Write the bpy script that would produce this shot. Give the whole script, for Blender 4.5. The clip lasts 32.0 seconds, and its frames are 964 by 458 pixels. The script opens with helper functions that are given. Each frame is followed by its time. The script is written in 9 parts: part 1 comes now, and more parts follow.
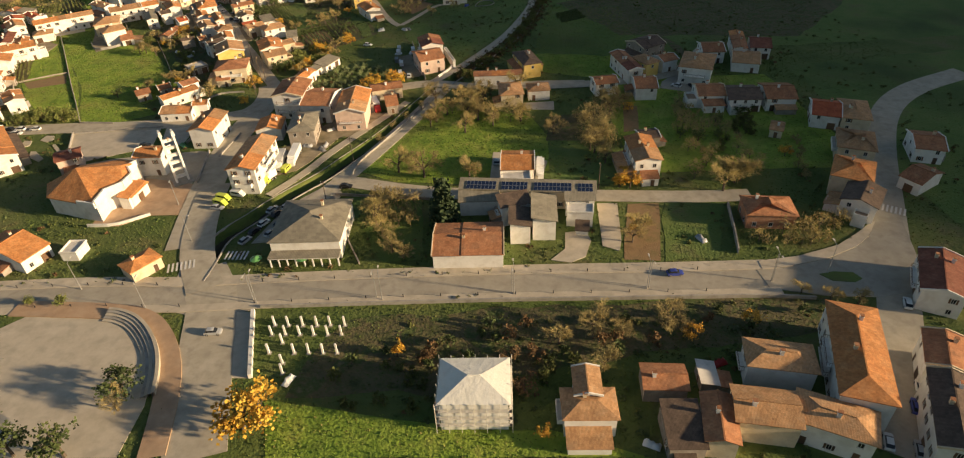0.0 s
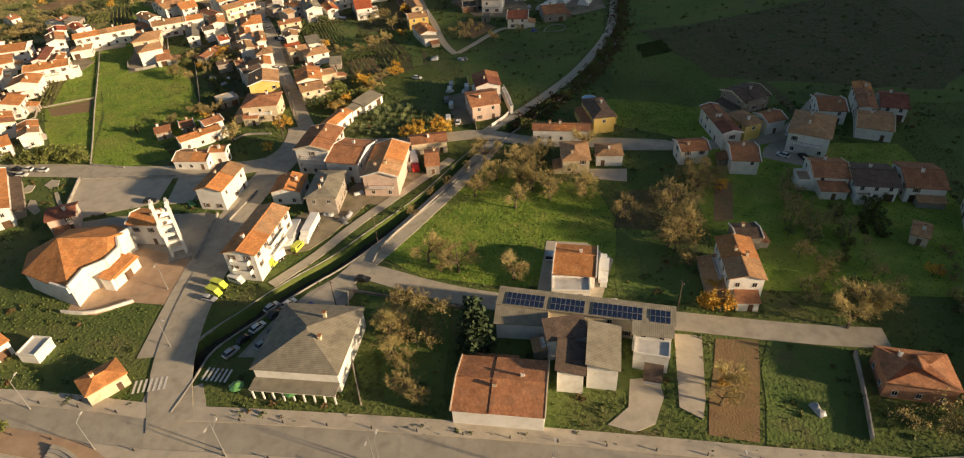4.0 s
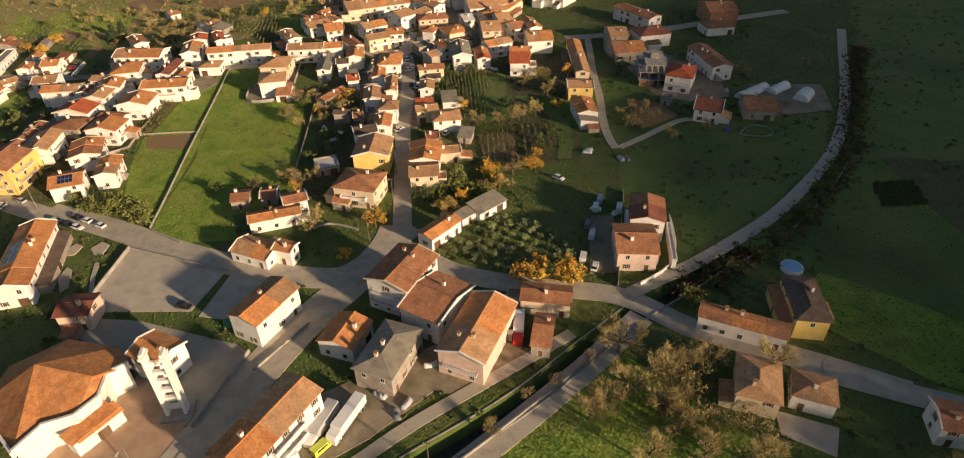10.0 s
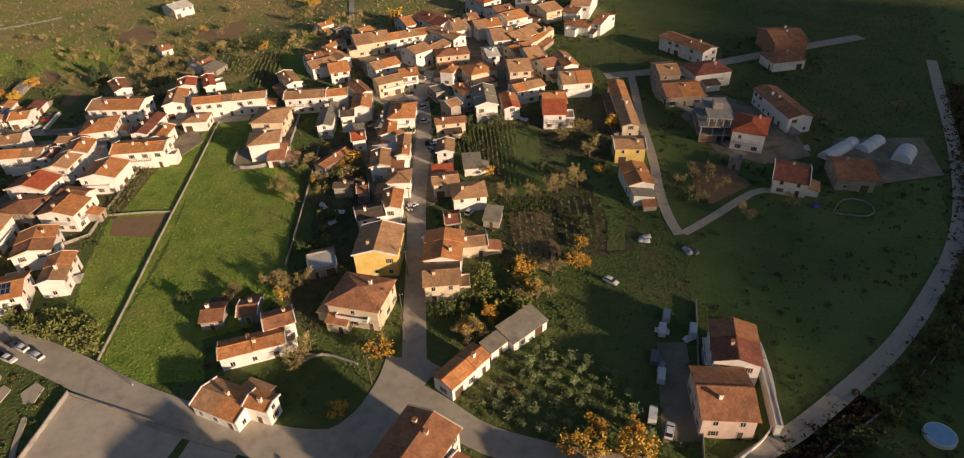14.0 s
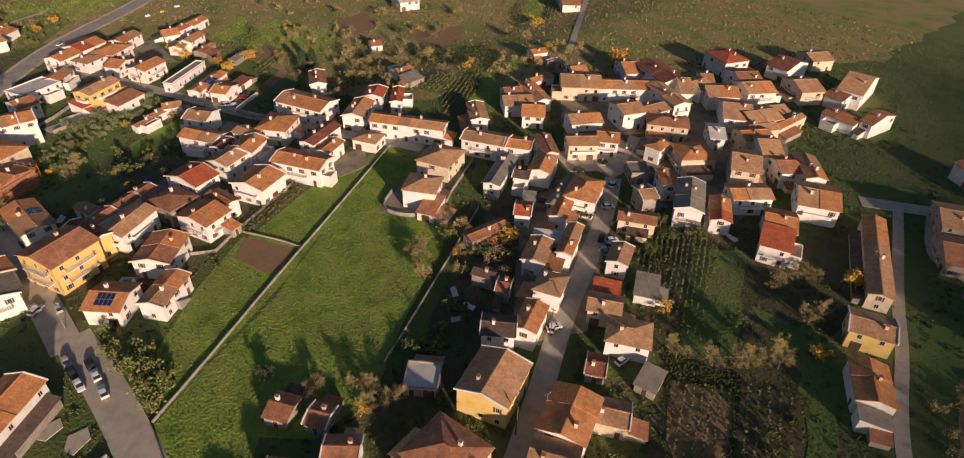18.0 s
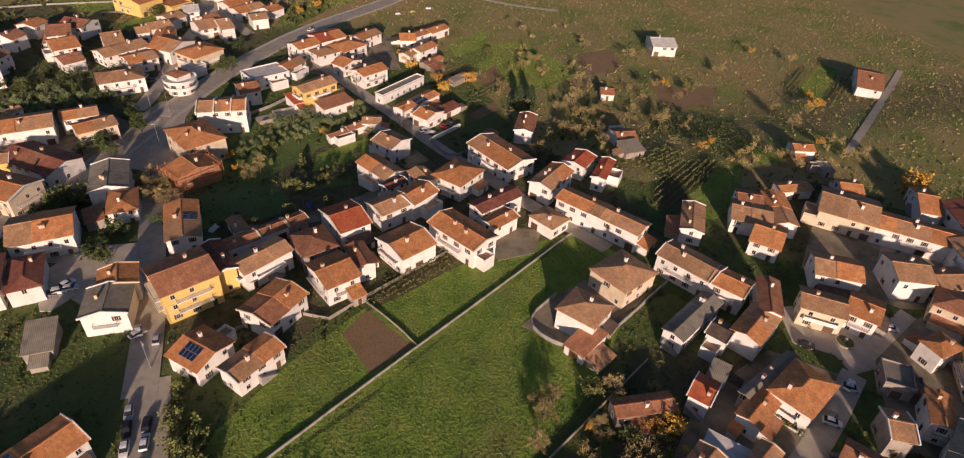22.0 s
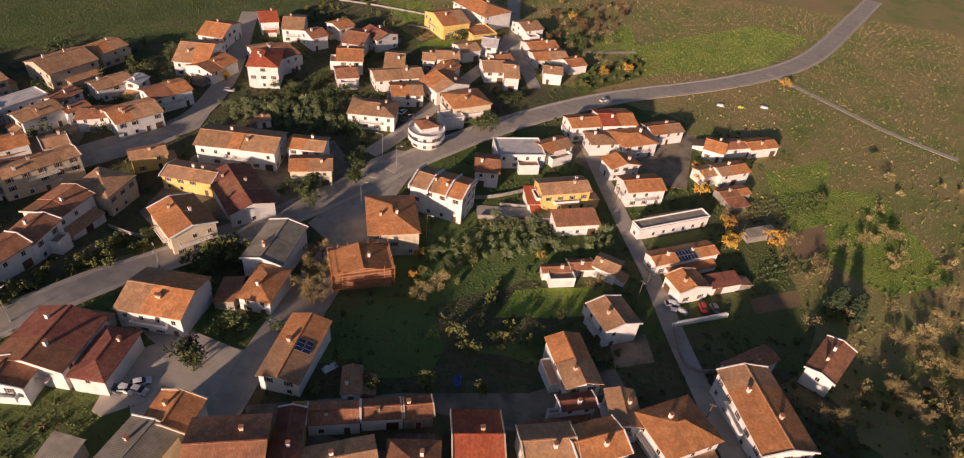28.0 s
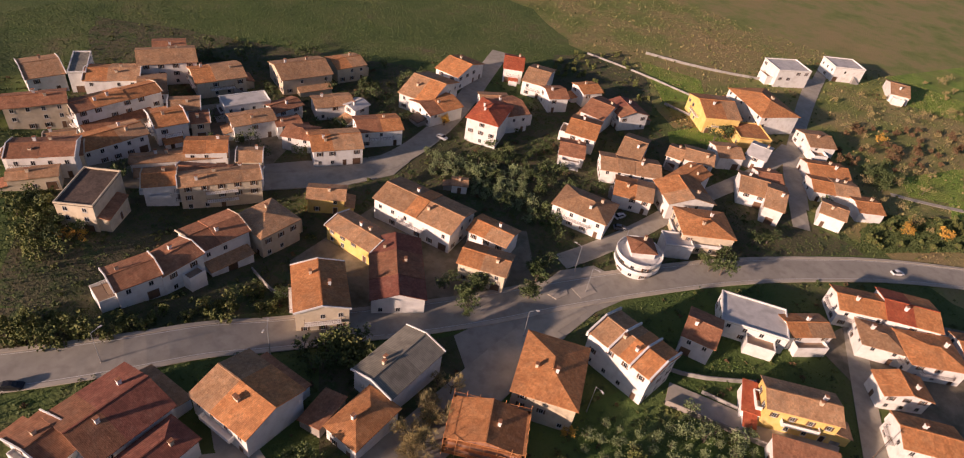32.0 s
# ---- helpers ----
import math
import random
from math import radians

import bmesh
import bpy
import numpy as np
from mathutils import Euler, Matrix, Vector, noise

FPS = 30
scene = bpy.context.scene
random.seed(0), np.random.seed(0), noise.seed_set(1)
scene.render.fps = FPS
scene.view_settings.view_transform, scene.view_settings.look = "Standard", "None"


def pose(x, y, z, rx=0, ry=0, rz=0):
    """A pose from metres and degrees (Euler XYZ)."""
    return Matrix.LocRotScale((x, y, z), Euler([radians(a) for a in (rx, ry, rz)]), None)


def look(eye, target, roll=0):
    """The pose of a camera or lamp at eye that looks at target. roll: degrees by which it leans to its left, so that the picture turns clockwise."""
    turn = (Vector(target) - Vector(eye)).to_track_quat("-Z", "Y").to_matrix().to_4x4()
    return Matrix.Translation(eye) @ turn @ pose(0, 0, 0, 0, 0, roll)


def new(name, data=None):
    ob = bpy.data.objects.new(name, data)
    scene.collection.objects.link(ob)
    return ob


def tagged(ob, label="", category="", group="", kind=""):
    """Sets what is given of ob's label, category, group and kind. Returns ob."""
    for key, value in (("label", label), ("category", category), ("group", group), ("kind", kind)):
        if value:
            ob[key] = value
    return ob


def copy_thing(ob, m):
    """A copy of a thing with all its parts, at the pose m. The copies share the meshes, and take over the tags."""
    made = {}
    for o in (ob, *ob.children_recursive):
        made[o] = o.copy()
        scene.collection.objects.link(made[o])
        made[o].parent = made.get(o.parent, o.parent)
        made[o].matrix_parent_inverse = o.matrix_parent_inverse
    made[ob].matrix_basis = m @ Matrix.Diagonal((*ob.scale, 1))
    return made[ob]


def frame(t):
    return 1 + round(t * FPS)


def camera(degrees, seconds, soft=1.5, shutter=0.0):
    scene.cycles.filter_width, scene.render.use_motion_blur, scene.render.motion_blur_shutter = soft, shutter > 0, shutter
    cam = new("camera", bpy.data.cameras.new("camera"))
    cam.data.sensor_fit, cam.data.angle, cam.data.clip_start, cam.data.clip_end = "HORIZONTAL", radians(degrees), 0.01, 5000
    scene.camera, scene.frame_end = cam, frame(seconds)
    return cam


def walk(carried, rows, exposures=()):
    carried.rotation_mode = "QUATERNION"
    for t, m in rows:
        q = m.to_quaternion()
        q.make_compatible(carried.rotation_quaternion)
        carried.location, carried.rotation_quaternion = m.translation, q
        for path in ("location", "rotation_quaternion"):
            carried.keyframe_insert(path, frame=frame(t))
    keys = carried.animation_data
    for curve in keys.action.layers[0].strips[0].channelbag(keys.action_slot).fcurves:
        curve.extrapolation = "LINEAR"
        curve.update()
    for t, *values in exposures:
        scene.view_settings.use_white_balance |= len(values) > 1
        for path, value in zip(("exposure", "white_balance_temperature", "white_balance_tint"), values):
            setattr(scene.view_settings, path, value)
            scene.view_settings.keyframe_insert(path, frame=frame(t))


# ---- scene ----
cam = camera(74.9, 32.0, soft=1.1)
PATH = [
    (0, (-4.82, 2.106, 101.656), (-4.763, 3.722, 100.478), -2.8),
    (0.5, (-4.13, 7.996, 101.723), (-4.076, 9.611, 100.545), -3.2),
    (1, (-2.949, 13.98, 102.145), (-2.931, 15.594, 100.964), -3.2),
    (1.5, (-1.074, 20.218, 102.738), (-1.093, 21.829, 101.552), -3.4),
    (2, (0.333, 26.512, 103.108), (0.249, 28.118, 101.919), -3.2),
    (2.5, (1.323, 32.953, 103.148), (1.193, 34.556, 101.958), -3.1),
    (3, (1.794, 39.033, 103.502), (1.654, 40.631, 102.307), -3.2),
    (3.5, (1.77, 44.754, 103.634), (1.627, 46.351, 102.438), -3.4),
    (5.5, (2.472, 69.274, 103.337), (2.297, 70.874, 102.15), -4.4),
    (6, (2.049, 75.209, 103.386), (1.867, 76.81, 102.201), -4.6),
    (6.5, (1.55, 81.111, 103.476), (1.363, 82.712, 102.293), -4.7),
    (7, (1.181, 87.164, 103.746), (0.986, 88.765, 102.563), -4.8),
    (7.5, (0.656, 93.6, 103.926), (0.452, 95.201, 102.745), -4.9),
    (8, (0.404, 99.779, 104.121), (0.098, 101.367, 102.944), -3.9),
    (8.5, (0.45, 105.939, 104.269), (-0.029, 107.487, 103.097), -2.2),
    (9, (-0.501, 112.128, 104.32), (-1.046, 113.653, 103.147), -1.5),
    (9.5, (-2.604, 117.94, 104.258), (-3.171, 119.458, 103.086), -1.2),
    (10, (-5.147, 123.681, 104.147), (-5.727, 125.197, 102.978), -0.9),
    (10.5, (-7.529, 129.389, 103.911), (-8.121, 130.902, 102.744), -0.9),
    (11, (-9.772, 134.767, 103.922), (-10.375, 136.278, 102.758), -1.0),
    (11.5, (-12.761, 140.401, 104.352), (-13.367, 141.907, 103.185), -1.2),
    (12, (-15.08, 146.307, 104.544), (-15.696, 147.808, 103.375), -1.4),
    (12.5, (-17.81, 152.515, 104.785), (-18.433, 154.011, 103.613), -1.8),
    (13, (-20.086, 158.555, 104.956), (-20.718, 160.045, 103.781), -2.2),
    (13.5, (-22.577, 164.181, 105.212), (-23.213, 165.669, 104.036), -2.5),
    (15.5, (-33.391, 186.209, 105.409), (-34.079, 187.68, 104.242), -2.7),
    (16, (-35.746, 191.455, 106.09), (-36.508, 192.891, 104.925), -1.5),
    (16.5, (-37.525, 197.347, 106.871), (-38.38, 198.727, 105.702), -0.7),
    (17, (-39.64, 202.971, 107.361), (-40.591, 204.285, 106.19), 0.4),
    (17.5, (-42.351, 209.239, 107.975), (-43.391, 210.477, 106.799), 1.2),
    (18, (-45.293, 214.85, 108.241), (-46.401, 216.027, 107.063), 1.8),
    (18.5, (-48.657, 220.741, 108.47), (-49.82, 221.859, 107.288), 2.2),
    (19, (-52.195, 226.229, 108.602), (-53.411, 227.287, 107.418), 2.5),
    (19.5, (-55.3, 231.02, 109.034), (-56.571, 232.01, 107.849), 2.9),
    (20, (-59.332, 236.522, 109.432), (-60.667, 237.419, 108.243), 3.5),
    (20.5, (-63.207, 241.909, 109.599), (-64.599, 242.708, 108.405), 3.9),
    (21, (-68.126, 246.05, 109.831), (-69.56, 246.76, 108.631), 4.4),
    (21.5, (-73.067, 250.052, 109.905), (-74.528, 250.703, 108.705), 4.4),
    (22, (-78.466, 253.607, 109.964), (-79.941, 254.229, 108.766), 4.2),
    (22.5, (-84.666, 256.971, 110.145), (-86.151, 257.569, 108.946), 3.9),
    (23, (-90.583, 259.982, 110.283), (-92.075, 260.564, 109.084), 3.5),
    (23.5, (-96.533, 262.919, 110.313), (-98.027, 263.498, 109.116), 2.9),
    (24, (-102.53, 265.957, 110.568), (-104.043, 266.481, 109.369), 3.0),
    (24.5, (-108.42, 269.06, 111.066), (-109.966, 269.443, 109.856), 4.2),
    (25, (-114.935, 272.513, 111.143), (-116.506, 272.703, 109.919), 5.8),
    (25.5, (-121.453, 274.74, 111.033), (-123.027, 274.85, 109.804), 6.1),
    (27.5, (-147.35, 278.869, 109.979), (-148.911, 278.688, 108.742), 7.3),
    (28, (-154.095, 278.714, 109.639), (-155.654, 278.492, 108.406), 7.0),
    (28.5, (-160.525, 277.932, 109.193), (-162.078, 277.659, 107.963), 7.1),
    (29, (-167.198, 277.209, 109.095), (-168.724, 276.837, 107.858), 7.6),
    (29.5, (-173.559, 276.226, 108.959), (-175.071, 275.802, 107.721), 7.6),
    (30, (-179.607, 274.52, 108.301), (-181.12, 274.073, 107.071), 7.3),
    (30.5, (-185.811, 272.387, 107.362), (-187.297, 271.85, 106.136), 7.9),
    (31, (-191.351, 269.841, 106.566), (-192.786, 269.188, 105.336), 9.0),
    (31.5, (-196.951, 267.113, 106.063), (-198.329, 266.356, 104.827), 10.0),
    (32, (-202.521, 264.844, 105.81), (-203.845, 264.001, 104.572), 10.0),
]
walk(cam, [(t, look(eye, target, roll)) for t, eye, target, roll in PATH], exposures=[(0, 0.84, 6300, 6), (4, 0.8, 6280, 8), (8, 0.74, 6200, 12), (13, 0.42, 5950, 15), (16, 0.35, 5800, 20), (20, 0.18, 5480, 26), (25, 0.27, 5480, 28), (28, 0.36, 5600, 29), (32, 0.5, 5550, 31)])

# ---- light ----
world = bpy.data.worlds.new("world")
scene.world = world
world.use_nodes = True
wn = world.node_tree.nodes
sky = wn.new("ShaderNodeTexSky")
sky.sky_type = "NISHITA"
sky.sun_disc = False
SUN = Vector((0.95, -0.295, 0.2335)).normalized()
sky.sun_elevation = math.asin(SUN.z)
sky.sun_rotation = math.atan2(SUN.x, SUN.y)
sky.air_density, sky.dust_density = 1.0, 1.5
wn["Background"].inputs["Strength"].default_value = 0.048
world.node_tree.links.new(sky.outputs["Color"], wn["Background"].inputs["Color"])
sun_data = bpy.data.lights.new("sun", "SUN")
sun_data.energy = 5.0
sun_data.angle = radians(1.8)
sun_data.color = (1.0, 0.71, 0.42)
sun = new("sun", sun_data)
sun.matrix_world = look((0, 0, 300), (-SUN.x * 100, -SUN.y * 100, 300 - SUN.z * 100))


# ---- materials ----
def material(name, colours, scale=1.0, rough=0.85, bump=0.0, bump_scale=None, metal=0.0, vary=0.0, columns=0.0, coord="Object", stain=None, cells=0.0, grain=0.15):
    """Noise at two scales between colours, with grain, an optional stain tone, tile columns and a variation from object to object."""
    m = bpy.data.materials.new(name)
    m.use_nodes = True
    nt = m.node_tree
    n, l = nt.nodes, nt.links
    b = n["Principled BSDF"]
    b.inputs["Roughness"].default_value = rough
    b.inputs["Metallic"].default_value = metal
    if coord == "World":
        src = n.new("ShaderNodeNewGeometry").outputs["Position"]
    else:
        src = n.new("ShaderNodeTexCoord").outputs["Object"]
    if vary:
        info = n.new("ShaderNodeObjectInfo")
        shift = n.new("ShaderNodeVectorMath")
        shift.operation = "MULTIPLY_ADD"
        l.new(info.outputs["Random"], shift.inputs[0])
        shift.inputs[1].default_value = (97, 61, 43)
        l.new(src, shift.inputs[2])
        src = shift.outputs[0]
    big = n.new("ShaderNodeTexNoise")
    big.inputs["Scale"].default_value = scale
    big.inputs["Detail"].default_value = 8
    big.inputs["Roughness"].default_value = 0.68
    l.new(src, big.inputs["Vector"])
    ramp = n.new("ShaderNodeValToRGB")
    el = ramp.color_ramp.elements
    while len(el) < len(colours):
        el.new(0.5)
    for i, c in enumerate(colours):
        el[i].position = 0.30 + 0.40 * i / max(1, len(colours) - 1)
        el[i].color = (*c, 1)
    l.new(big.outputs["Fac"], ramp.inputs["Fac"])
    out = ramp.outputs["Color"]
    if stain:
        tone, size, amount = stain
        st = n.new("ShaderNodeTexNoise")
        st.inputs["Scale"].default_value = size
        st.inputs["Detail"].default_value = 5
        l.new(src, st.inputs["Vector"])
        mr = n.new("ShaderNodeMapRange")
        mr.inputs["From Min"].default_value, mr.inputs["From Max"].default_value = 0.5, 0.7
        mr.inputs["To Max"].default_value = amount
        l.new(st.outputs["Fac"], mr.inputs["Value"])
        mx = n.new("ShaderNodeMix")
        mx.data_type = "RGBA"
        l.new(mr.outputs["Result"], mx.inputs["Factor"])
        l.new(out, mx.inputs["A"])
        mx.inputs["B"].default_value = (*tone, 1)
        out = mx.outputs["Result"]
    if columns:
        wv = n.new("ShaderNodeTexWave")
        wv.bands_direction = "X"
        wv.inputs["Scale"].default_value = columns
        wv.inputs["Distortion"].default_value = 0.6
        wv.inputs["Detail"].default_value = 2
        l.new(src, wv.inputs["Vector"])
        dk = n.new("ShaderNodeMix")
        dk.data_type, dk.blend_type = "RGBA", "MULTIPLY"
        dk.inputs["Factor"].default_value = 0.28
        l.new(out, dk.inputs["A"])
        l.new(wv.outputs["Color"], dk.inputs["B"])
        out = dk.outputs["Result"]
    if cells:
        # single tiles and small patches that differ in tone
        for size, amount in ((cells, grain), (cells * 4.3, grain * 0.6)):
            snap = n.new("ShaderNodeVectorMath")
            snap.operation = "SNAP"
            l.new(src, snap.inputs[0])
            snap.inputs[1].default_value = (size, size * 1.2, 50)
            wn_ = n.new("ShaderNodeTexWhiteNoise")
            l.new(snap.outputs[0], wn_.inputs["Vector"])
            tone = n.new("ShaderNodeMapRange")
            tone.inputs["To Min"].default_value, tone.inputs["To Max"].default_value = 1 - amount, 1 + amount
            l.new(wn_.outputs["Value"], tone.inputs["Value"])
            hs = n.new("ShaderNodeHueSaturation")
            l.new(tone.outputs["Result"], hs.inputs["Value"])
            l.new(out, hs.inputs["Color"])
            out = hs.outputs["Color"]
    if vary:
        hsv = n.new("ShaderNodeHueSaturation")
        mv = n.new("ShaderNodeMapRange")
        mv.inputs["To Min"].default_value, mv.inputs["To Max"].default_value = 1 - vary, 1 + vary
        l.new(info.outputs["Random"], mv.inputs["Value"])
        l.new(mv.outputs["Result"], hsv.inputs["Value"])
        l.new(out, hsv.inputs["Color"])
        out = hsv.outputs["Color"]
    l.new(out, b.inputs["Base Color"])
    if bump:
        fine = n.new("ShaderNodeTexNoise")
        fine.inputs["Scale"].default_value = bump_scale or scale * 8
        fine.inputs["Detail"].default_value = 6
        l.new(src, fine.inputs["Vector"])
        bp = n.new("ShaderNodeBump")
        bp.inputs["Strength"].default_value = 1.0
        bp.inputs["Distance"].default_value = bump
        l.new(fine.outputs["Fac"], bp.inputs["Height"])
        l.new(bp.outputs["Normal"], b.inputs["Normal"])
    return m


M = {
    "ground": material("ground_grass", [(0.055, 0.085, 0.016), (0.085, 0.125, 0.024), (0.12, 0.145, 0.036), (0.16, 0.13, 0.06)], 0.045, 0.95, 0.35, 1.2, coord="World", stain=((0.08, 0.13, 0.02), 0.013, 0.8)),
    "meadow": material("meadow_grass", [(0.10, 0.165, 0.016), (0.175, 0.27, 0.028), (0.24, 0.32, 0.042), (0.31, 0.335, 0.07)], 0.13, 0.95, 0.35, 1.3, coord="World", stain=((0.21, 0.20, 0.055), 0.06, 0.55)),
    "farmland": material("farmland_grass", [(0.13, 0.165, 0.030), (0.20, 0.225, 0.050), (0.30, 0.24, 0.09), (0.22, 0.25, 0.05)], 0.05, 0.95, 0.25, 1.2, coord="World", stain=((0.36, 0.25, 0.105), 0.02, 0.65)),
    "earth": material("bare_earth", [(0.20, 0.125, 0.06), (0.27, 0.175, 0.085), (0.17, 0.14, 0.05)], 0.2, 0.95, 0.12, 2.5, coord="World"),
    "vineyard": material("vineyard_soil", [(0.075, 0.065, 0.025), (0.12, 0.10, 0.04), (0.09, 0.10, 0.025)], 0.3, 0.95, 0.15, 2.0, coord="World"),
    "garden": material("rough_garden", [(0.055, 0.085, 0.015), (0.095, 0.135, 0.025), (0.14, 0.135, 0.042)], 0.09, 0.95, 0.4, 0.9, coord="World", stain=((0.07, 0.11, 0.018), 0.03, 0.7)),
    "pasture": material("dark_pasture", [(0.068, 0.114, 0.022), (0.104, 0.166, 0.032), (0.136, 0.182, 0.042), (0.145, 0.130, 0.052)], 0.05, 0.95, 0.3, 1.3, coord="World", stain=((0.036, 0.062, 0.013), 0.02, 0.7)),
    # dark soil whose colour also takes in shade of trees and houses
    "scrub": material("soil_and_shade", [(0.042, 0.056, 0.018), (0.080, 0.088, 0.030), (0.13, 0.105, 0.052), (0.065, 0.098, 0.022), (0.17, 0.145, 0.085)], 0.16, 0.95, 0.3, 1.3, coord="World", stain=((0.045, 0.065, 0.016), 0.05, 0.6)),
    "street": material("worn_street", [(0.36, 0.32, 0.245), (0.43, 0.385, 0.30), (0.50, 0.45, 0.36)], 0.2, 0.88, 0.01, 12, coord="World", stain=((0.28, 0.25, 0.195), 0.35, 0.6)),
    "asphalt": material("asphalt", [(0.31, 0.28, 0.22), (0.37, 0.335, 0.27), (0.43, 0.39, 0.315)], 0.16, 0.85, 0.01, 12, coord="World", stain=((0.26, 0.23, 0.185), 0.4, 0.6)),
    "paving": material("paving", [(0.42, 0.37, 0.285), (0.50, 0.44, 0.345), (0.56, 0.50, 0.40)], 0.25, 0.85, 0.01, 9, coord="World", stain=((0.35, 0.31, 0.245), 0.3, 0.6)),
    "yard": material("packed_yard", [(0.18, 0.145, 0.09), (0.27, 0.225, 0.15), (0.35, 0.30, 0.215)], 0.2, 0.95, 0.06, 3, coord="World", stain=((0.07, 0.075, 0.03), 0.15, 0.75)),
    "terracotta": material("terracotta_paving", [(0.36, 0.24, 0.15), (0.44, 0.30, 0.19), (0.50, 0.36, 0.24)], 0.3, 0.85, 0.01, 6, coord="World", stain=((0.30, 0.22, 0.15), 0.25, 0.6)),
    "gravel": material("gravel_track", [(0.38, 0.34, 0.265), (0.47, 0.42, 0.33), (0.32, 0.295, 0.20)], 0.3, 0.95, 0.03, 6, coord="World"),
    "mud": material("canal_mud", [(0.022, 0.020, 0.012), (0.042, 0.034, 0.020), (0.06, 0.052, 0.024)], 0.5, 0.8, 0.08, 3, coord="World"),
    "concrete": material("concrete", [(0.26, 0.245, 0.22), (0.34, 0.32, 0.29), (0.40, 0.38, 0.34)], 0.3, 0.9, 0.01, 7, stain=((0.18, 0.165, 0.14), 0.5, 0.7)),
    "marking": material("road_paint", [(0.62, 0.60, 0.55), (0.75, 0.73, 0.68)], 1.5, 0.7),
    "glass": material("window_glass", [(0.018, 0.020, 0.024), (0.035, 0.038, 0.042)], 0.6, 0.12),
    "shutter": material("shutter_wood", [(0.10, 0.055, 0.03), (0.15, 0.085, 0.045)], 2.0, 0.7, vary=0.4),
    "frame": material("window_frame", [(0.55, 0.53, 0.48), (0.68, 0.65, 0.6)], 2.0, 0.6),
    "bark": material("bark", [(0.07, 0.052, 0.038), (0.12, 0.092, 0.068), (0.16, 0.125, 0.095)], 3, 0.95, 0.02, 12),
    "metal": material("galvanised_metal", [(0.42, 0.42, 0.42), (0.55, 0.55, 0.54)], 2, 0.45, metal=0.7),
    "solar": material("solar_glass", [(0.012, 0.022, 0.055), (0.02, 0.035, 0.085)], 0.8, 0.18),
    "rust": material("rusty_scaffold", [(0.22, 0.11, 0.06), (0.36, 0.30, 0.24)], 2, 0.7),
}
ROOF = {
    "o": ("orange tiled", material("orange_tiles", [(0.52, 0.20, 0.062), (0.62, 0.265, 0.085), (0.70, 0.345, 0.135)], 0.55, 0.85, 0.05, 3.0, vary=0.16, columns=1.3, cells=0.42, stain=((0.34, 0.17, 0.08), 0.25, 0.4))),
    "r": ("new red tiled", material("red_tiles", [(0.40, 0.085, 0.03), (0.52, 0.125, 0.045), (0.56, 0.17, 0.065)], 0.5, 0.8, 0.05, 3.0, vary=0.12, columns=1.3, cells=0.42)),
    "b": ("brown tiled", material("brown_tiles", [(0.32, 0.135, 0.062), (0.42, 0.185, 0.085), (0.49, 0.25, 0.125)], 0.55, 0.9, 0.05, 3.0, vary=0.2, columns=1.3, cells=0.42, stain=((0.20, 0.115, 0.07), 0.3, 0.45))),
    "t": ("old tan tiled", material("tan_tiles", [(0.44, 0.235, 0.105), (0.54, 0.305, 0.145), (0.61, 0.385, 0.205)], 0.6, 0.9, 0.06, 3.0, vary=0.18, columns=1.3, cells=0.42, stain=((0.25, 0.165, 0.10), 0.3, 0.45))),
    "m": ("maroon tiled", material("maroon_tiles", [(0.19, 0.065, 0.04), (0.27, 0.095, 0.055), (0.32, 0.14, 0.085)], 0.5, 0.88, 0.04, 3.0, vary=0.12, columns=1.3, cells=0.42)),
    "d": ("dark brown", material("dark_tiles", [(0.085, 0.06, 0.045), (0.135, 0.095, 0.07), (0.18, 0.125, 0.09)], 0.5, 0.9, 0.04, 3.0, vary=0.15, columns=1.3, cells=0.42)),
    "s": ("weathered grey", material("grey_sheet", [(0.24, 0.215, 0.16), (0.31, 0.28, 0.21), (0.37, 0.335, 0.26)], 0.3, 0.85, 0.02, 4.0, vary=0.12, columns=0.8, cells=0.9, grain=0.12, stain=((0.15, 0.13, 0.095), 0.3, 0.6))),
    "x": ("white tarpaulin", material("white_tarpaulin", [(0.74, 0.72, 0.63), (0.82, 0.80, 0.71), (0.86, 0.84, 0.76)], 0.5, 0.6, 0.12, 0.9)),
    "w": ("pale grey", material("pale_sheet", [(0.50, 0.48, 0.44), (0.60, 0.57, 0.52), (0.68, 0.65, 0.60)], 0.3, 0.8, 0.01, 4.0, vary=0.06, stain=((0.38, 0.36, 0.32), 0.4, 0.6))),
}
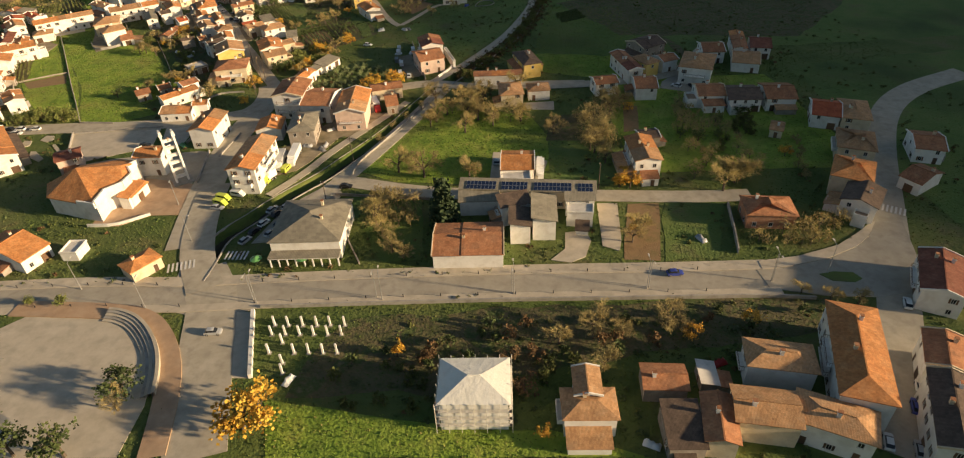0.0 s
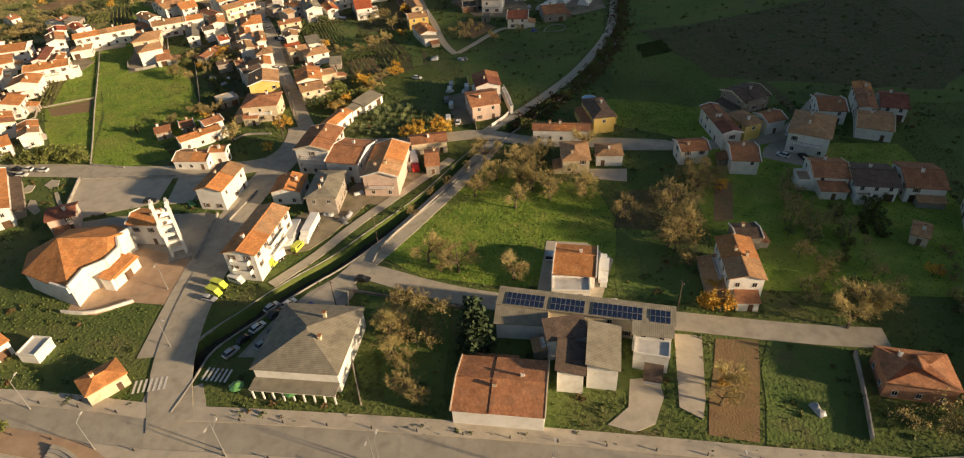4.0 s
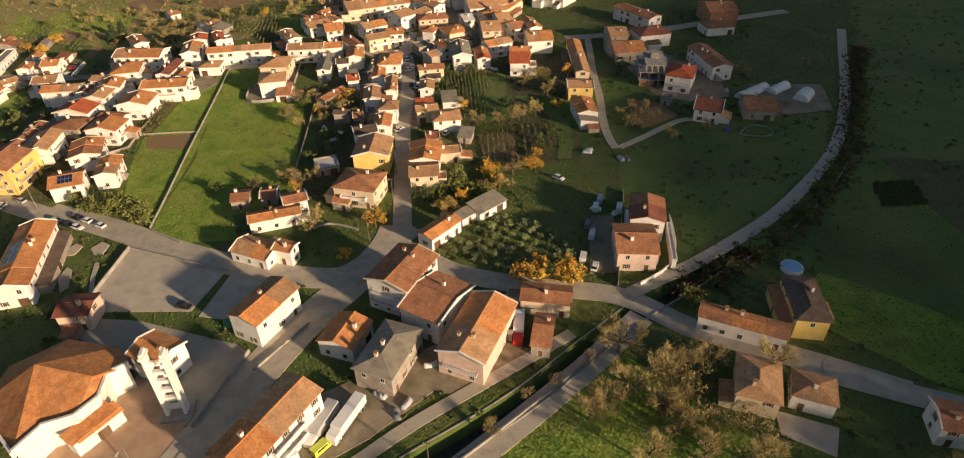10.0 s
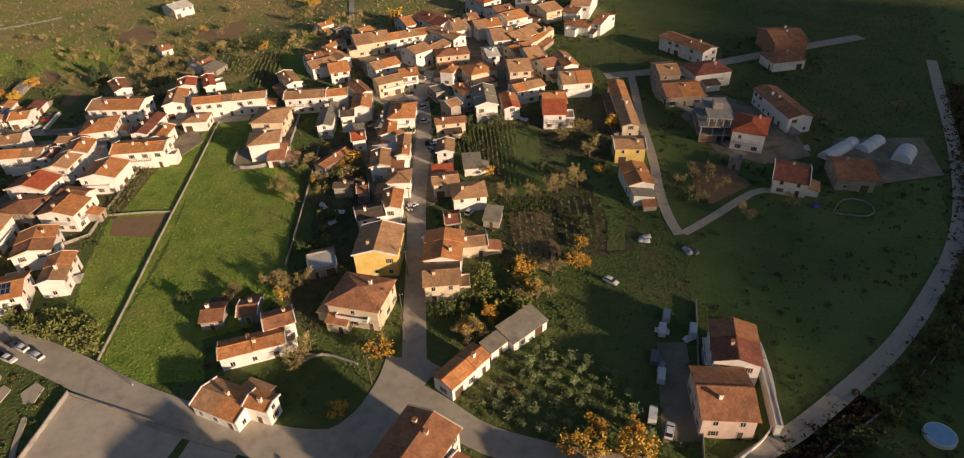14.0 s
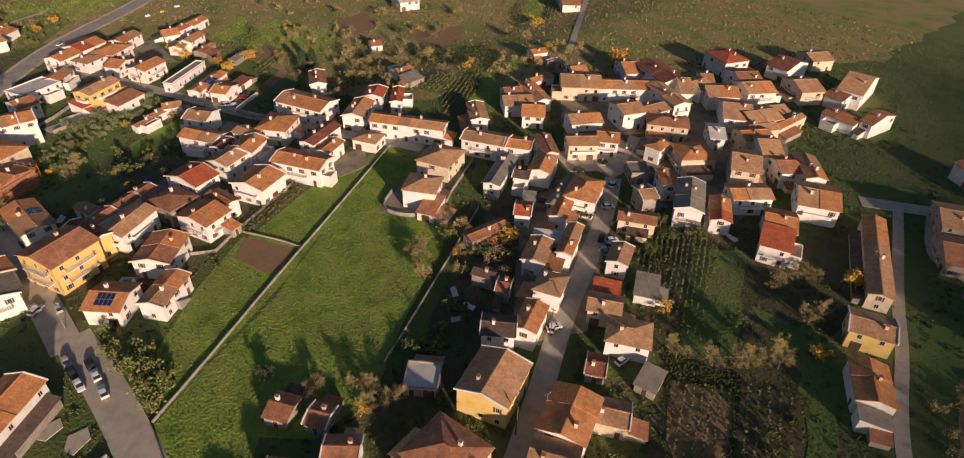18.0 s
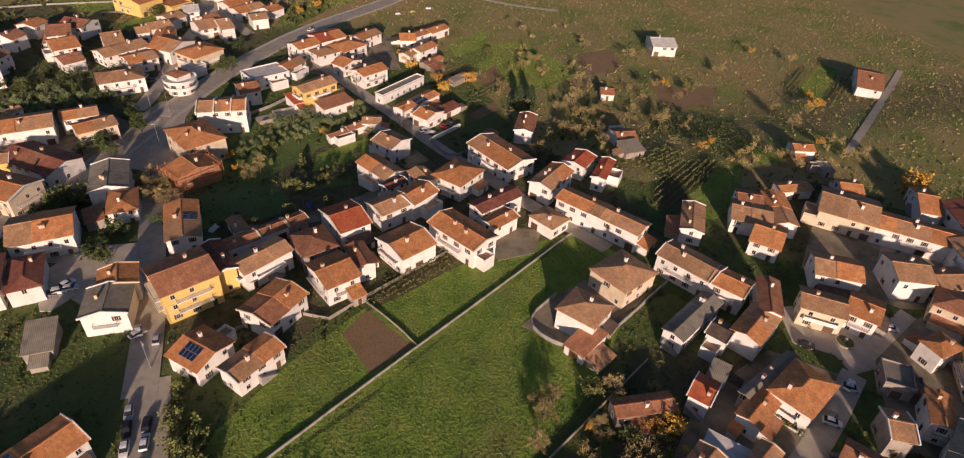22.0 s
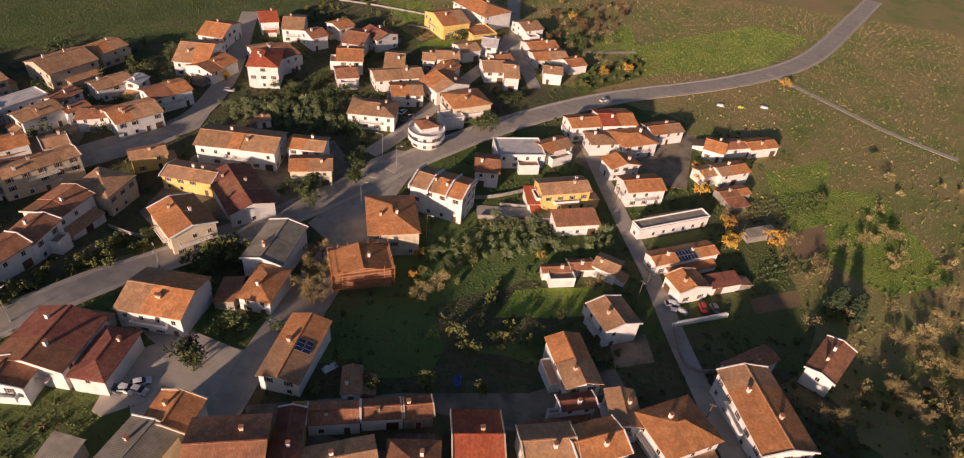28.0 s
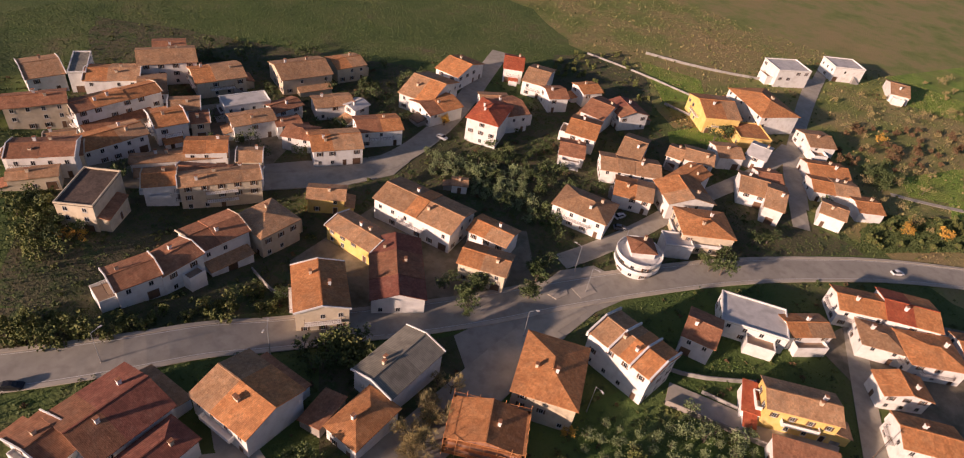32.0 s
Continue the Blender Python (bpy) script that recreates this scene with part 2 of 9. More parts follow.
WALL = {
    "w": ("white plastered", material("white_plaster", [(0.68, 0.66, 0.61), (0.77, 0.75, 0.70), (0.83, 0.81, 0.77)], 0.35, 0.9, 0.01, 8, vary=0.08, stain=((0.58, 0.54, 0.47), 0.5, 0.55))),
    "c": ("cream plastered", material("cream_plaster", [(0.55, 0.45, 0.30), (0.64, 0.54, 0.38), (0.70, 0.61, 0.46)], 0.35, 0.9, 0.01, 8, vary=0.08, stain=((0.42, 0.34, 0.24), 0.45, 0.5))),
    "y": ("yellow plastered", material("yellow_plaster", [(0.62, 0.42, 0.10), (0.72, 0.52, 0.15), (0.76, 0.58, 0.24)], 0.35, 0.9, 0.01, 8, vary=0.06)),
    "p": ("pink plastered", material("pink_plaster", [(0.58, 0.42, 0.34), (0.66, 0.50, 0.41), (0.72, 0.58, 0.48)], 0.35, 0.9, 0.01, 8, stain=((0.44, 0.33, 0.27), 0.4, 0.5))),
    "s": ("grey rendered", material("grey_render", [(0.24, 0.21, 0.175), (0.33, 0.29, 0.245), (0.40, 0.36, 0.31)], 0.4, 0.95, 0.03, 4, vary=0.12, stain=((0.19, 0.16, 0.12), 0.5, 0.6))),
    "k": ("bare brick", material("bare_brick", [(0.30, 0.145, 0.085), (0.38, 0.195, 0.115), (0.42, 0.25, 0.165)], 0.8, 0.95, 0.03, 5)),
}


# ---- building helpers ----
def mesh(name, verts, faces, mats, index=None, smooth=False):
    me = bpy.data.meshes.new(name)
    me.from_pydata([tuple(v) for v in verts], [], faces)
    for m in (mats if isinstance(mats, (list, tuple)) else [mats]):
        me.materials.append(m)
    if index is not None:
        me.polygons.foreach_set("material_index", index)
    if smooth:
        me.polygons.foreach_set("use_smooth", [True] * len(me.polygons))
    me.update()
    return me


def part(name, me, parent, m=None, label=""):
    """One mesh object under a thing, or under a part of it; its pose is given in the thing's own space."""
    ob = new(name, me)
    ob.parent = parent
    if parent.parent is not None:
        m = parent.matrix_basis.inverted() @ (m or Matrix())
    if m is not None:
        ob.matrix_local = m
    if label:
        tagged(ob, label)
    return ob


class Build:
    """Gathers boxes, tubes and plates for one mesh with several materials."""

    def __init__(self):
        self.v, self.f, self.i = [], [], []

    def add(self, verts, faces, k=0):
        n = len(self.v)
        self.v += [tuple(p) for p in verts]
        self.f += [tuple(n + j for j in q) for q in faces]
        self.i += [k] * len(faces)
        return self

    def box(self, x0, y0, z0, x1, y1, z1, k=0, m=None):
        p = [(x, y, z) for z in (z0, z1) for y in (y0, y1) for x in (x0, x1)]
        if m is not None:
            p = [m @ Vector(q) for q in p]
        return self.add(p, [(0, 2, 3, 1), (4, 5, 7, 6), (0, 1, 5, 4), (2, 6, 7, 3), (0, 4, 6, 2), (1, 3, 7, 5)], k)

    def tube(self, a, b, r0, r1, sides=6, k=0):
        a, b = Vector(a), Vector(b)
        q = (b - a).to_track_quat("Z", "Y")
        ring = lambda c, r: [c + q @ Vector((r * math.cos(6.2832 * i / sides), r * math.sin(6.2832 * i / sides), 0)) for i in range(sides)]
        side = [(i, (i + 1) % sides, sides + (i + 1) % sides, sides + i) for i in range(sides)]
        return self.add(ring(a, r0) + ring(b, r1), side + [tuple(range(sides))[::-1], tuple(range(sides, 2 * sides))], k)

    def mesh(self, name, mats, smooth=False):
        return mesh(name, self.v, self.f, mats, self.i, smooth)


def land(x):
    """Height of the ground: level, with a gentle fall to the west."""
    s = min(1.0, max(0.0, (-x - 225) / 55))
    return -5 * s * s * (3 - 2 * s)


def inside(x, y, poly):
    hit = False
    for (x0, y0), (x1, y1) in zip(poly, poly[1:] + poly[:1]):
        if (y0 > y) != (y1 > y) and x < (x1 - x0) * (y - y0) / (y1 - y0) + x0:
            hit = not hit
    return hit


def along(points, step):
    """The polyline rounded off and cut into even steps."""
    p = [Vector(q) for q in points]
    for _ in range(2):
        q = [p[0]]
        for a, b in zip(p, p[1:]):
            q += [a.lerp(b, 0.25), a.lerp(b, 0.75)]
        p = q + [p[-1]]
    out, left = [p[0]], step
    for a, b in zip(p, p[1:]):
        d = (b - a).length
        while d >= left:
            a = a.lerp(b, left / d)
            out.append(a)
            d, left = (b - a).length, step
        left -= d
    return out + [p[-1]]


def ribbon(name, points, lo, hi, z, mat, thick=0.0, step=4.0):
    """A strip from lo to hi metres beside a line, at height z over the ground, with thickness downward."""
    p = along(points, step)
    v, f = [], []
    for i, a in enumerate(p):
        d = (p[min(i + 1, len(p) - 1)] - p[max(i - 1, 0)]).normalized()
        n = Vector((-d.y, d.x))
        for k in (lo, hi):
            q = a + n * k
            v += [(q.x, q.y, land(q.x) + z), (q.x, q.y, land(q.x) + z - thick - 0.02)]
    for i in range(len(p) - 1):
        a = 4 * i
        f += [(a, a + 4, a + 6, a + 2)]
        f += [(a, a + 1, a + 5, a + 4), (a + 2, a + 6, a + 7, a + 3)]
    return new(name, mesh(name, v, f, mat))


# ---- ground, water, roads ----
CANAL = [(-76, 120), (-74, 129), (-73, 136), (-73, 146), (-66, 153), (-61, 161), (-55, 168), (-47, 176), (-43, 183), (-35, 194), (-27, 206), (-19, 223), (-13, 234), (-9, 242), (-3, 250), (7, 266), (19, 281), (33, 311), (44, 347), (51, 389), (57, 452)]
canal_line = along(CANAL, 2.0)


def ground_sheet():
    cut = np.array([(p.x, p.y) for p in canal_line])
    far = [-3000, -1800, -1000, -700, -560]
    xs = np.array(far + list(np.arange(-500, -90, 5.0)) + list(np.arange(-90, 66, 1.0)) + list(np.arange(66, 160, 6.0)) + [200, 300, 500, 900, 1600, 3000])
    ys = np.array([-3000, -1500, -700, -300, -100] + list(np.arange(0, 115, 6.0)) + list(np.arange(115, 460, 1.0)) + list(np.arange(460, 520, 3.0)) + [560, 650, 800, 1100, 1800, 3000])
    X, Y = np.meshgrid(xs, ys)
    Z = np.array([land(x) for x in xs])[None, :] + 0 * Y
    near = (X > -95) & (X < 80) & (Y > 100) & (Y < 470)
    gap = np.min(np.hypot(X[near][:, None] - cut[None, :, 0], Y[near][:, None] - cut[None, :, 1]), axis=1)
    Z[near] -= 5.0 * (gap < 3.0)
    n, m = len(xs), len(ys)
    v = np.stack([X.ravel(), Y.ravel(), Z.ravel()], 1)
    f = [(j * n + i, j * n + i + 1, (j + 1) * n + i + 1, (j + 1) * n + i) for j in range(m - 1) for i in range(n - 1)]
    me = bpy.data.meshes.new("ground")
    me.from_pydata(v.tolist(), [], f)
    me.materials.append(M["ground"])
    me.polygons.foreach_set("use_smooth", [True] * len(f))
    tagged(new("ground", me), "rough green and brown grassland of the valley floor", "ground", kind="structure")


ground_sheet()


def canal():
    """A dug channel with grassy banks and a muddy bed."""
    rnd = random.Random(41)
    line = along(CANAL, 1.0)
    shape = [(-4.5, 0.03), (-2.9, 0.03), (-2.2, -1.0), (-1.5, -2.4), (0, -2.6), (1.5, -2.4), (2.2, -1.0), (2.9, 0.03), (4.5, 0.03)]
    v, f, k, n = [], [], [], len(shape)
    for i, p in enumerate(line):
        d = (line[min(i + 2, len(line) - 1)] - line[max(i - 2, 0)]).normalized()
        for j, (g, z) in enumerate(shape):
            rough = rnd.uniform(-0.12, 0.12) if z < 0 else 0.0
            q = p + Vector((-d.y, d.x)) * (g + rough)
            v.append((q.x, q.y, z + rough))
    for i in range(len(line) - 1):
        for j in range(n - 1):
            f.append((i * n + j, (i + 1) * n + j, (i + 1) * n + j + 1, i * n + j + 1))
            k.append(1 if 2 < j < 5 else 0)
    me = mesh("canal", v, f, [M["garden"], M["mud"]], k, smooth=True)
    tagged(new("canal", me), "narrow dug canal with overgrown banks and a dark muddy bed", "canal", kind="structure")


canal()


def hill():
    """A long uneven hill beside the valley, far to the east, behind which the sun stands low. Out of view, added to
    shade the eastern fields.
    """
    rnd = random.Random(8)
    # ridge bent so that its cast shade ends along a chosen line
    ridge = along([(1010, -900), (960, -400), (933, -260), (933, -160), (928, -60), (918, -20), (898, 2), (868, 20), (836, 45), (786, 85), (761, 140), (754, 220), (749, 300), (745, 380)], 20)
    v, f, n = [], [], 17
    for i, p in enumerate(ridge):
        d = (ridge[min(i + 1, len(ridge) - 1)] - ridge[max(i - 1, 0)]).normalized()
        side = Vector((-d.y, d.x))
        fade = min(1.0, i / 12, (len(ridge) - 1 - i) / 4 + 0.4)
        for j in range(n):
            u = (j - 8) / 8
            q = p + side * (430 * u)
            z = 197 * fade * (1 - u * u) ** 1.6
            v.append((q.x, q.y, z - 4 + (rnd.uniform(-5, 5) if 0 < j < n - 1 else 0)))
    for i in range(len(ridge) - 1):
        f += [(i * n + j, i * n + j + 1, (i + 1) * n + j + 1, (i + 1) * n + j) for j in range(n - 1)]
    tagged(new("hill", mesh("hill", v, f, M["garden"], smooth=True)), "long unseen hill added to shade the eastern fields", "hill", kind="structure")


hill()
FIELDS = {"meadow": "bright green grass meadow between the village houses", "farmland": "olive-green farmland with brown patches", "earth": "bare brown tilled earth plot", "vineyard": "brown soil of a small vineyard plot", "garden": "dark overgrown garden ground with shrubs", "pasture": "dark green pasture beside a canal", "scrub": "dark soil between gardens and houses, shade put into its colour"}
field_count = 0
PLOTS = []


def field(kind, pts):
    """A level plot lying on the ground sheet."""
    global field_count
    field_count += 1
    PLOTS.append((kind, pts))
    bm = bmesh.new()
    rnd = random.Random(field_count)
    edge = []
    for a, b in zip(pts, pts[1:] + pts[:1]):
        a, b = Vector(a), Vector(b)
        wide = kind == "farmland"
        k = max(1, int((b - a).length / (9 if wide else 7)))
        j = 3.0 if wide else 1.2 if kind in ("scrub", "pasture") else 0.5
        edge += [a.lerp(b, i / k) + Vector((rnd.uniform(-j, j), rnd.uniform(-j, j))) for i in range(k)]
    bm.faces.new([bm.verts.new((p.x, p.y, 0)) for p in edge])
    bmesh.ops.triangulate(bm, faces=bm.faces[:])
    for x in range(-285, -220, 5):
        bmesh.ops.bisect_plane(bm, geom=bm.verts[:] + bm.edges[:] + bm.faces[:], plane_co=(x, 0, 0), plane_no=(1, 0, 0))
    for v in bm.verts:
        v.co.z = land(v.co.x) + 0.015 + 0.0016 * field_count
    me = bpy.data.meshes.new("field")
    bmesh.ops.recalc_face_normals(bm, faces=bm.faces[:])
    if sum(f.normal.z for f in bm.faces) < 0:
        bmesh.ops.reverse_faces(bm, faces=bm.faces[:])
    bm.to_mesh(me)
    bm.free()
    me.materials.append(M[kind])
    return tagged(new("field", me), FIELDS[kind], "field", kind="structure")


ROADS = []


def road(kind, width, pts):
    z = 0.13 + 0.006 * len(ROADS)
    w = width / 2
    ROADS.append((kind, width, along(pts, 3.0)))
    label = {"track": "pale gravel farm track through grass", "street": "worn grey asphalt village street"}.get(kind, "wide grey asphalt main road")
    tagged(ribbon("road", pts, -w, w, z, M[{"track": "gravel", "street": "street"}.get(kind, "asphalt")], 0.1), label, "road", kind="structure")
    if kind in ("boulevard", "highway"):
        pw = 2.5 if kind == "boulevard" else 1.0
        for lo, hi in ((w, w + (3.6 if kind == "boulevard" else pw)), (-w - pw, -w)):
            tagged(ribbon("pavement", pts, lo, hi, z + 0.13, M["paving"], 0.2), "pale paved sidewalk with a raised kerb", "pavement", kind="structure")
        for side in (-w + 0.4, w - 0.4) if kind == "highway" else ():
            tagged(ribbon("road_marking", pts, side - 0.06, side + 0.06, z + 0.008, M["marking"]), "thin white edge line painted on asphalt", "road marking", kind="structure")


def on_road(x, y, gap=0.5):
    return any((p.x - x) ** 2 + (p.y - y) ** 2 < (w / 2 + gap) ** 2 for _, w, line in ROADS for p in line)

field('farmland', [(-205, 420), (-225, 372), (-262, 340), (-285, 352), (-330, 345), (-350, 330), (-395, 320), (-430, 200), (-480, 100), (-520, -100), (-1500, -400), (-1500, 1300), (-60, 1300), (-110, 560), (-150, 500)])
# scrub plots darken the ground in colour for alley and tree shade
field('scrub', [(-241, 219), (-268, 293), (-270, 349), (-195, 362), (-206, 339), (-200, 313), (-197, 279), (-194, 263), (-181, 252), (-189, 223)])
field('scrub', [(-113, 355), (-89, 386), (-71, 402), (-40, 308), (-68, 283), (-89, 316)])
field('scrub', [(-139, 303), (-122, 316), (-106, 290), (-100, 263), (-105, 251), (-120, 259), (-123, 275)])
field('scrub', [(-428, 145), (-402, 277), (-363, 249), (-325, 228), (-292, 211), (-267, 184)])
field('pasture', [(-307, 248), (-306, 291), (-279, 295), (-251, 281), (-248, 245), (-264, 238)])
field('scrub', [(-309, 0), (-394, 125), (-378, 163), (-383, 208), (-332, 209), (-276, 190), (-240, 164), (-219, 140)])
field('pasture', [(-263, 221), (-279, 225), (-289, 244), (-263, 253), (-238, 241), (-232, 229)])
field('scrub', [(-258, 195), (-290, 212), (-278, 222), (-253, 220), (-242, 213)])
field('scrub', [(-161, 329), (-150, 361), (-121, 353), (-97, 317), (-113, 290)])
field('scrub', [(-208, 393), (-208, 428), (-194, 446), (-168, 415), (-175, 390), (-194, 386)])
field('meadow', [(-146, 227), (-163, 265), (-205, 336), (-185, 350), (-149, 309), (-131, 278), (-121, 264), (-120, 248), (-128, 241), (-119, 231), (-135, 224)])
field('meadow', [(-147, 228), (-165, 267), (-205, 336), (-203, 312), (-194, 276), (-180, 254), (-166, 236)])
field('earth', [(-184, 264.5), (-191, 271.7), (-176, 279.6), (-170.6, 268.3)])
field('vineyard', [(-190.3, 272.3), (-193.2, 281.6), (-200.7, 298.9), (-207.9, 297.7), (-200.7, 281.1), (-194.6, 271.7)])
field('meadow', [(-38, 178), (-32, 193), (-12, 225), (22, 209), (31, 172), (2, 165), (-25, 169)])
field('pasture', [(-28, 312), (-11, 347), (39, 372), (38, 339), (20, 297), (-1, 266), (-3, 271), (-5, 290), (-23, 291)])
field('meadow', [(48, 337), (83, 327), (77, 235), (52, 239), (26, 251)])
field('scrub', [(61, 323), (73, 325), (88, 246), (84, 249)])
field('scrub', [(97, 326), (99, 326), (103, 266), (101, 266)])
field('vineyard', [(-115, 362), (-96, 371), (-79, 326), (-102, 339)])
field('garden', [(-83, 318), (-68, 325), (-59, 303), (-70, 298)])
field('vineyard', [(-219, 372), (-232, 392), (-228, 406), (-205, 376), (-210, 368)])
field('meadow', [(-204, 375), (-225, 403), (-226, 415), (-203, 394), (-198, 381)])
field('farmland', [(-319, 335), (-378, 374), (-430, 384), (-395, 345), (-348, 328)])
# darker soil colour stands in for shade on the strip below the boulevard
field('scrub', [(-34, 110), (15, 109), (50, 107), (79, 104), (73, 95), (32, 93), (-14, 86), (-43, 89)])
field('meadow', [(-48, 88), (-14, 79), (9, 75), (26, 68), (-45, 74)])
field('scrub', [(15, 109), (50, 107), (79, 104), (73, 95), (32, 93), (13, 97)])
field('scrub', [(-261, 250), (-280, 274), (-286, 293), (-271, 291), (-255, 273), (-246, 258)])
field('meadow', [(-462, 295), (-530, 363), (-526, 393), (-468, 361), (-431, 301)])
field('meadow', [(-215, 384), (-218, 396), (-205, 397), (-202, 386), (-203, 379)])
field('meadow', [(-246, 426), (-222, 430), (-223, 419)])
field('meadow', [(-361, 350), (-365, 388), (-321, 399), (-307, 375), (-326, 353)])
field('earth', [(-301, 425), (-291, 455), (-276, 440), (-276, 418)])
field('pasture', [(27, 203), (73, 213), (56, 161), (22, 161)])
field('earth', [(-38, 355), (-32, 369), (-19, 350), (-28, 334)])
field('earth', [(42, 149), (51, 148), (44, 123), (35, 124)])
field('pasture', [(53, 149), (69, 147), (59, 121), (45, 123)])
field('pasture', [(-39, 163), (-16, 160), (-15, 130), (-27, 129)])
field('earth', [(-327, 350), (-339, 364), (-324, 362), (-316, 352)])
field('earth', [(-293, 335), (-302, 349), (-295, 349), (-288, 336)])
field('earth', [(-342, 409), (-345, 430), (-319, 423), (-318, 400)])
field('meadow', [(-365, 349), (-385, 375), (-365, 371), (-351, 349)])
field('meadow', [(-280, 492), (-303, 528), (-296, 533), (-266, 490)])
field('pasture', [(8, 276), (60, 262), (330, 258), (330, 560), (62, 560), (55, 400), (42, 340), (24, 300)])
field('pasture', [(-58, 330), (-5, 320), (15, 345), (-2, 372), (-30, 385), (-58, 372)])
field('meadow', [(48, 165), (120, 160), (118, 232), (52, 238)])
field('pasture', [(125, 130), (330, 120), (330, 250), (130, 240)])
field('scrub', [(53, 340), (80, 347), (150, 380), (260, 380), (150, 270), (78, 285), (74, 286)])
field('scrub', [(-219.6, 142.5), (-236.9, 154.6), (-257.7, 178.8), (-256, 181.1), (-215, 153.8)])
field('scrub', [(-443, 133), (-476, 150), (-458, 173), (-433, 188), (-400, 192), (-387, 187), (-395, 165)])
field('meadow', [(-576, 252), (-638, 282), (-551, 291), (-546, 274), (-544, 260)])
field('meadow', [(-465, 277), (-498, 296), (-465, 300), (-454, 283)])
field('meadow', [(-422, 201), (-440, 209), (-434, 222), (-414, 205)])
field('meadow', [(-474, 161), (-481, 189), (-462, 200), (-445, 188), (-460, 174)])
field('garden', [(-415, 274), (-432, 278), (-453, 301), (-431, 303), (-402, 277)])
field('meadow', [(-275.9, 272.1), (-286.2, 295.3), (-274.4, 295.1), (-268.7, 282.6), (-264.3, 268.8)])
field('pasture', [(-258.6, 234.1), (-267.8, 252.4), (-249.2, 258.8), (-240.3, 259.2), (-234.3, 245.7)])
field('earth', [(-78.4, 312.4), (-66.8, 319.7), (-57.1, 296.1), (-62.2, 290.4), (-71.4, 298.2)])
field('vineyard', [(-66.8, 322.4), (-55.1, 329.6), (-50.0, 314.0), (-54.6, 302.0), (-58.6, 303.2)])
field('pasture', [(-100.4, 360.3), (-87.4, 370.0), (-71.3, 328.8), (-81.4, 321.3)])
field('pasture', [(-78.1, 349.5), (-53.2, 351.3), (-42.0, 307.3), (-46.1, 304.2), (-56.5, 334.0)])
field('earth', [(-32.5, 360.4), (-21.2, 360.2), (-12.4, 351.0), (-23.1, 336.1), (-28.1, 339.4)])
field('garden', [(49, 322), (61, 328), (63, 314), (50, 308)])
field('scrub', [(84, 330), (87, 326), (97, 251), (93, 250)])
field('scrub', [(28, 207), (48, 209), (43, 188), (25, 190)])
field('earth', [(57, 212), (61, 211), (57, 192), (52, 192)])
road('boulevard', 6.8, [(-146, 127), (-121, 126), (-98, 125), (-75, 122), (-57, 121.6), (-29, 120.3), (-0.6, 118.5), (27.2, 116.3), (41, 115), (54.5, 114), (69, 113)])
road('street', 9, [(70, 64), (82, 83), (94, 104), (103, 122), (113, 141), (128, 170), (144, 195), (163, 211), (192, 222)])
road('street', 12, [(-58, 75), (-62, 94), (-65, 109), (-67, 121), (-73, 132)])
road('street', 10, [(-81, 142), (-83, 161), (-84, 180), (-84, 198), (-82, 216), (-79, 228), (-78, 244), (-80, 252)])
road('street', 5.5, [(-78, 251), (-85, 265), (-93, 282), (-100, 296), (-108, 312), (-116, 332), (-127, 357), (-137, 375)])
road('track', 6.0, [(-59, 142), (-54, 152), (-48, 162), (-42, 172), (-35, 184), (-26, 201), (-17, 219), (-9, 238)])
road('street', 6, [(-45, 173), (-36, 170), (-24, 165), (-11, 161), (12, 157), (35, 154), (61, 150), (78, 149)])
road('street', 8, [(-183, 224), (-157, 224), (-129, 221), (-104, 222), (-89, 224), (-81, 228), (-78, 244), (-76, 253)])
road('street', 6.5, [(-79, 244), (-68, 242), (-58, 238), (-40, 239), (-26, 242), (-16, 244), (-8, 242), (1, 238), (16, 237), (32, 236), (47, 234)])
road('track', 4, [(-13, 245), (-7, 253), (0, 261), (10, 276), (20, 292), (29, 312), (38, 335), (44, 362), (48, 402), (50, 443), (52, 476)])
road('track', 3, [(-30, 318), (-34, 325), (-39, 339), (-44, 359), (-51, 379), (-59, 408), (-64, 425)])
road('track', 2.5, [(-29, 319), (-22, 330), (-16, 341), (-10, 350), (-2, 349)])
road('track', 3, [(-56, 432), (-50, 404), (-41, 402), (-32, 394), (-23, 376), (-16, 369)])
road('street', 6, [(-74, 421), (-60, 429), (-41, 440), (-25, 454), (-4, 473), (27, 499)])
road('street', 5.5, [(-195, 342), (-206, 337), (-219, 330), (-233, 325), (-255, 319), (-277, 313), (-297, 307), (-315, 300), (-346, 289), (-367, 282)])
road('street', 7, [(-179, 222), (-197, 223), (-216, 223), (-241, 222), (-274, 221), (-297, 222), (-316, 225)])
road('highway', 8.8, [(-141, 126.9), (-150, 130.5), (-165, 139), (-183, 142), (-202, 150), (-213, 158), (-225, 166), (-234, 171), (-245, 176), (-255, 183), (-268, 190), (-281, 199), (-296, 209), (-314, 219), (-333, 231), (-354, 245), (-375, 262), (-405, 291), (-437, 337), (-466, 368), (-490, 387), (-517, 402), (-561, 423), (-625, 454)])
road('street', 6, [(-326, 213), (-337, 217), (-356, 222), (-385, 227), (-410, 234), (-430, 238), (-452, 239)])
road('street', 6, [(-411, 255), (-439, 245), (-477, 235), (-533, 226)])
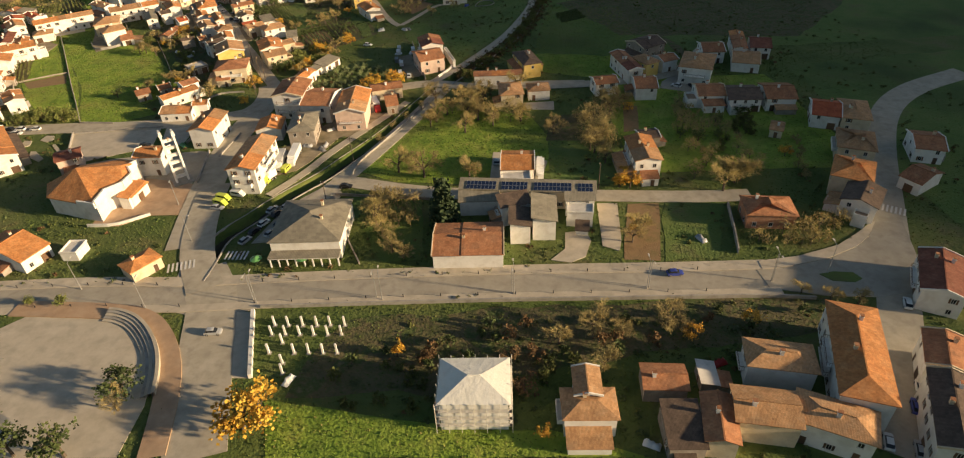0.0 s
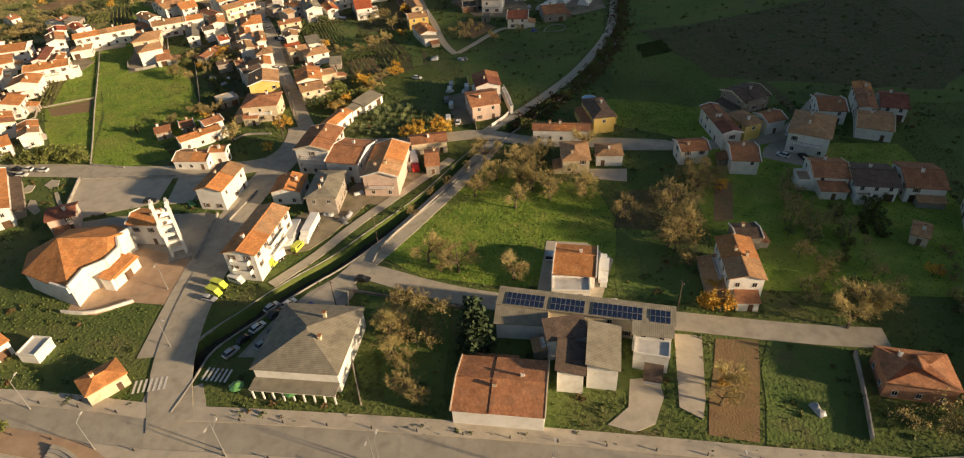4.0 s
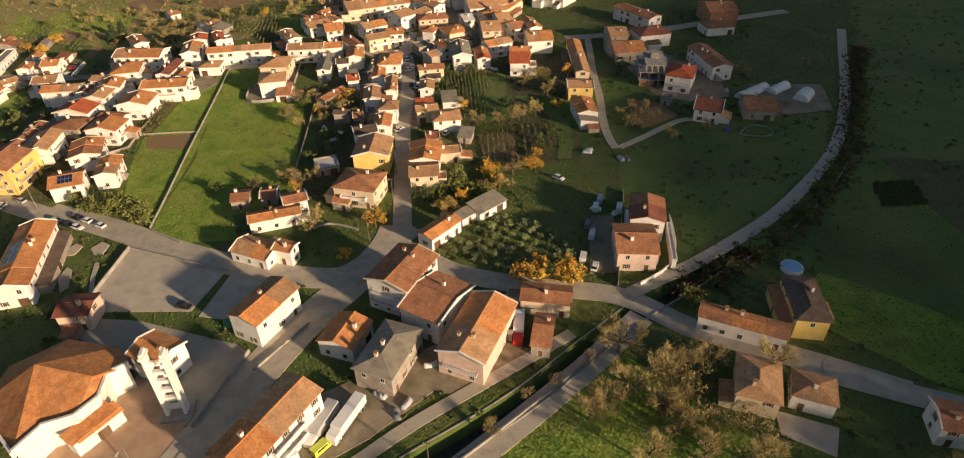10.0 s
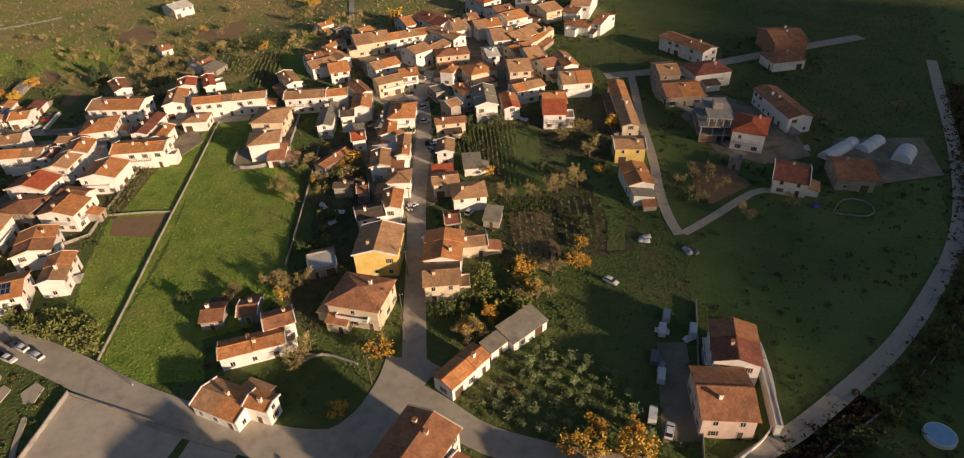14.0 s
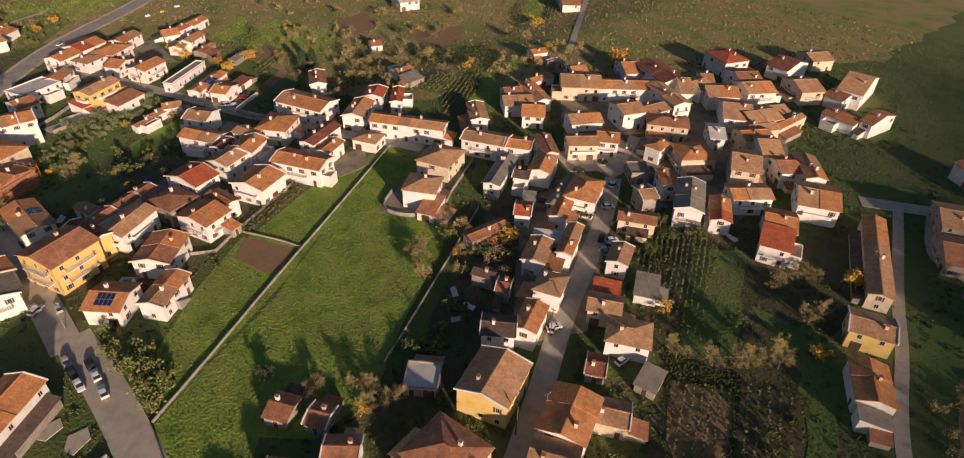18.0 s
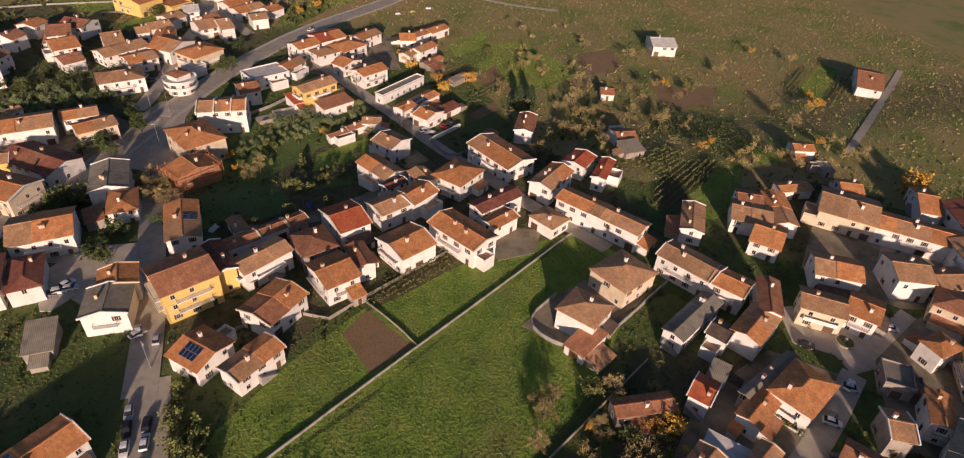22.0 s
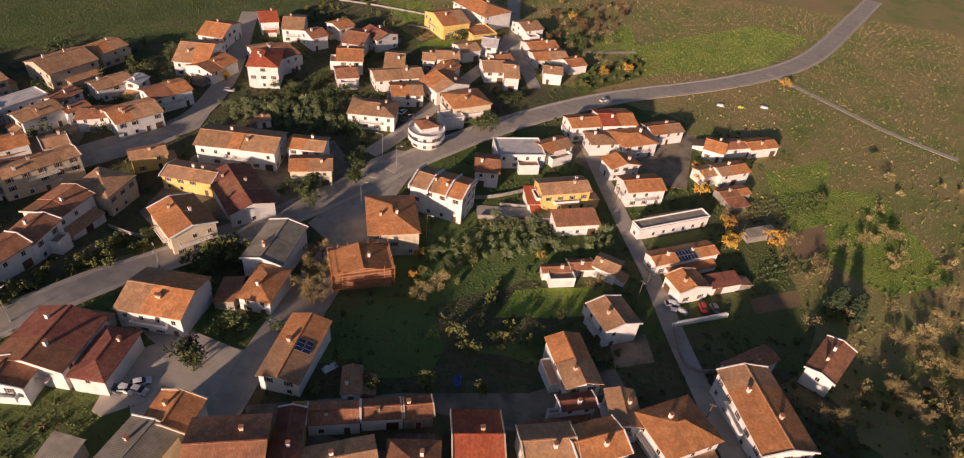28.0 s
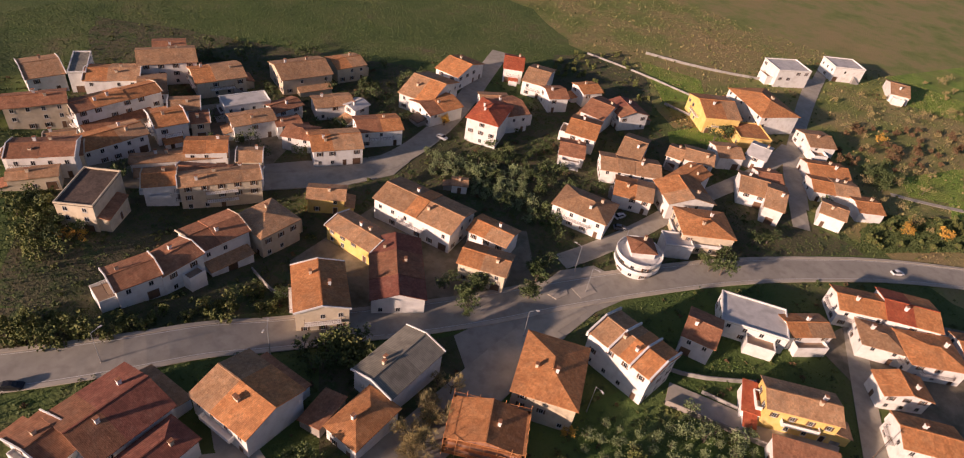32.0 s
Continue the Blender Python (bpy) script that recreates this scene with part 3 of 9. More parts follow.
road('street', 8, [(-290, 133), (-300, 140), (-309, 145), (-321, 148), (-338, 148), (-366, 141), (-402, 126), (-425, 117)])
road('street', 8, [(-231, 226), (-250, 226), (-271, 225), (-288, 225), (-304, 225)])
road('street', 5.5, [(-399, 259), (-414, 253), (-435, 244), (-454, 240), (-490, 234), (-519, 230), (-555, 226)])
road('track', 2, [(-449, 277), (-453, 287), (-460, 300)])
road('track', 3, [(-462, 363), (-439, 387), (-418, 407), (-405, 429)])
road('track', 3, [(-220, 458), (-239, 489), (-266, 532), (-287, 565)])
road('street', 5, [(-169, 432), (-162, 411), (-181, 440)])
road('street', 9, [(-70, 124), (-76, 137), (-79, 149), (-81, 165), (-81, 175)])
road('track', 3, [(-63, 166), (-54, 178), (-48, 190), (-40, 202), (-31, 215), (-23, 227)])
road('street', 6, [(30, 234), (50, 233), (68, 234), (80, 237), (89, 242), (98, 254), (109, 269)])


# ---- houses ----
def window_mesh(w, h, shutters):
    b = Build()
    b.box(-w / 2 - 0.1, -0.03, -0.1, w / 2 + 0.1, 0.05, 0, 0)
    b.box(-w / 2 - 0.1, -0.03, h, w / 2 + 0.1, 0.05, h + 0.09, 0)
    b.box(-w / 2 - 0.1, -0.03, 0, -w / 2, 0.05, h, 0)
    b.box(w / 2, -0.03, 0, w / 2 + 0.1, 0.05, h, 0)
    b.box(-w / 2 - 0.16, -0.03, -0.16, w / 2 + 0.16, 0.14, -0.1, 0)
    b.box(-w / 2, -0.03, 0, w / 2, 0.012, h, 1)
    b.box(-0.03, -0.03, 0, 0.03, 0.03, h, 0)
    if shutters:
        for s in (-1, 1):
            x = s * (w / 2 + 0.1 + w / 4)
            b.box(x - w / 4, 0.02, -0.05, x + w / 4, 0.07, h + 0.05, 2)
            for k in range(5):
                b.box(x - w / 4 + 0.05, 0.07, 0.1 + k * h / 5, x + w / 4 - 0.05, 0.085, 0.02 + (k + 0.7) * h / 5, 2)
    return b.mesh("window", [M["frame"], M["glass"], M["shutter"]])


def door_mesh(w, h):
    b = Build()
    b.box(-w / 2 - 0.1, -0.03, 0, -w / 2, 0.06, h + 0.1, 0)
    b.box(w / 2, -0.03, 0, w / 2 + 0.1, 0.06, h + 0.1, 0)
    b.box(-w / 2, -0.03, h, w / 2, 0.06, h + 0.1, 0)
    b.box(-w / 2, -0.03, 0, w / 2, 0.02, h, 1)
    for s in (-1, 1):
        for k in (0.15, 0.55):
            b.box(s * w / 4 - w / 6, 0.02, h * k, s * w / 4 + w / 6, 0.035, h * (k + 0.32), 1)
    return b.mesh("door", [M["frame"], M["shutter"]])


WINDOWS = [window_mesh(0.8, 1.25, True), window_mesh(0.9, 1.15, False), window_mesh(1.0, 2.1, True), window_mesh(0.7, 0.8, False)]
DOORS = [door_mesh(1.1, 2.15), door_mesh(2.4, 2.4)]


def chimney_mesh(k):
    b = Build()
    b.box(-0.35, -0.3, -0.9, 0.35, 0.3, 0.75 + 0.2 * k, 0)
    b.box(-0.43, -0.38, 0.75 + 0.2 * k, 0.43, 0.38, 0.85 + 0.2 * k, 0)
    for s in (-1, 1):
        b.box(s * 0.3 - 0.07, -0.3, 0.85 + 0.2 * k, s * 0.3 + 0.07, 0.3, 1.1 + 0.2 * k, 0)
    b.box(-0.46, -0.4, 1.1 + 0.2 * k, 0.46, 0.4, 1.18 + 0.2 * k, 1)
    return b.mesh("chimney", [WALL["w" if k else "c"][1], ROOF["b"][1]])


CHIMNEYS = [chimney_mesh(0), chimney_mesh(1)]


def balcony_mesh(w, solid):
    b = Build()
    b.box(-w / 2, 0, -0.18, w / 2, 1.25, 0, 0)
    if solid:
        b.box(-w / 2, 1.1, 0, w / 2, 1.25, 0.95, 0)
        for s in (-1, 1):
            b.box(s * (w / 2 - 0.07) - 0.07, 0, 0, s * (w / 2 - 0.07) + 0.07, 1.1, 0.95, 0)
        return b.mesh("balcony", [WALL["w"][1], M["shutter"]])
    for x in np.linspace(-w / 2 + 0.05, w / 2 - 0.05, max(3, int(w / 0.45))):
        b.box(x - 0.02, 1.17, 0, x + 0.02, 1.21, 0.95, 1)
    for s in (-1, 1):
        for y in (0.3, 0.7):
            b.box(s * (w / 2 - 0.05) - 0.02, y, 0, s * (w / 2 - 0.05) + 0.02, y + 0.04, 0.95, 1)
        b.box(s * (w / 2 - 0.05) - 0.03, 0, 0.95, s * (w / 2 - 0.05) + 0.03, 1.22, 1.0, 1)
    b.box(-w / 2, 1.16, 0.95, w / 2, 1.22, 1.0, 1)
    return b.mesh("balcony", [WALL["w"][1], M["shutter"]])


BALCONIES = {(w, k): balcony_mesh(w, k) for w in (3, 5, 8) for k in (False, True)}


def roof_mesh(w, d, kind, over, pitch, mats, ends=None):
    """The roof over a w by d plan, eaves at height 0, ridge along x: gable, hip, shed or flat with parapet."""
    a, c, t = w / 2 + over, d / 2 + over, 0.2
    left, right = ends or (over, over)
    b = Build()
    if kind == "f":
        b.box(-w / 2 - 0.1, -d / 2 - 0.1, -0.1, w / 2 + 0.1, d / 2 + 0.1, 0.12, 0)
        return b.mesh("roof", mats), 0.2
    if kind == "s":
        rise = 0.16 * 2 * c
        v = [(-a, -c, 0), (a, -c, 0), (a, c, rise), (-a, c, rise)]
        v += [(x, y, z - t) for x, y, z in v]
        b.add(v, [(0, 1, 2, 3), (7, 6, 5, 4), (0, 4, 5, 1), (1, 5, 6, 2), (2, 6, 7, 3), (3, 7, 4, 0)])
        return b.mesh("roof", mats), rise
    rise = pitch * c
    e = a - (c if kind == "h" else 0)
    v = [(-a, -c, 0), (a, -c, 0), (a, c, 0), (-a, c, 0), (-e, 0, rise), (e, 0, rise)]
    if ends:
        v = [((-w / 2 - left) if x < 0 else (w / 2 + right), y, z) for x, y, z in v]
    v += [(x, y, z - t) for x, y, z in v]
    f = [(0, 1, 5, 4), (2, 3, 4, 5), (7, 6, 10, 11), (9, 8, 11, 10), (0, 6, 7, 1), (2, 8, 9, 3)]
    if kind == "h":
        f += [(1, 2, 5), (3, 0, 4), (8, 7, 11), (6, 9, 10), (1, 7, 8, 2), (3, 9, 6, 0)]
    else:
        f += [(1, 7, 11, 5), (5, 11, 8, 2), (3, 9, 10, 4), (4, 10, 6, 0)]
    b.add(v, f)
    return b.mesh("roof", mats), rise


def verge_mesh(c, pitch, mat):
    """Pale mortared edge of a gable roof: one bent band over both slopes."""
    top = [(-c - 0.02, 0.24), (0, pitch * c + 0.24), (c + 0.02, 0.24)]
    v = [(x, y, z) for x in (-0.22, 0.03) for y, z in top + [(y, z - 0.45) for y, z in top[::-1]]]
    f = [(0, 1, 4, 5), (1, 2, 3, 4), (11, 10, 7, 6), (10, 9, 8, 7)] + [(i, 6 + i, 6 + (i + 1) % 6, (i + 1) % 6) for i in range(6)]
    return mesh("verge", v, f, mat)


def doors_far(x, y):
    return x < -300 or y > 380


def parapet_mesh(w, d, mat):
    """A low wall that runs round a flat roof as one ring."""
    v = []
    for g in (-0.12, 0.15):
        for z in (0.12, 0.55):
            v += [(sx * (w / 2 - g), sy * (d / 2 - g), z) for sx, sy in ((-1, -1), (1, -1), (1, 1), (-1, 1))]
    f = []
    for i in range(4):
        j = (i + 1) % 4
        f += [(i, j, 4 + j, 4 + i), (4 + i, 4 + j, 12 + j, 12 + i), (8 + j, 8 + i, 12 + i, 12 + j)]
    return mesh("parapet", v, f, mat)


house_count = 0
HOUSES = []
PLANS = []
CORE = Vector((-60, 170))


def house(x, y, rot, w, d, h, roof, rc, wc, chimneys=1, balcony=0, bare=False, panels=0, dense=False, fins=False, name="house", label=""):
    """A house of plan w by d with its eaves at height h; the ridge runs along w."""
    global house_count
    house_count += 1
    rnd = random.Random(house_count * 7 + 3)
    HOUSES.append((x, y, 0.5 * math.hypot(w, d)))
    root = new(name)
    PLANS.append((x, y, rot, w, d, h, rc, wc, root))
    root.matrix_world = pose(x, y, land(x), 0, 0, rot)
    floors = max(1, round(h / 3.1))
    tops = {"g": "gable roof", "h": "hipped roof", "f": "flat roof", "s": "lean-to roof"}
    size = {1: "single-storey", 2: "two-storey", 3: "three-storey"}.get(floors, "four-storey")
    tagged(root, label or "%s %s house under a %s %s" % (size, WALL[wc][0], ROOF[rc][0], tops[roof]), "house", "village houses")
    over = 0.0 if roof == "f" else 0.35 if floors == 1 else 0.5
    pitch = rnd.uniform(0.24, 0.31)
    mats = [ROOF[rc][1], WALL[wc][1]]
    rm, rise = roof_mesh(w, d, roof, over, pitch, mats)
    base = -1.0
    a, c = w / 2, d / 2
    v = [(-a, -c, base), (a, -c, base), (a, c, base), (-a, c, base)]
    if roof == "g":
        up = h - 0.22 + pitch * over
        v += [(-a, -c, up), (a, -c, up), (a, c, up), (-a, c, up), (-a, 0, up + pitch * c), (a, 0, up + pitch * c)]
        f = [(0, 1, 5, 4), (1, 2, 6, 9, 5), (2, 3, 7, 6), (3, 0, 4, 8, 7), (4, 5, 9, 8), (6, 7, 8, 9)]
    elif roof == "s":
        k = rise / (2 * (c + over))
        lo, hi = h - 0.21 + k * over, h - 0.21 + k * (over + 2 * c)
        v += [(-a, -c, lo), (a, -c, lo), (a, c, hi), (-a, c, hi)]
        f = [(0, 1, 5, 4), (1, 2, 6, 5), (2, 3, 7, 6), (3, 0, 4, 7), (4, 5, 6, 7)]
    else:
        v += [(-a, -c, h - 0.1), (a, -c, h - 0.1), (a, c, h - 0.1), (-a, c, h - 0.1)]
        f = [(0, 1, 5, 4), (1, 2, 6, 5), (2, 3, 7, 6), (3, 0, 4, 7), (4, 5, 6, 7)]
    part("wall", mesh("wall", v, f, WALL[wc][1]), root)
    bays = 1 if roof != "g" or w < 11 else 3 if w > 18 else 2
    if bays == 1:
        roofs = [(w, part("roof", rm, root, pose(0, 0, h)))]
    else:
        # long roofs are laid in stretches of different age
        cuts = [-w / 2] + [w * (i / bays - 0.5) + rnd.uniform(-0.12, 0.12) * w for i in range(1, bays)] + [w / 2]
        lift = rnd.choice((0.0, 0.14))
        roofs = []
        for i in range(bays):
            tone = rc if i == 0 or rnd.random() < 0.5 else {"o": "t", "t": "o", "b": "o", "m": "b", "r": "o"}.get(rc, rc)
            bm_, _ = roof_mesh(cuts[i + 1] - cuts[i], d, "g", over, pitch, [ROOF[tone][1], WALL[wc][1]], (over if i == 0 else 0.0, over if i == bays - 1 else 0.0))
            roofs.append((cuts[i + 1], part("roof", bm_, root, pose((cuts[i] + cuts[i + 1]) / 2, 0, h + (lift if i % 2 else 0.0)))))
    if roof == "g" and not doors_far(x, y) and rnd.random() < 0.6:
        edge = verge_mesh(d / 2 + over, pitch, WALL["w" if rnd.random() < 0.7 else "c"][1])
        for end in (0, 180):
            part("verge", edge, roofs[0 if end else -1][1], pose(0, 0, h, 0, 0, end) @ pose(w / 2 + over, 0, 0))
    if roof == "f":
        part("parapet", parapet_mesh(w, d, WALL[wc][1]), roofs[0][1], pose(0, 0, h))
    elif roof in "gh":
        e = w / 2 + over - (d / 2 + over if roof == "h" else 0)
        part("ridge_cap", Build().box(-e, -0.15, -0.05, e, 0.15, 0.1).mesh("ridge_cap", [ROOF[rc][1]]), roofs[len(roofs) // 2][1], pose(0, 0, h + rise))
    # openings only on sides turned towards CORE, a point near the camera path
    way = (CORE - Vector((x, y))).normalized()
    doors = 0
    if not balcony and h > 5.4 and wc in "wcyp" and not bare and w > 7 and rnd.random() < 0.4:
        balcony = 1
    for k, (length, off) in enumerate(((w, c), (d, a), (w, c), (d, a))):
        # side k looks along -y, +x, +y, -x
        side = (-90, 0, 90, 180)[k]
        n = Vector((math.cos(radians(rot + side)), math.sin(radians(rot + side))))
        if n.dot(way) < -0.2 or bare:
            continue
        cols = max(1, int(length / 3.6))
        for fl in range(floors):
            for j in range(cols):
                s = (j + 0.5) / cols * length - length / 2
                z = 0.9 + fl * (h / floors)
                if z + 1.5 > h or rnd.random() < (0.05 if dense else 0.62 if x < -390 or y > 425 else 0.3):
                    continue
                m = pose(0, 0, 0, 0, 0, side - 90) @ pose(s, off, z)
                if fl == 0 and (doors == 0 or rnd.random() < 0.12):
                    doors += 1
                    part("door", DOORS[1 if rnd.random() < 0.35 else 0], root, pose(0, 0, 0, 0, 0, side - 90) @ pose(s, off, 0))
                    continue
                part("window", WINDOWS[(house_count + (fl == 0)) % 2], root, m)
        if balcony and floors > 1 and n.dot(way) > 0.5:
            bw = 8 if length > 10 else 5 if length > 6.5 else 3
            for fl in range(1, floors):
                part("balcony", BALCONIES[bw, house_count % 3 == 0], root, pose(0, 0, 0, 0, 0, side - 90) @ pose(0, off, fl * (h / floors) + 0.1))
    if roof in "gh":
        for _ in range(chimneys + (w > 14)):
            px, py = rnd.uniform(-0.3, 0.3) * w, rnd.choice((-1, 1)) * rnd.uniform(0.15, 0.5) * c
            part("chimney", CHIMNEYS[rnd.randrange(2)], next(o for end, o in roofs if px <= end), pose(px, py, h + pitch * (c + over - abs(py))))
    if fins:
        for px in (-a - 0.1, -a * 0.3, a * 0.4, a + 0.1):
            v = [(px + s, q, z) for s in (-0.22, 0.22) for q, z in ((-c - 0.9, h - 0.9), (-c - 0.9, h + 0.5), (0, h + 0.6 + pitch * (c + over)), (c + 0.9, h + 0.5), (c + 0.9, h - 0.9), (0, h - 0.3))]
            f = [(0, 1, 2, 3, 4, 5), (11, 10, 9, 8, 7, 6)] + [(i, 6 + i, 6 + (i + 1) % 6, (i + 1) % 6) for i in range(6)]
            part("gable_fin", mesh("gable_fin", v, f, WALL["w"][1]), root)
    if panels:
        slope = -math.atan(pitch)
        nx = max(2, int(abs(panels)))
        sy = -1 if panels > 0 else 1
        for i in range(nx):
            for j in range(2):
                px = (i - nx / 2 + 0.5) * 1.05
                py = sy * (c * 0.28 + j * 1.7)
                zz = pitch * (c + over - abs(py)) + 0.12
                part("solar_panel", SOLAR, next(o for end, o in roofs if px <= end), pose(px, py, h + zz, sy * -math.degrees(slope) * -1, 0, 0))
    return root


def solar_mesh():
    """One framed panel: a slab whose top is a metal rim round a sunk glass face."""
    b = Build()
    ring = lambda w, d, z: [(-w, -d, z), (w, -d, z), (w, d, z), (-w, d, z)]
    v = ring(0.5, 0.82, 0) + ring(0.5, 0.82, 0.05) + ring(0.46, 0.78, 0.05) + ring(0.46, 0.78, 0.042)
    f = [(3, 2, 1, 0)]
    for k in (0, 4, 8):
        f += [(k + i, k + (i + 1) % 4, k + 4 + (i + 1) % 4, k + 4 + i) for i in range(4)]
    b.add(v, f, 0)
    b.f.append((12, 13, 14, 15))
    b.i.append(1)
    return b.mesh("solar_panel", [M["metal"], M["solar"]])


SOLAR = solar_mesh()

house(-88.4, 133.5, 49, 8.1, 5.9, 3.5, 'h', 'o', 'c')
house(-125.4, 143.2, 64, 8.3, 17.1, 4.0, 'g', 'o', 'w')
house(-45.4, 143.0, 86, 18.8, 18.0, 6.0, 'h', 's', 'w', balcony=1)
house(-3.8, 131.7, -5, 17.6, 13.4, 4.5, 'g', 'b', 'w')
house(16.9, 140.2, 83, 11.4, 6.0, 6.5, 's', 's', 'w', chimneys=0)
house(10.2, 137.6, 84, 8.0, 5.2, 6.0, 's', 'd', 'w', chimneys=0)
house(9.3, 145.1, 10, 8.1, 4.8, 6.5, 's', 'd', 'w', chimneys=0)
house(0.0, 150.4, -4, 10.7, 4.4, 5.0, 's', 's', 'w', chimneys=0)
house(27.8, 146.2, -8, 7.7, 3.5, 5.6, 's', 's', 'w', chimneys=0)
house(27.0, 141.6, -12, 7.0, 4.3, 4.5, 'f', 'w', 'w', chimneys=0)
house(13.9, 152.4, -10, 37.9, 4.2, 6.0, 's', 's', 'c')
house(16.2, 76.6, -5, 9.6, 6.6, 5.5, 'h', 't', 'w')
house(16.6, 81.0, 84, 6.4, 4.6, 6.6, 'g', 't', 'w', chimneys=0)
house(41.6, 83.8, 82, 5.7, 3.2, 2.8, 's', 'w', 's', chimneys=0)
house(32.4, 82.8, -8, 8.3, 6.2, 4.0, 'g', 'b', 's')
house(55.8, 84.2, -15, 12.6, 7.0, 6.0, 'h', 't', 'w', balcony=1)
house(70.3, 82.6, 68, 25.4, 9.0, 8.0, 'h', 'o', 'w', balcony=1)
house(47.9, 72.6, -14, 10.9, 7.8, 6.0, 'g', 't', 'c')
house(59.3, 69.3, -30, 13.0, 7.2, 6.0, 'h', 't', 'w')
house(39.2, 71.6, 76, 10.2, 5.4, 5.0, 'g', 'b', 'c')
house(32.4, 71.2, -5, 6.4, 9.2, 4.0, 's', 'd', 's')
house(102.2, 104.3, -121, 15.6, 8.3, 6.0, 'g', 'm', 'w')
house(87.1, 81.3, -119, 9.7, 6.9, 7.0, 'g', 'b', 'w')
house(78.7, 67.0, -118, 18.0, 6.4, 8.0, 'g', 'd', 'w')
house(103.0, 137.8, 50, 10.4, 8.6, 5.5, 'g', 'd', 'w')
house(106.5, 149.4, 147, 10.0, 12.0, 6.5, 'h', 'o', 'c')
house(116.8, 166.4, 154, 10.0, 12.5, 6.0, 'h', 't', 'c')
house(77.0, 137.0, 80, 9.0, 12.5, 4.5, 'h', 'b', 'k')
house(51.2, 168.0, 88, 14.8, 7.6, 7.0, 'g', 't', 'w', balcony=1)
house(57.0, 182.4, 3, 6.3, 5.9, 4.0, 'g', 'd', 's')
house(13.2, 171.0, -7, 9.9, 11.2, 4.0, 'g', 'o', 'w')
house(11.6, 163.0, -2, 8.8, 4.9, 3.0, 'f', 'w', 'w')
house(-14.8, 260.4, 17, 10.0, 12.4, 6.0, 'g', 'b', 'p')
house(-13.8, 273.8, 100, 11.0, 9.0, 7.0, 'g', 'm', 'w')
house(-90.9, 206.7, 84, 13.9, 8.1, 7.0, 'g', 'o', 'w')
house(12.9, 239.8, -4, 18.7, 5.0, 4.5, 'g', 'b', 'w')
house(25.7, 250.4, 102, 14.8, 7.0, 6.0, 'h', 'd', 'y')
house(16.2, 222.8, 91, 11.0, 8.1, 5.0, 'h', 't', 'c')
house(26.9, 225.0, -1, 8.0, 7.2, 4.0, 'h', 't', 'w')
house(52.2, 225.4, 6, 8.5, 6.9, 5.0, 'g', 'b', 'w')
house(66.4, 220.8, -6, 7.7, 10.8, 5.0, 'g', 'b', 'w')
house(64.4, 240.2, 98, 19.7, 5.6, 6.0, 'g', 'm', 'w')
house(72.1, 240.5, 114, 9.1, 6.2, 6.0, 'h', 't', 'y')
house(81.2, 243.5, 19, 6.8, 6.8, 5.0, 'g', 'b', 'w')
house(78.2, 261.8, 26, 11.6, 10.9, 5.0, 'g', 'd', 's')
house(90.8, 233.6, 64, 15.9, 11.6, 7.0, 'h', 't', 'w')
house(103.0, 251.9, -8, 8.6, 11.1, 5.0, 'g', 'b', 'w')
house(115.7, 255.7, 74, 20.1, 5.0, 6.0, 'g', 'b', 'w')
house(124.2, 253.7, -17, 7.7, 12.5, 5.0, 'g', 'm', 'w')
house(113.5, 241.4, -21, 10.3, 13.6, 4.0, 'g', 't', 'w')
house(87.2, 210.8, -6, 9.4, 10.3, 5.0, 'g', 'b', 'w')
house(86.7, 204.6, -5, 6.9, 6.1, 3.0, 's', 'b', 'w')
house(97.6, 206.7, -7, 10.9, 11.8, 5.0, 'g', 'd', 'w')
house(110.3, 206.1, -9, 9.7, 13.2, 5.0, 'g', 'b', 'w')
house(119.9, 190.6, -24, 8.5, 12.4, 5.0, 'g', 'r', 'w')
house(128.6, 188.2, 67, 14.8, 8.6, 5.0, 'h', 't', 'c')
house(-161.2, 201.5, 127, 28.3, 8.5, 6.0, 'g', 'o', 'w', panels=-9)
house(-108.5, 226.6, -2, 11.5, 7.3, 3.5, 'g', 't', 'w')
house(-100.3, 228.1, 4, 5.0, 3.8, 5.0, 'g', 'o', 'w')
house(-113.3, 241.2, 40, 14.1, 5.2, 4.0, 'g', 'o', 'w')
house(-111.8, 249.1, 44, 6.4, 5.4, 5.0, 'g', 'b', 'w')
house(-102.7, 280.9, 109, 12.5, 11.0, 7.0, 'g', 't', 'y')
house(-97.0, 262.1, 7, 12.5, 11.1, 6.5, 'h', 'b', 'c')
house(-65.0, 226.3, 84, 14.4, 10.8, 9.0, 'g', 'b', 'w', balcony=1)
house(-53.9, 221.4, -11, 10.5, 14.3, 7.0, 'g', 'b', 'w')
house(-31.1, 233.7, 11, 11.6, 6.3, 4.5, 'g', 'b', 'c')
house(-28.7, 222.7, 9, 4.1, 10.2, 3.5, 'g', 'b', 's')
house(-41.6, 215.6, 88, 19.2, 10.3, 7.0, 'g', 't', 'p', balcony=1)
house(-57.5, 204.0, 90, 14.5, 8.6, 6.0, 'h', 's', 's')
house(-69.9, 206.7, 91, 9.1, 8.5, 4.5, 'g', 'o', 'w')
house(-66.3, 251.0, 70, 11.6, 5.3, 4.0, 'g', 'o', 'w')
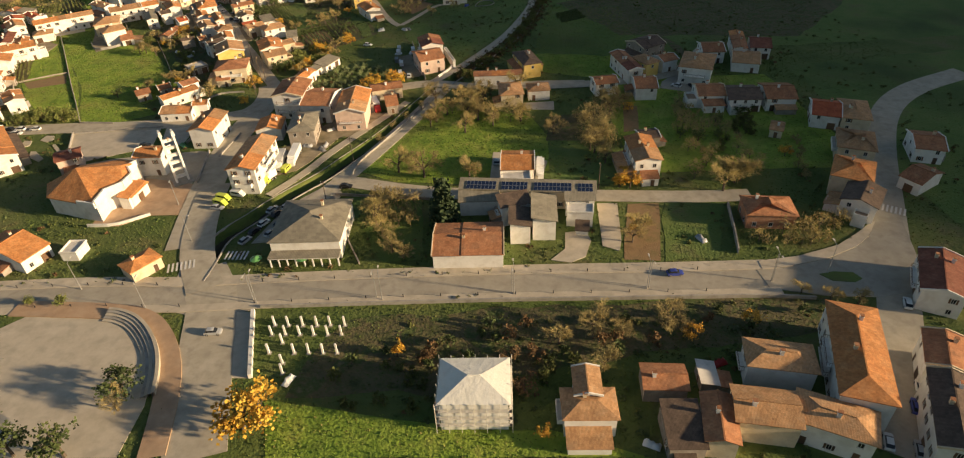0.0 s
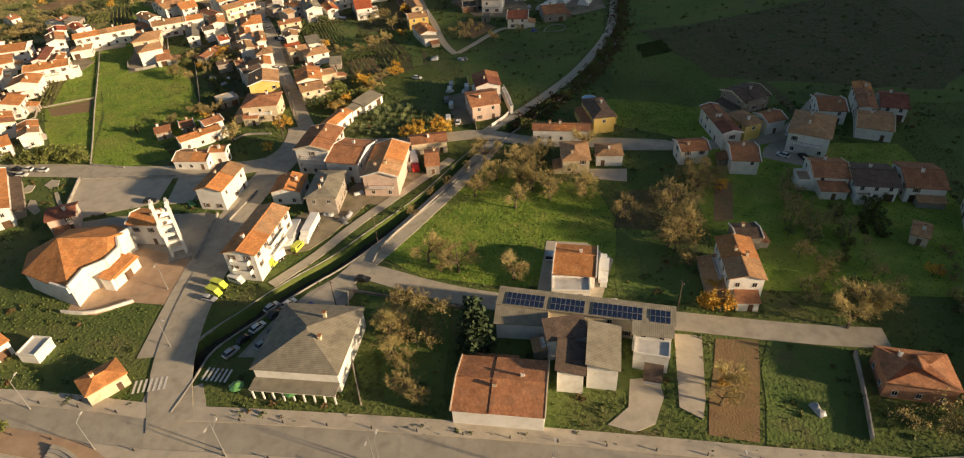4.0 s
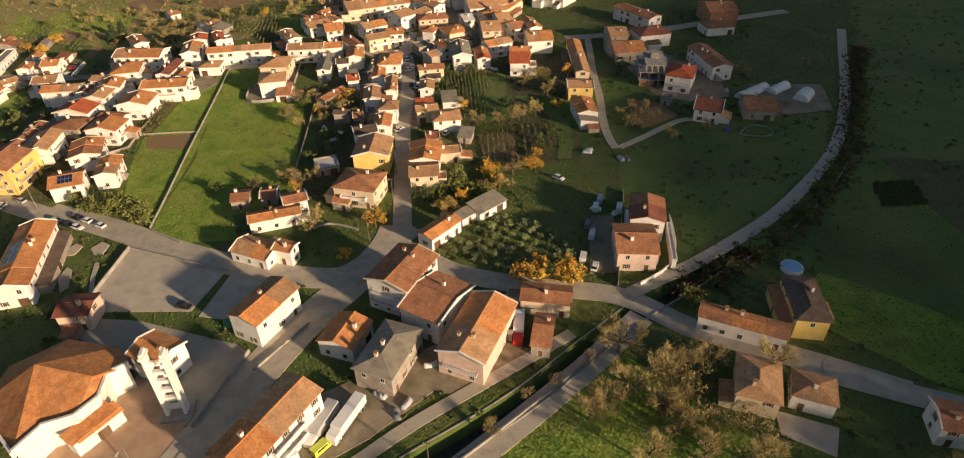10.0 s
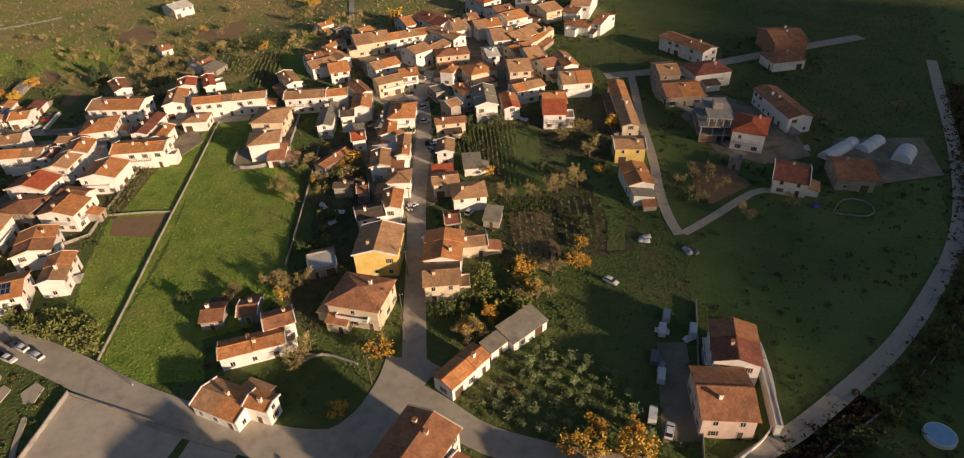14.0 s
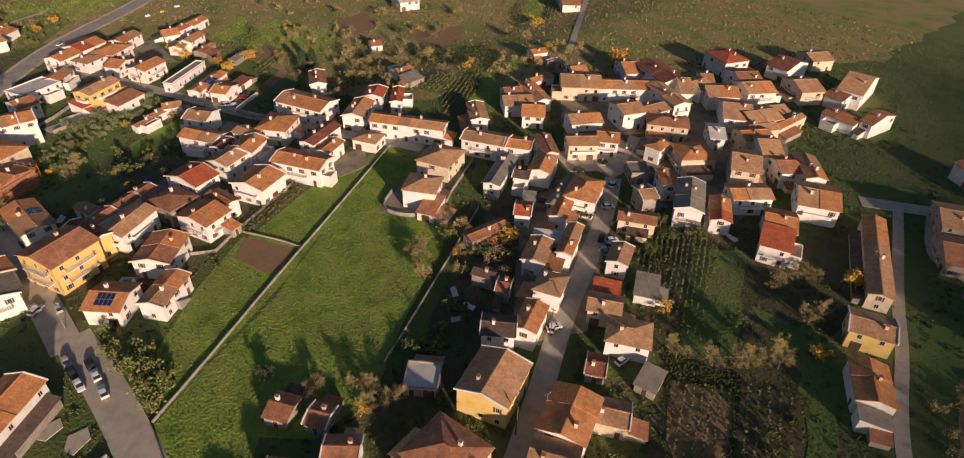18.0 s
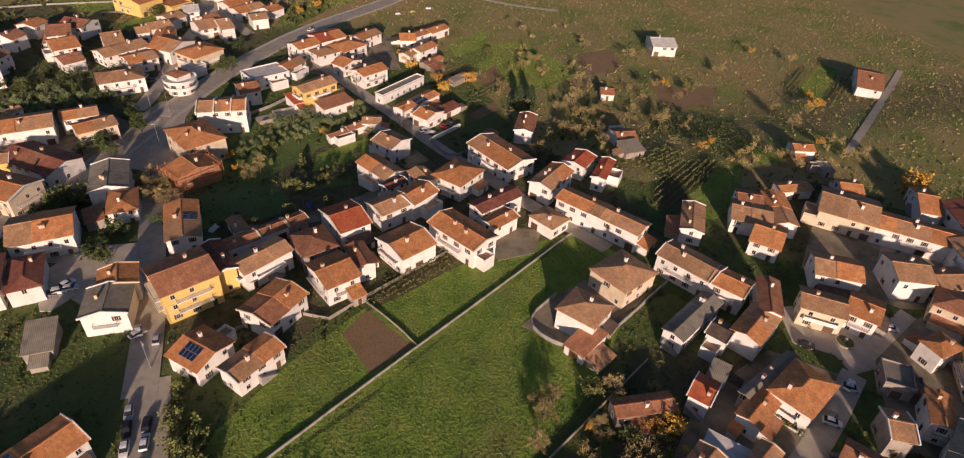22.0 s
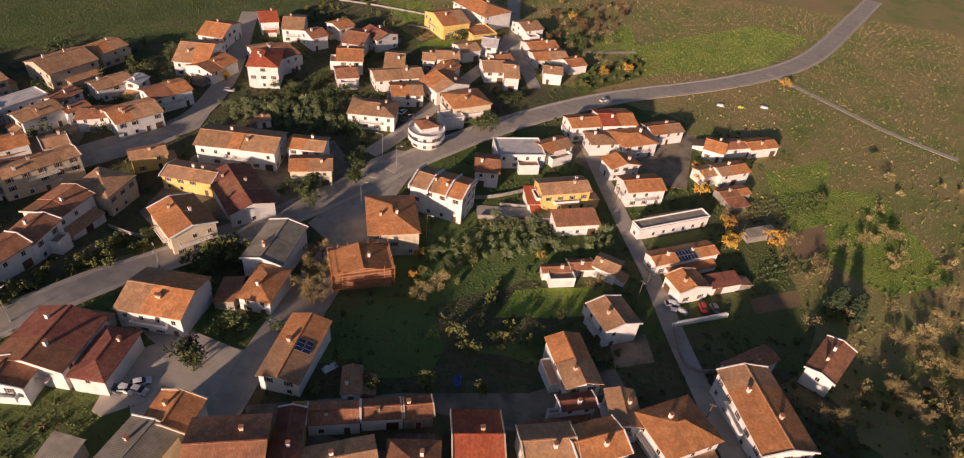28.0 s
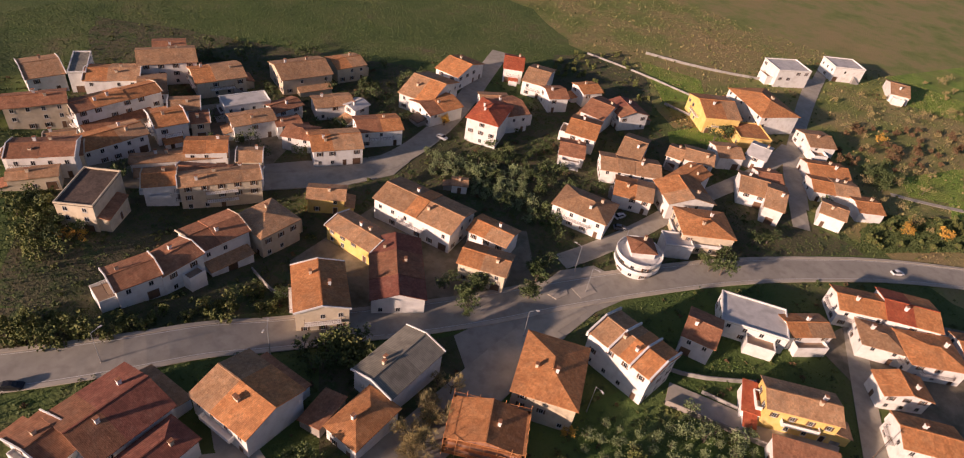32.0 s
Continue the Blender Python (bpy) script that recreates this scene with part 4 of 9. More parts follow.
house(-62.5, 260.8, 66, 5.8, 3.2, 3.0, 's', 's', 'w')
house(-58.6, 267.7, 63, 10.5, 5.5, 3.0, 's', 's', 'w')
house(-86.2, 285.5, 110, 11.8, 9.4, 6.0, 'g', 'o', 'w')
house(-82.2, 275.4, 26, 8.5, 8.1, 5.5, 'g', 't', 'c')
house(-81.4, 293.0, 29, 7.6, 6.4, 4.0, 'g', 't', 'c')
house(-91.1, 313.9, 29, 9.7, 8.2, 5.0, 'h', 't', 'w')
house(-85.2, 382.1, 25, 8.1, 11.3, 6.0, 'g', 'o', 'w')
house(-82.0, 372.5, 19, 7.8, 8.9, 6.0, 's', 'r', 'w')
house(-60.3, 387.6, 110, 38.0, 5.6, 5.0, 'g', 't', 'c')
house(-52.0, 356.6, 19, 9.5, 8.4, 5.5, 'g', 't', 'y')
house(-46.2, 339.2, 116, 12.0, 7.6, 4.5, 'g', 'o', 'w')
house(-42.6, 330.8, 116, 3.8, 6.4, 3.2, 's', 's', 'w', chimneys=0)
house(-82.8, 403.6, 25, 11.4, 14.4, 6.0, 'g', 't', 'w')
house(-15.6, 378.8, 86, 13.6, 10.1, 7.0, 'h', 'r', 'w')
house(-6.2, 402.2, -61, 25.2, 8.4, 6.0, 'g', 'b', 'w')
house(-42.6, 408.1, 25, 13.8, 15.2, 4.0, 'g', 'b', 's')
house(-34.8, 427.2, 34, 15.1, 12.1, 6.0, 'h', 'm', 'w')
house(-50.3, 423.9, 25, 8.0, 14.2, 5.0, 'g', 't', 's')
house(-45.4, 455.1, -36, 25.1, 8.7, 6.0, 'g', 'b', 'w')
house(-7.4, 472.0, 24, 14.1, 18.8, 7.0, 'g', 'b', 'k')
house(-6.3, 453.1, 31, 14.0, 10.7, 4.0, 'h', 'b', 'w')
house(-2.7, 353.9, -2, 9.3, 11.9, 5.0, 'g', 'm', 'w')
house(14.1, 363.2, 10, 10.6, 13.5, 4.0, 'g', 'b', 's')
house(-177.6, 356.2, 26, 15.3, 8.3, 6.5, 'g', 't', 'w')
house(-167.2, 361.4, 31, 8.7, 7.6, 6.5, 'g', 'o', 'w')
house(-159.7, 366.8, 143, 13.0, 5.1, 7.0, 'g', 'b', 'w')
house(-204.8, 344.4, 31, 27.0, 7.2, 6.5, 'g', 'o', 'w', dense=True)
house(-235.3, 353.1, 127, 9.3, 7.2, 5.5, 'g', 'r', 'w')
house(-227.7, 357.9, 136, 13.4, 4.1, 5.0, 'g', 'r', 'w')
house(-269.9, 349.0, 148, 14.1, 6.3, 6.0, 'g', 'b', 'w')
house(-247.3, 329.6, 20, 20.7, 11.4, 6.5, 'g', 't', 'w')
house(-236.7, 310.9, 125, 12.5, 10.7, 6.5, 'h', 'o', 'w')
house(-226.5, 338.4, 125, 14.5, 7.4, 6.0, 'g', 't', 'w')
house(-209.0, 329.6, 25, 8.7, 7.6, 4.0, 'h', 't', 'w')
house(-178.6, 244.9, 125, 11.9, 6.1, 5.0, 'g', 't', 'w')
house(-184.4, 234.8, 41, 8.7, 9.7, 5.0, 'g', 'o', 'w', panels=4)
house(-194.1, 250.9, 131, 12.1, 9.4, 5.5, 'g', 'b', 'w')
house(-201.0, 266.0, 108, 8.8, 11.0, 6.0, 'g', 'o', 'w')
house(-205.6, 273.6, 9, 9.2, 4.8, 5.5, 'g', 'b', 'w')
house(-207.2, 286.4, 112, 11.0, 11.1, 6.0, 'g', 'o', 'w', balcony=1)
house(-207.4, 302.2, 27, 17.0, 9.0, 6.5, 'g', 'o', 'w', balcony=1)
house(-211.2, 314.8, 113, 9.6, 5.2, 5.0, 'g', 'o', 'w')
house(-219.2, 316.8, 110, 15.5, 5.8, 6.0, 'g', 'm', 'w')
house(-207.0, 231.6, 110, 13.0, 12.4, 9.0, 'g', 'b', 'y', balcony=1, dense=True)
house(-212.6, 239.8, 16, 12.6, 4.4, 7.0, 'g', 'm', 'y')
house(-211.5, 249.7, 118, 13.4, 7.0, 6.0, 'g', 't', 'w')
house(-214.1, 263.0, -166, 10.1, 9.1, 6.0, 'h', 'b', 's')
house(-222.6, 273.0, 106, 9.0, 12.4, 6.0, 'g', 'r', 'w')
house(-225.6, 286.0, 111, 10.0, 7.8, 6.0, 'g', 't', 'w')
house(-228.9, 295.1, 121, 10.3, 7.8, 6.0, 'g', 'o', 'w')
house(-249.1, 288.8, 26, 13.9, 7.6, 6.0, 'g', 'o', 'w')
house(-268.5, 297.2, 34, 9.2, 9.3, 6.5, 'g', 't', 'w')
house(-285.4, 281.7, 111, 8.3, 3.0, 3.0, 'g', 'b', 'w')
house(-289.1, 287.9, 112, 6.6, 4.0, 3.0, 'g', 'b', 'w')
house(-290.7, 295.2, 73, 6.7, 6.4, 4.0, 'g', 't', 'w')
house(-290.0, 316.8, 33, 7.2, 9.4, 4.5, 'g', 'o', 'w')
house(-295.3, 327.0, 120, 9.5, 4.2, 3.0, 's', 'm', 'w')
house(-302.6, 315.9, 123, 21.1, 5.7, 4.0, 'g', 'o', 'w', panels=6)
house(-318.1, 313.1, 124, 25.7, 4.0, 4.0, 'f', 's', 'w')
house(-332.3, 303.2, 116, 12.6, 9.0, 6.0, 'g', 'o', 'w')
house(-320.2, 278.6, 117, 15.5, 8.2, 7.0, 'g', 't', 'y')
house(-316.7, 270.4, 111, 4.7, 7.5, 3.0, 's', 'r', 'w')
house(-305.6, 244.0, 82, 16.6, 11.0, 9.0, 'g', 't', 'w', fins=True)
house(-325.8, 253.4, 101, 7.4, 10.6, 6.0, 'g', 'b', 'w')
house(-287.1, 234.3, -157, 16.8, 13.3, 8.0, 'h', 'o', 'c')
house(-267.6, 232.6, -151, 9.0, 14.0, 6.0, 'g', 'o', 'k', bare=True)
house(-266.2, 210.1, -178, 15.7, 10.0, 7.0, 'g', 's', 'w')
house(-252.0, 214.6, 3, 11.4, 7.5, 5.0, 'h', 'o', 'w')
house(-248.6, 207.2, 12, 8.0, 4.6, 3.0, 's', 'b', 's', chimneys=0)
house(-239.6, 197.3, 95, 14.4, 13.0, 6.5, 'g', 't', 'w', balcony=1)
house(-234.5, 230.9, 2, 17.1, 8.4, 5.0, 'g', 'o', 'w', panels=-3)
house(-221.4, 184.6, 5, 14.1, 14.0, 6.0, 'g', 'm', 'w', balcony=1)
house(-211.8, 182.3, 12, 5.8, 10.2, 5.5, 'g', 'b', 'w', balcony=1)
house(-221.8, 196.2, 6, 12.7, 7.0, 5.0, 'h', 'm', 'w')
house(-204.5, 215.5, 175, 9.5, 9.4, 6.0, 'g', 's', 'w')
house(-212.8, 217.2, 3, 7.0, 8.2, 6.0, 'g', 'o', 'w')
house(-199.6, 202.2, 89, 5.7, 8.7, 3.0, 's', 's', 's')
house(-310.0, 176.7, 99, 24.5, 12.6, 7.0, 'g', 't', 'w', balcony=1)
house(-287.9, 188.0, -133, 21.6, 12.4, 5.0, 'g', 'm', 'w')
house(-268.7, 182.6, 54, 14.8, 11.5, 7.0, 'g', 'o', 'c', balcony=1)
house(-290.9, 171.5, 94, 15.1, 8.4, 5.0, 'g', 't', 'y')
house(-306.1, 201.8, 112, 12.2, 8.6, 6.0, 'g', 'o', 'c')
house(-316.6, 196.0, 100, 11.3, 8.2, 6.0, 'g', 'o', 'w')
house(-241.5, 154.1, 171, 9.1, 8.0, 6.0, 'g', 'b', 'w', balcony=1)
house(-250.2, 154.4, -175, 10.2, 7.9, 6.5, 'g', 'b', 'w', balcony=1)
house(-262.5, 151.5, 176, 12.7, 9.7, 7.0, 'g', 'b', 'w', balcony=1)
house(-275.3, 154.3, 90, 11.2, 11.2, 7.0, 'h', 't', 'c')
house(-265.0, 123.7, 148, 7.7, 7.7, 7.0, 'g', 'o', 'w', balcony=1)
house(-276.6, 132.8, 151, 20.3, 6.7, 8.0, 'g', 't', 'c', balcony=2)
house(-248.8, 121.7, 129, 8.7, 14.8, 8.0, 'f', 'd', 'c')
house(-243.7, 102.9, 151, 11.0, 5.0, 4.0, 'g', 't', 'c')
house(-249.5, 96.6, 145, 15.2, 9.1, 7.0, 'g', 'b', 'w', balcony=1)
house(-276.9, 112.4, 149, 25.1, 5.0, 4.0, 'g', 't', 'w')
house(-308.2, 98.7, 160, 14.5, 7.1, 6.0, 'f', 'w', 'w')
house(-303.1, 109.2, 160, 12.7, 7.7, 6.0, 'g', 't', 'w')
house(-310.5, 123.8, 124, 9.5, 8.0, 5.0, 'h', 'b', 'w')
house(-314.6, 135.0, 148, 14.7, 11.6, 6.0, 'g', 'o', 'w')
house(-331.8, 135.7, 150, 14.0, 10.0, 6.0, 'g', 'b', 'w')
house(-331.4, 114.2, 153, 12.5, 8.1, 5.0, 'g', 't', 'w')
house(-364.7, 128.6, 103, 12.5, 21.4, 6.0, 'g', 't', 'w')
house(-312.3, 77.0, 161, 16.0, 12.9, 6.0, 'g', 'o', 'c')
house(-337.2, 90.4, 161, 17.9, 15.1, 6.0, 'g', 't', 'c')
house(-270.7, 44.4, 167, 10.6, 14.9, 6.0, 'g', 't', 'w')
house(-286.3, 59.4, 145, 15.8, 11.4, 6.0, 'g', 'o', 'w')
house(-363.9, 157.2, -161, 16.3, 11.0, 9.0, 'h', 'r', 'w')
house(-374.8, 156.4, 154, 11.1, 13.1, 7.0, 'g', 'b', 'w')
house(-387.4, 182.1, 110, 10.1, 14.5, 6.0, 'g', 'o', 'w')
house(-374.6, 185.4, 120, 8.3, 11.1, 4.0, 'g', 'b', 'w')
house(-389.9, 200.8, 104, 7.5, 16.7, 6.0, 'g', 't', 'w')
house(-379.7, 204.8, 124, 19.3, 10.8, 5.0, 'g', 't', 'w')
house(-367.9, 212.5, 115, 11.5, 11.0, 5.0, 'g', 'o', 'w')
house(-387.6, 221.9, 173, 16.6, 8.1, 6.0, 'g', 'o', 'w')
house(-404.0, 219.1, 112, 9.4, 9.9, 6.0, 'g', 't', 'w')
house(-347.3, 206.9, 101, 16.3, 11.7, 6.0, 'h', 't', 'w')
house(-365.6, 236.6, 128, 15.0, 12.5, 7.0, 'h', 'o', 'c', balcony=1)
house(-355.2, 233.6, 128, 8.0, 6.0, 4.5, 'f', 'w', 'w', bare=True)
house(-444.4, 208.2, 133, 13.9, 19.4, 7.0, 'g', 'o', 'y')
house(-464.3, 221.0, -127, 23.9, 17.4, 8.0, 'h', 'o', 'w')
house(-442.5, 224.6, 131, 12.4, 12.6, 4.0, 'f', 'o', 'y')
house(-418.2, 224.2, 133, 8.9, 10.1, 5.0, 'g', 't', 'w')
house(-403.6, 239.2, 112, 8.9, 13.0, 5.0, 'g', 't', 'w')
house(-438.1, 254.8, 125, 14.5, 11.4, 4.0, 'g', 'o', 'w')
house(-428.0, 260.0, 120, 15.6, 10.8, 4.0, 'g', 'o', 'w')
house(-410.8, 264.1, 100, 7.6, 9.4, 5.0, 'g', 't', 'w')
house(-425.4, 271.6, 128, 8.6, 9.6, 4.0, 'g', 'o', 'w')
house(-367.4, 281.1, 119, 12.4, 9.1, 6.0, 'g', 'o', 'w')
house(-374.0, 292.1, 115, 13.2, 12.3, 6.5, 'g', 'r', 'w')
house(-359.1, 288.7, 114, 10.5, 8.8, 5.0, 'h', 't', 'w')
house(-363.1, 299.6, 123, 14.0, 11.2, 5.5, 'h', 'o', 'w')
house(-375.9, 310.8, 123, 13.3, 8.2, 5.0, 'g', 'o', 'w')
house(-345.0, 296.2, 34, 6.7, 11.1, 5.0, 'g', 'o', 'w')
house(-341.1, 261.3, 111, 16.2, 11.1, 5.0, 'f', 'w', 'w')
house(-348.0, 272.6, 135, 11.1, 7.2, 5.0, 'g', 'o', 'w')
house(-371.7, 330.4, 79, 7.4, 10.4, 4.0, 'g', 'o', 'w')
house(-375.3, 337.0, 118, 9.8, 6.5, 4.0, 'g', 'b', 'w')
house(-379.8, 347.1, 121, 12.6, 7.3, 4.0, 'g', 'o', 'w')
house(-352.0, 326.2, 128, 7.9, 6.4, 4.0, 'g', 't', 'w')
house(-354.8, 333.7, 124, 11.9, 6.8, 5.0, 'g', 't', 'w')
house(-343.3, 334.2, 123, 11.3, 4.9, 3.0, 'g', 'b', 's')
house(-323.3, 340.8, 122, 10.2, 3.0, 2.5, 's', 's', 's')
house(-264.8, 330.2, 130, 13.9, 4.7, 4.0, 'g', 'b', 'w')
house(-161.1, 345.6, 115, 18.7, 5.1, 5.0, 'g', 's', 'w')
house(-153.5, 358.1, 117, 12.7, 6.8, 6.0, 'g', 'o', 'w')
house(-154.7, 349.0, 30, 4.8, 5.9, 5.0, 'g', 'd', 'w')
house(-179.6, 336.8, 110, 12.5, 11.3, 6.0, 'h', 't', 'c')
house(-170.0, 320.4, 33, 9.9, 9.4, 6.5, 'h', 't', 'w')
house(-163.0, 317.4, 25, 5.3, 8.7, 3.0, 's', 'b', 'w')
house(-97.8, 332.6, 28, 5.6, 7.6, 3.0, 's', 's', 'w')
house(-120.6, 379.2, 136, 9.5, 4.5, 6.0, 'g', 'o', 'w')
house(-131.6, 380.4, 49, 6.2, 7.4, 4.0, 'f', 's', 's')
house(-126.1, 422.3, 37, 5.0, 11.9, 5.0, 'g', 'w', 'w')
house(-157.4, 412.0, 63, 9.2, 11.5, 7.0, 'g', 't', 'w')
house(-151.6, 421.1, 74, 9.5, 8.5, 6.0, 'g', 't', 'c')
house(-153.0, 434.2, 153, 20.3, 7.4, 7.0, 'g', 't', 'w')
house(-167.1, 452.2, 153, 21.4, 11.5, 7.0, 'g', 'm', 'w')
house(-151.4, 454.6, 77, 8.3, 11.6, 6.0, 'g', 't', 'w')
house(-157.0, 491.2, 154, 15.3, 12.4, 7.0, 'h', 'r', 'w')
house(-186.6, 421.3, 42, 15.9, 15.7, 6.0, 'g', 't', 'c')
house(-170.9, 432.2, 44, 22.6, 10.2, 6.0, 'g', 'o', 'w')
house(-164.4, 394.0, 54, 11.5, 9.7, 6.0, 'g', 't', 'w')
house(-193.3, 389.6, 52, 11.1, 11.2, 5.0, 'g', 't', 'w')
house(-192.6, 399.8, 153, 16.9, 6.6, 5.0, 'g', 't', 'w')
house(-182.7, 387.1, 40, 8.0, 12.2, 5.0, 'g', 'o', 'w')
house(-196.1, 370.5, 142, 14.5, 6.1, 5.0, 'g', 't', 'w')
house(-128.6, 442.8, 33, 10.2, 17.7, 6.0, 'g', 't', 'w')
house(-120.8, 445.0, 62, 13.2, 11.9, 6.0, 'g', 't', 'w')
house(-106.8, 404.2, 27, 8.5, 14.7, 8.0, 'g', 't', 'c')
house(-98.6, 390.3, 46, 11.8, 8.6, 6.0, 'g', 'o', 'w')
house(-100.6, 376.5, 119, 12.6, 5.6, 5.0, 'g', 'r', 'w')
house(-115.1, 428.8, 54, 10.4, 9.9, 6.0, 'g', 'o', 'c')
house(-133.6, 469.7, 53, 12.1, 13.4, 6.0, 'g', 't', 'w')
house(-141.6, 455.2, 44, 12.4, 13.0, 6.0, 'g', 't', 'w')
house(-109.6, 300.6, 112, 10.0, 5.2, 6.0, 'g', 'o', 'w')
house(-112.8, 293.2, 39, 7.5, 6.2, 6.0, 'g', 'd', 'w')
house(-125.2, 321.6, 116, 10.5, 5.8, 5.5, 'g', 't', 'w')
house(-127.2, 329.6, 36, 9.0, 4.2, 4.5, 's', 'w', 'w')
house(-121.8, 331.2, 114, 14.0, 3.8, 6.0, 'g', 'o', 'w')
house(-119.9, 322.6, 24, 4.2, 6.0, 3.5, 's', 'b', 'w')
house(-113.9, 313.2, 22, 6.6, 7.6, 6.0, 'h', 't', 'w')
house(-109.0, 336.6, 112, 8.6, 5.2, 5.0, 'g', 't', 'w')
house(-104.6, 324.6, 28, 6.4, 4.2, 3.5, 's', 'r', 'c')
house(-100.6, 317.8, 30, 7.6, 6.4, 5.0, 'g', 't', 'c')
house(-133.8, 342.6, 115, 9.8, 5.0, 5.0, 'g', 'o', 'w')
house(-134.2, 354.2, 112, 12.8, 9.2, 6.5, 'h', 'o', 'w', dense=True)
house(-109.4, 373.5, 117, 17.0, 7.8, 7.0, 'g', 's', 'w')
house(-115.6, 355.0, 30, 10.4, 5.6, 5.0, 'g', 'b', 'c')
house(-142.8, 320.3, 81, 13.0, 4.5, 3.5, 'g', 'b', 's')
house(-141.6, 415.0, 32, 14.5, 9.0, 6.0, 'h', 'b', 'c')
house(-123.4, 401.0, 50, 12.0, 11.4, 6.0, 'h', 'o', 'c')
house(-154.4, 379.6, 48, 10.2, 8.1, 6.0, 'g', 't', 'c', dense=True)
house(-149.8, 388.8, 35, 7.2, 9.6, 6.0, 'g', 'o', 'w', dense=True)
house(-134.4, 396.5, 94, 7.4, 5.4, 6.0, 'h', 'o', 'w')
house(-68.8, 178.0, 83, 20.0, 8.4, 8.8, 'g', 'o', 'w', dense=True)
house(-4.9, 82.0, -5, 12.8, 10.4, 8.0, 'h', 'x', 'w', bare=True, chimneys=0)
house(-103.3, 186.6, -3, 8.5, 6.9, 7.0, 'g', 'o', 'w')
house(-103.8, 168.5, 82, 8.9, 3.0, 4.0, 's', 'o', 'w')
house(-308.4, 284.3, 114, 13.3, 6.4, 4.0, 's', 'b', 'w')
house(138.1, 164.7, -21, 8.0, 11.6, 5.0, 'g', 'b', 'w')
house(126.1, 147.8, -62, 6.0, 10.8, 4.0, 'g', 'b', 'w')
house(-273.8, 526.3, 46, 10.3, 26.0, 5.0, 'g', 'b', 'w')
house(-295.1, 398.7, 65, 5.5, 8.4, 3.0, 'g', 'b', 'w')
house(-224.7, 439.1, 69, 7.3, 6.9, 3.5, 'g', 'o', 'w')
house(-251.9, 380.9, 80, 7.3, 9.4, 4.0, 'g', 'b', 'w')
house(-242.8, 378.2, 91, 7.6, 6.7, 3.0, 's', 's', 's')
house(-5.8, 266.3, -78, 16.6, 1.1, 3.0, 'f', 'w', 'w', bare=True)
house(-258.8, 70.1, 156, 15.4, 8.5, 8.0, 'g', 'b', 'c')
house(-277.1, 77.8, 176, 25.1, 8.0, 8.0, 'g', 'b', 'w')
house(-265.8, 95.7, 176, 18.0, 9.0, 6.0, 'g', 'o', 'w')
house(-283.4, 95.6, 164, 9.0, 11.0, 7.0, 'g', 'o', 'w')
house(-291.5, 91.8, 148, 8.6, 8.7, 7.0, 'g', 't', 'w')
house(-291.3, 99.8, 151, 5.2, 7.2, 6.0, 'g', 'b', 'c')
house(-284.2, 114.7, 143, 11.0, 8.4, 6.0, 'g', 'o', 'w')
house(-257.2, 86.8, 153, 7.8, 6.0, 4.0, 'g', 't', 'c')
house(-254.2, 95.4, 152, 9.5, 8.5, 5.0, 'g', 'b', 'c')
house(-245.0, 95.0, 141, 8.0, 5.1, 6.0, 'g', 't', 'w', balcony=1)
house(-280.7, 49.3, 148, 5.1, 15.4, 7.0, 'f', 's', 'w')
house(-304.1, 60.8, 153, 17.9, 12.8, 8.0, 'g', 't', 'w')
house(-354.4, 95.2, 164, 11.3, 10.5, 6.0, 'g', 'o', 'c')
house(-317.0, 107.1, 176, 9.8, 6.6, 5.0, 'g', 'b', 'w')
house(-311.4, 116.1, 157, 7.3, 5.1, 5.0, 'g', 'b', 'w')
house(-335.8, 120.9, -176, 6.6, 6.2, 5.0, 'g', 'w', 'w')
house(-359.0, 137.2, 168, 13.8, 12.0, 5.0, 'g', 'b', 'w')
house(-388.3, 123.4, 95, 10.3, 17.8, 6.0, 'g', 'o', 'w')
house(-295.7, 153.3, 134, 9.8, 6.6, 5.0, 'g', 't', 'y')
house(-330.7, 172.5, 128, 4.6, 4.2, 3.0, 'g', 't', 'w')
house(-290.3, 126.4, 141, 6.6, 7.2, 6.0, 'g', 't', 'c')
house(-409.9, 134.1, 124, 7.5, 14.0, 6.0, 'g', 'r', 'w')
house(-408.9, 147.5, 109, 8.8, 17.5, 6.0, 'g', 't', 'w')
house(-401.4, 160.0, 144, 7.5, 10.0, 6.0, 'g', 'b', 'w')
house(-377.3, 148.9, 138, 10.2, 9.6, 6.0, 'g', 't', 'w')
house(-416.1, 166.0, 151, 8.4, 9.0, 6.0, 'g', 'o', 'w')
house(-405.7, 178.6, 94, 9.0, 17.0, 6.0, 'g', 'b', 'w')
house(-413.7, 185.0, 59, 11.8, 12.0, 6.0, 'g', 'm', 'w')
house(-401.4, 212.0, 103, 5.0, 9.2, 5.0, 'g', 't', 'w')
house(-428.4, 233.1, 95, 6.7, 12.3, 5.0, 'g', 'w', 'w')
house(-412.3, 241.4, 126, 7.4, 10.6, 5.0, 'g', 'b', 'w')
house(-400.5, 247.4, 105, 5.7, 16.3, 6.0, 'g', 't', 'w')
house(-457.7, 245.6, 131, 10.1, 12.8, 5.0, 'g', 't', 'w')
house(-515.9, 215.5, 139, 16.9, 12.8, 8.0, 'f', 'w', 'w')
house(-549.8, 233.8, 133, 15.7, 12.1, 7.0, 'f', 'w', 'w')
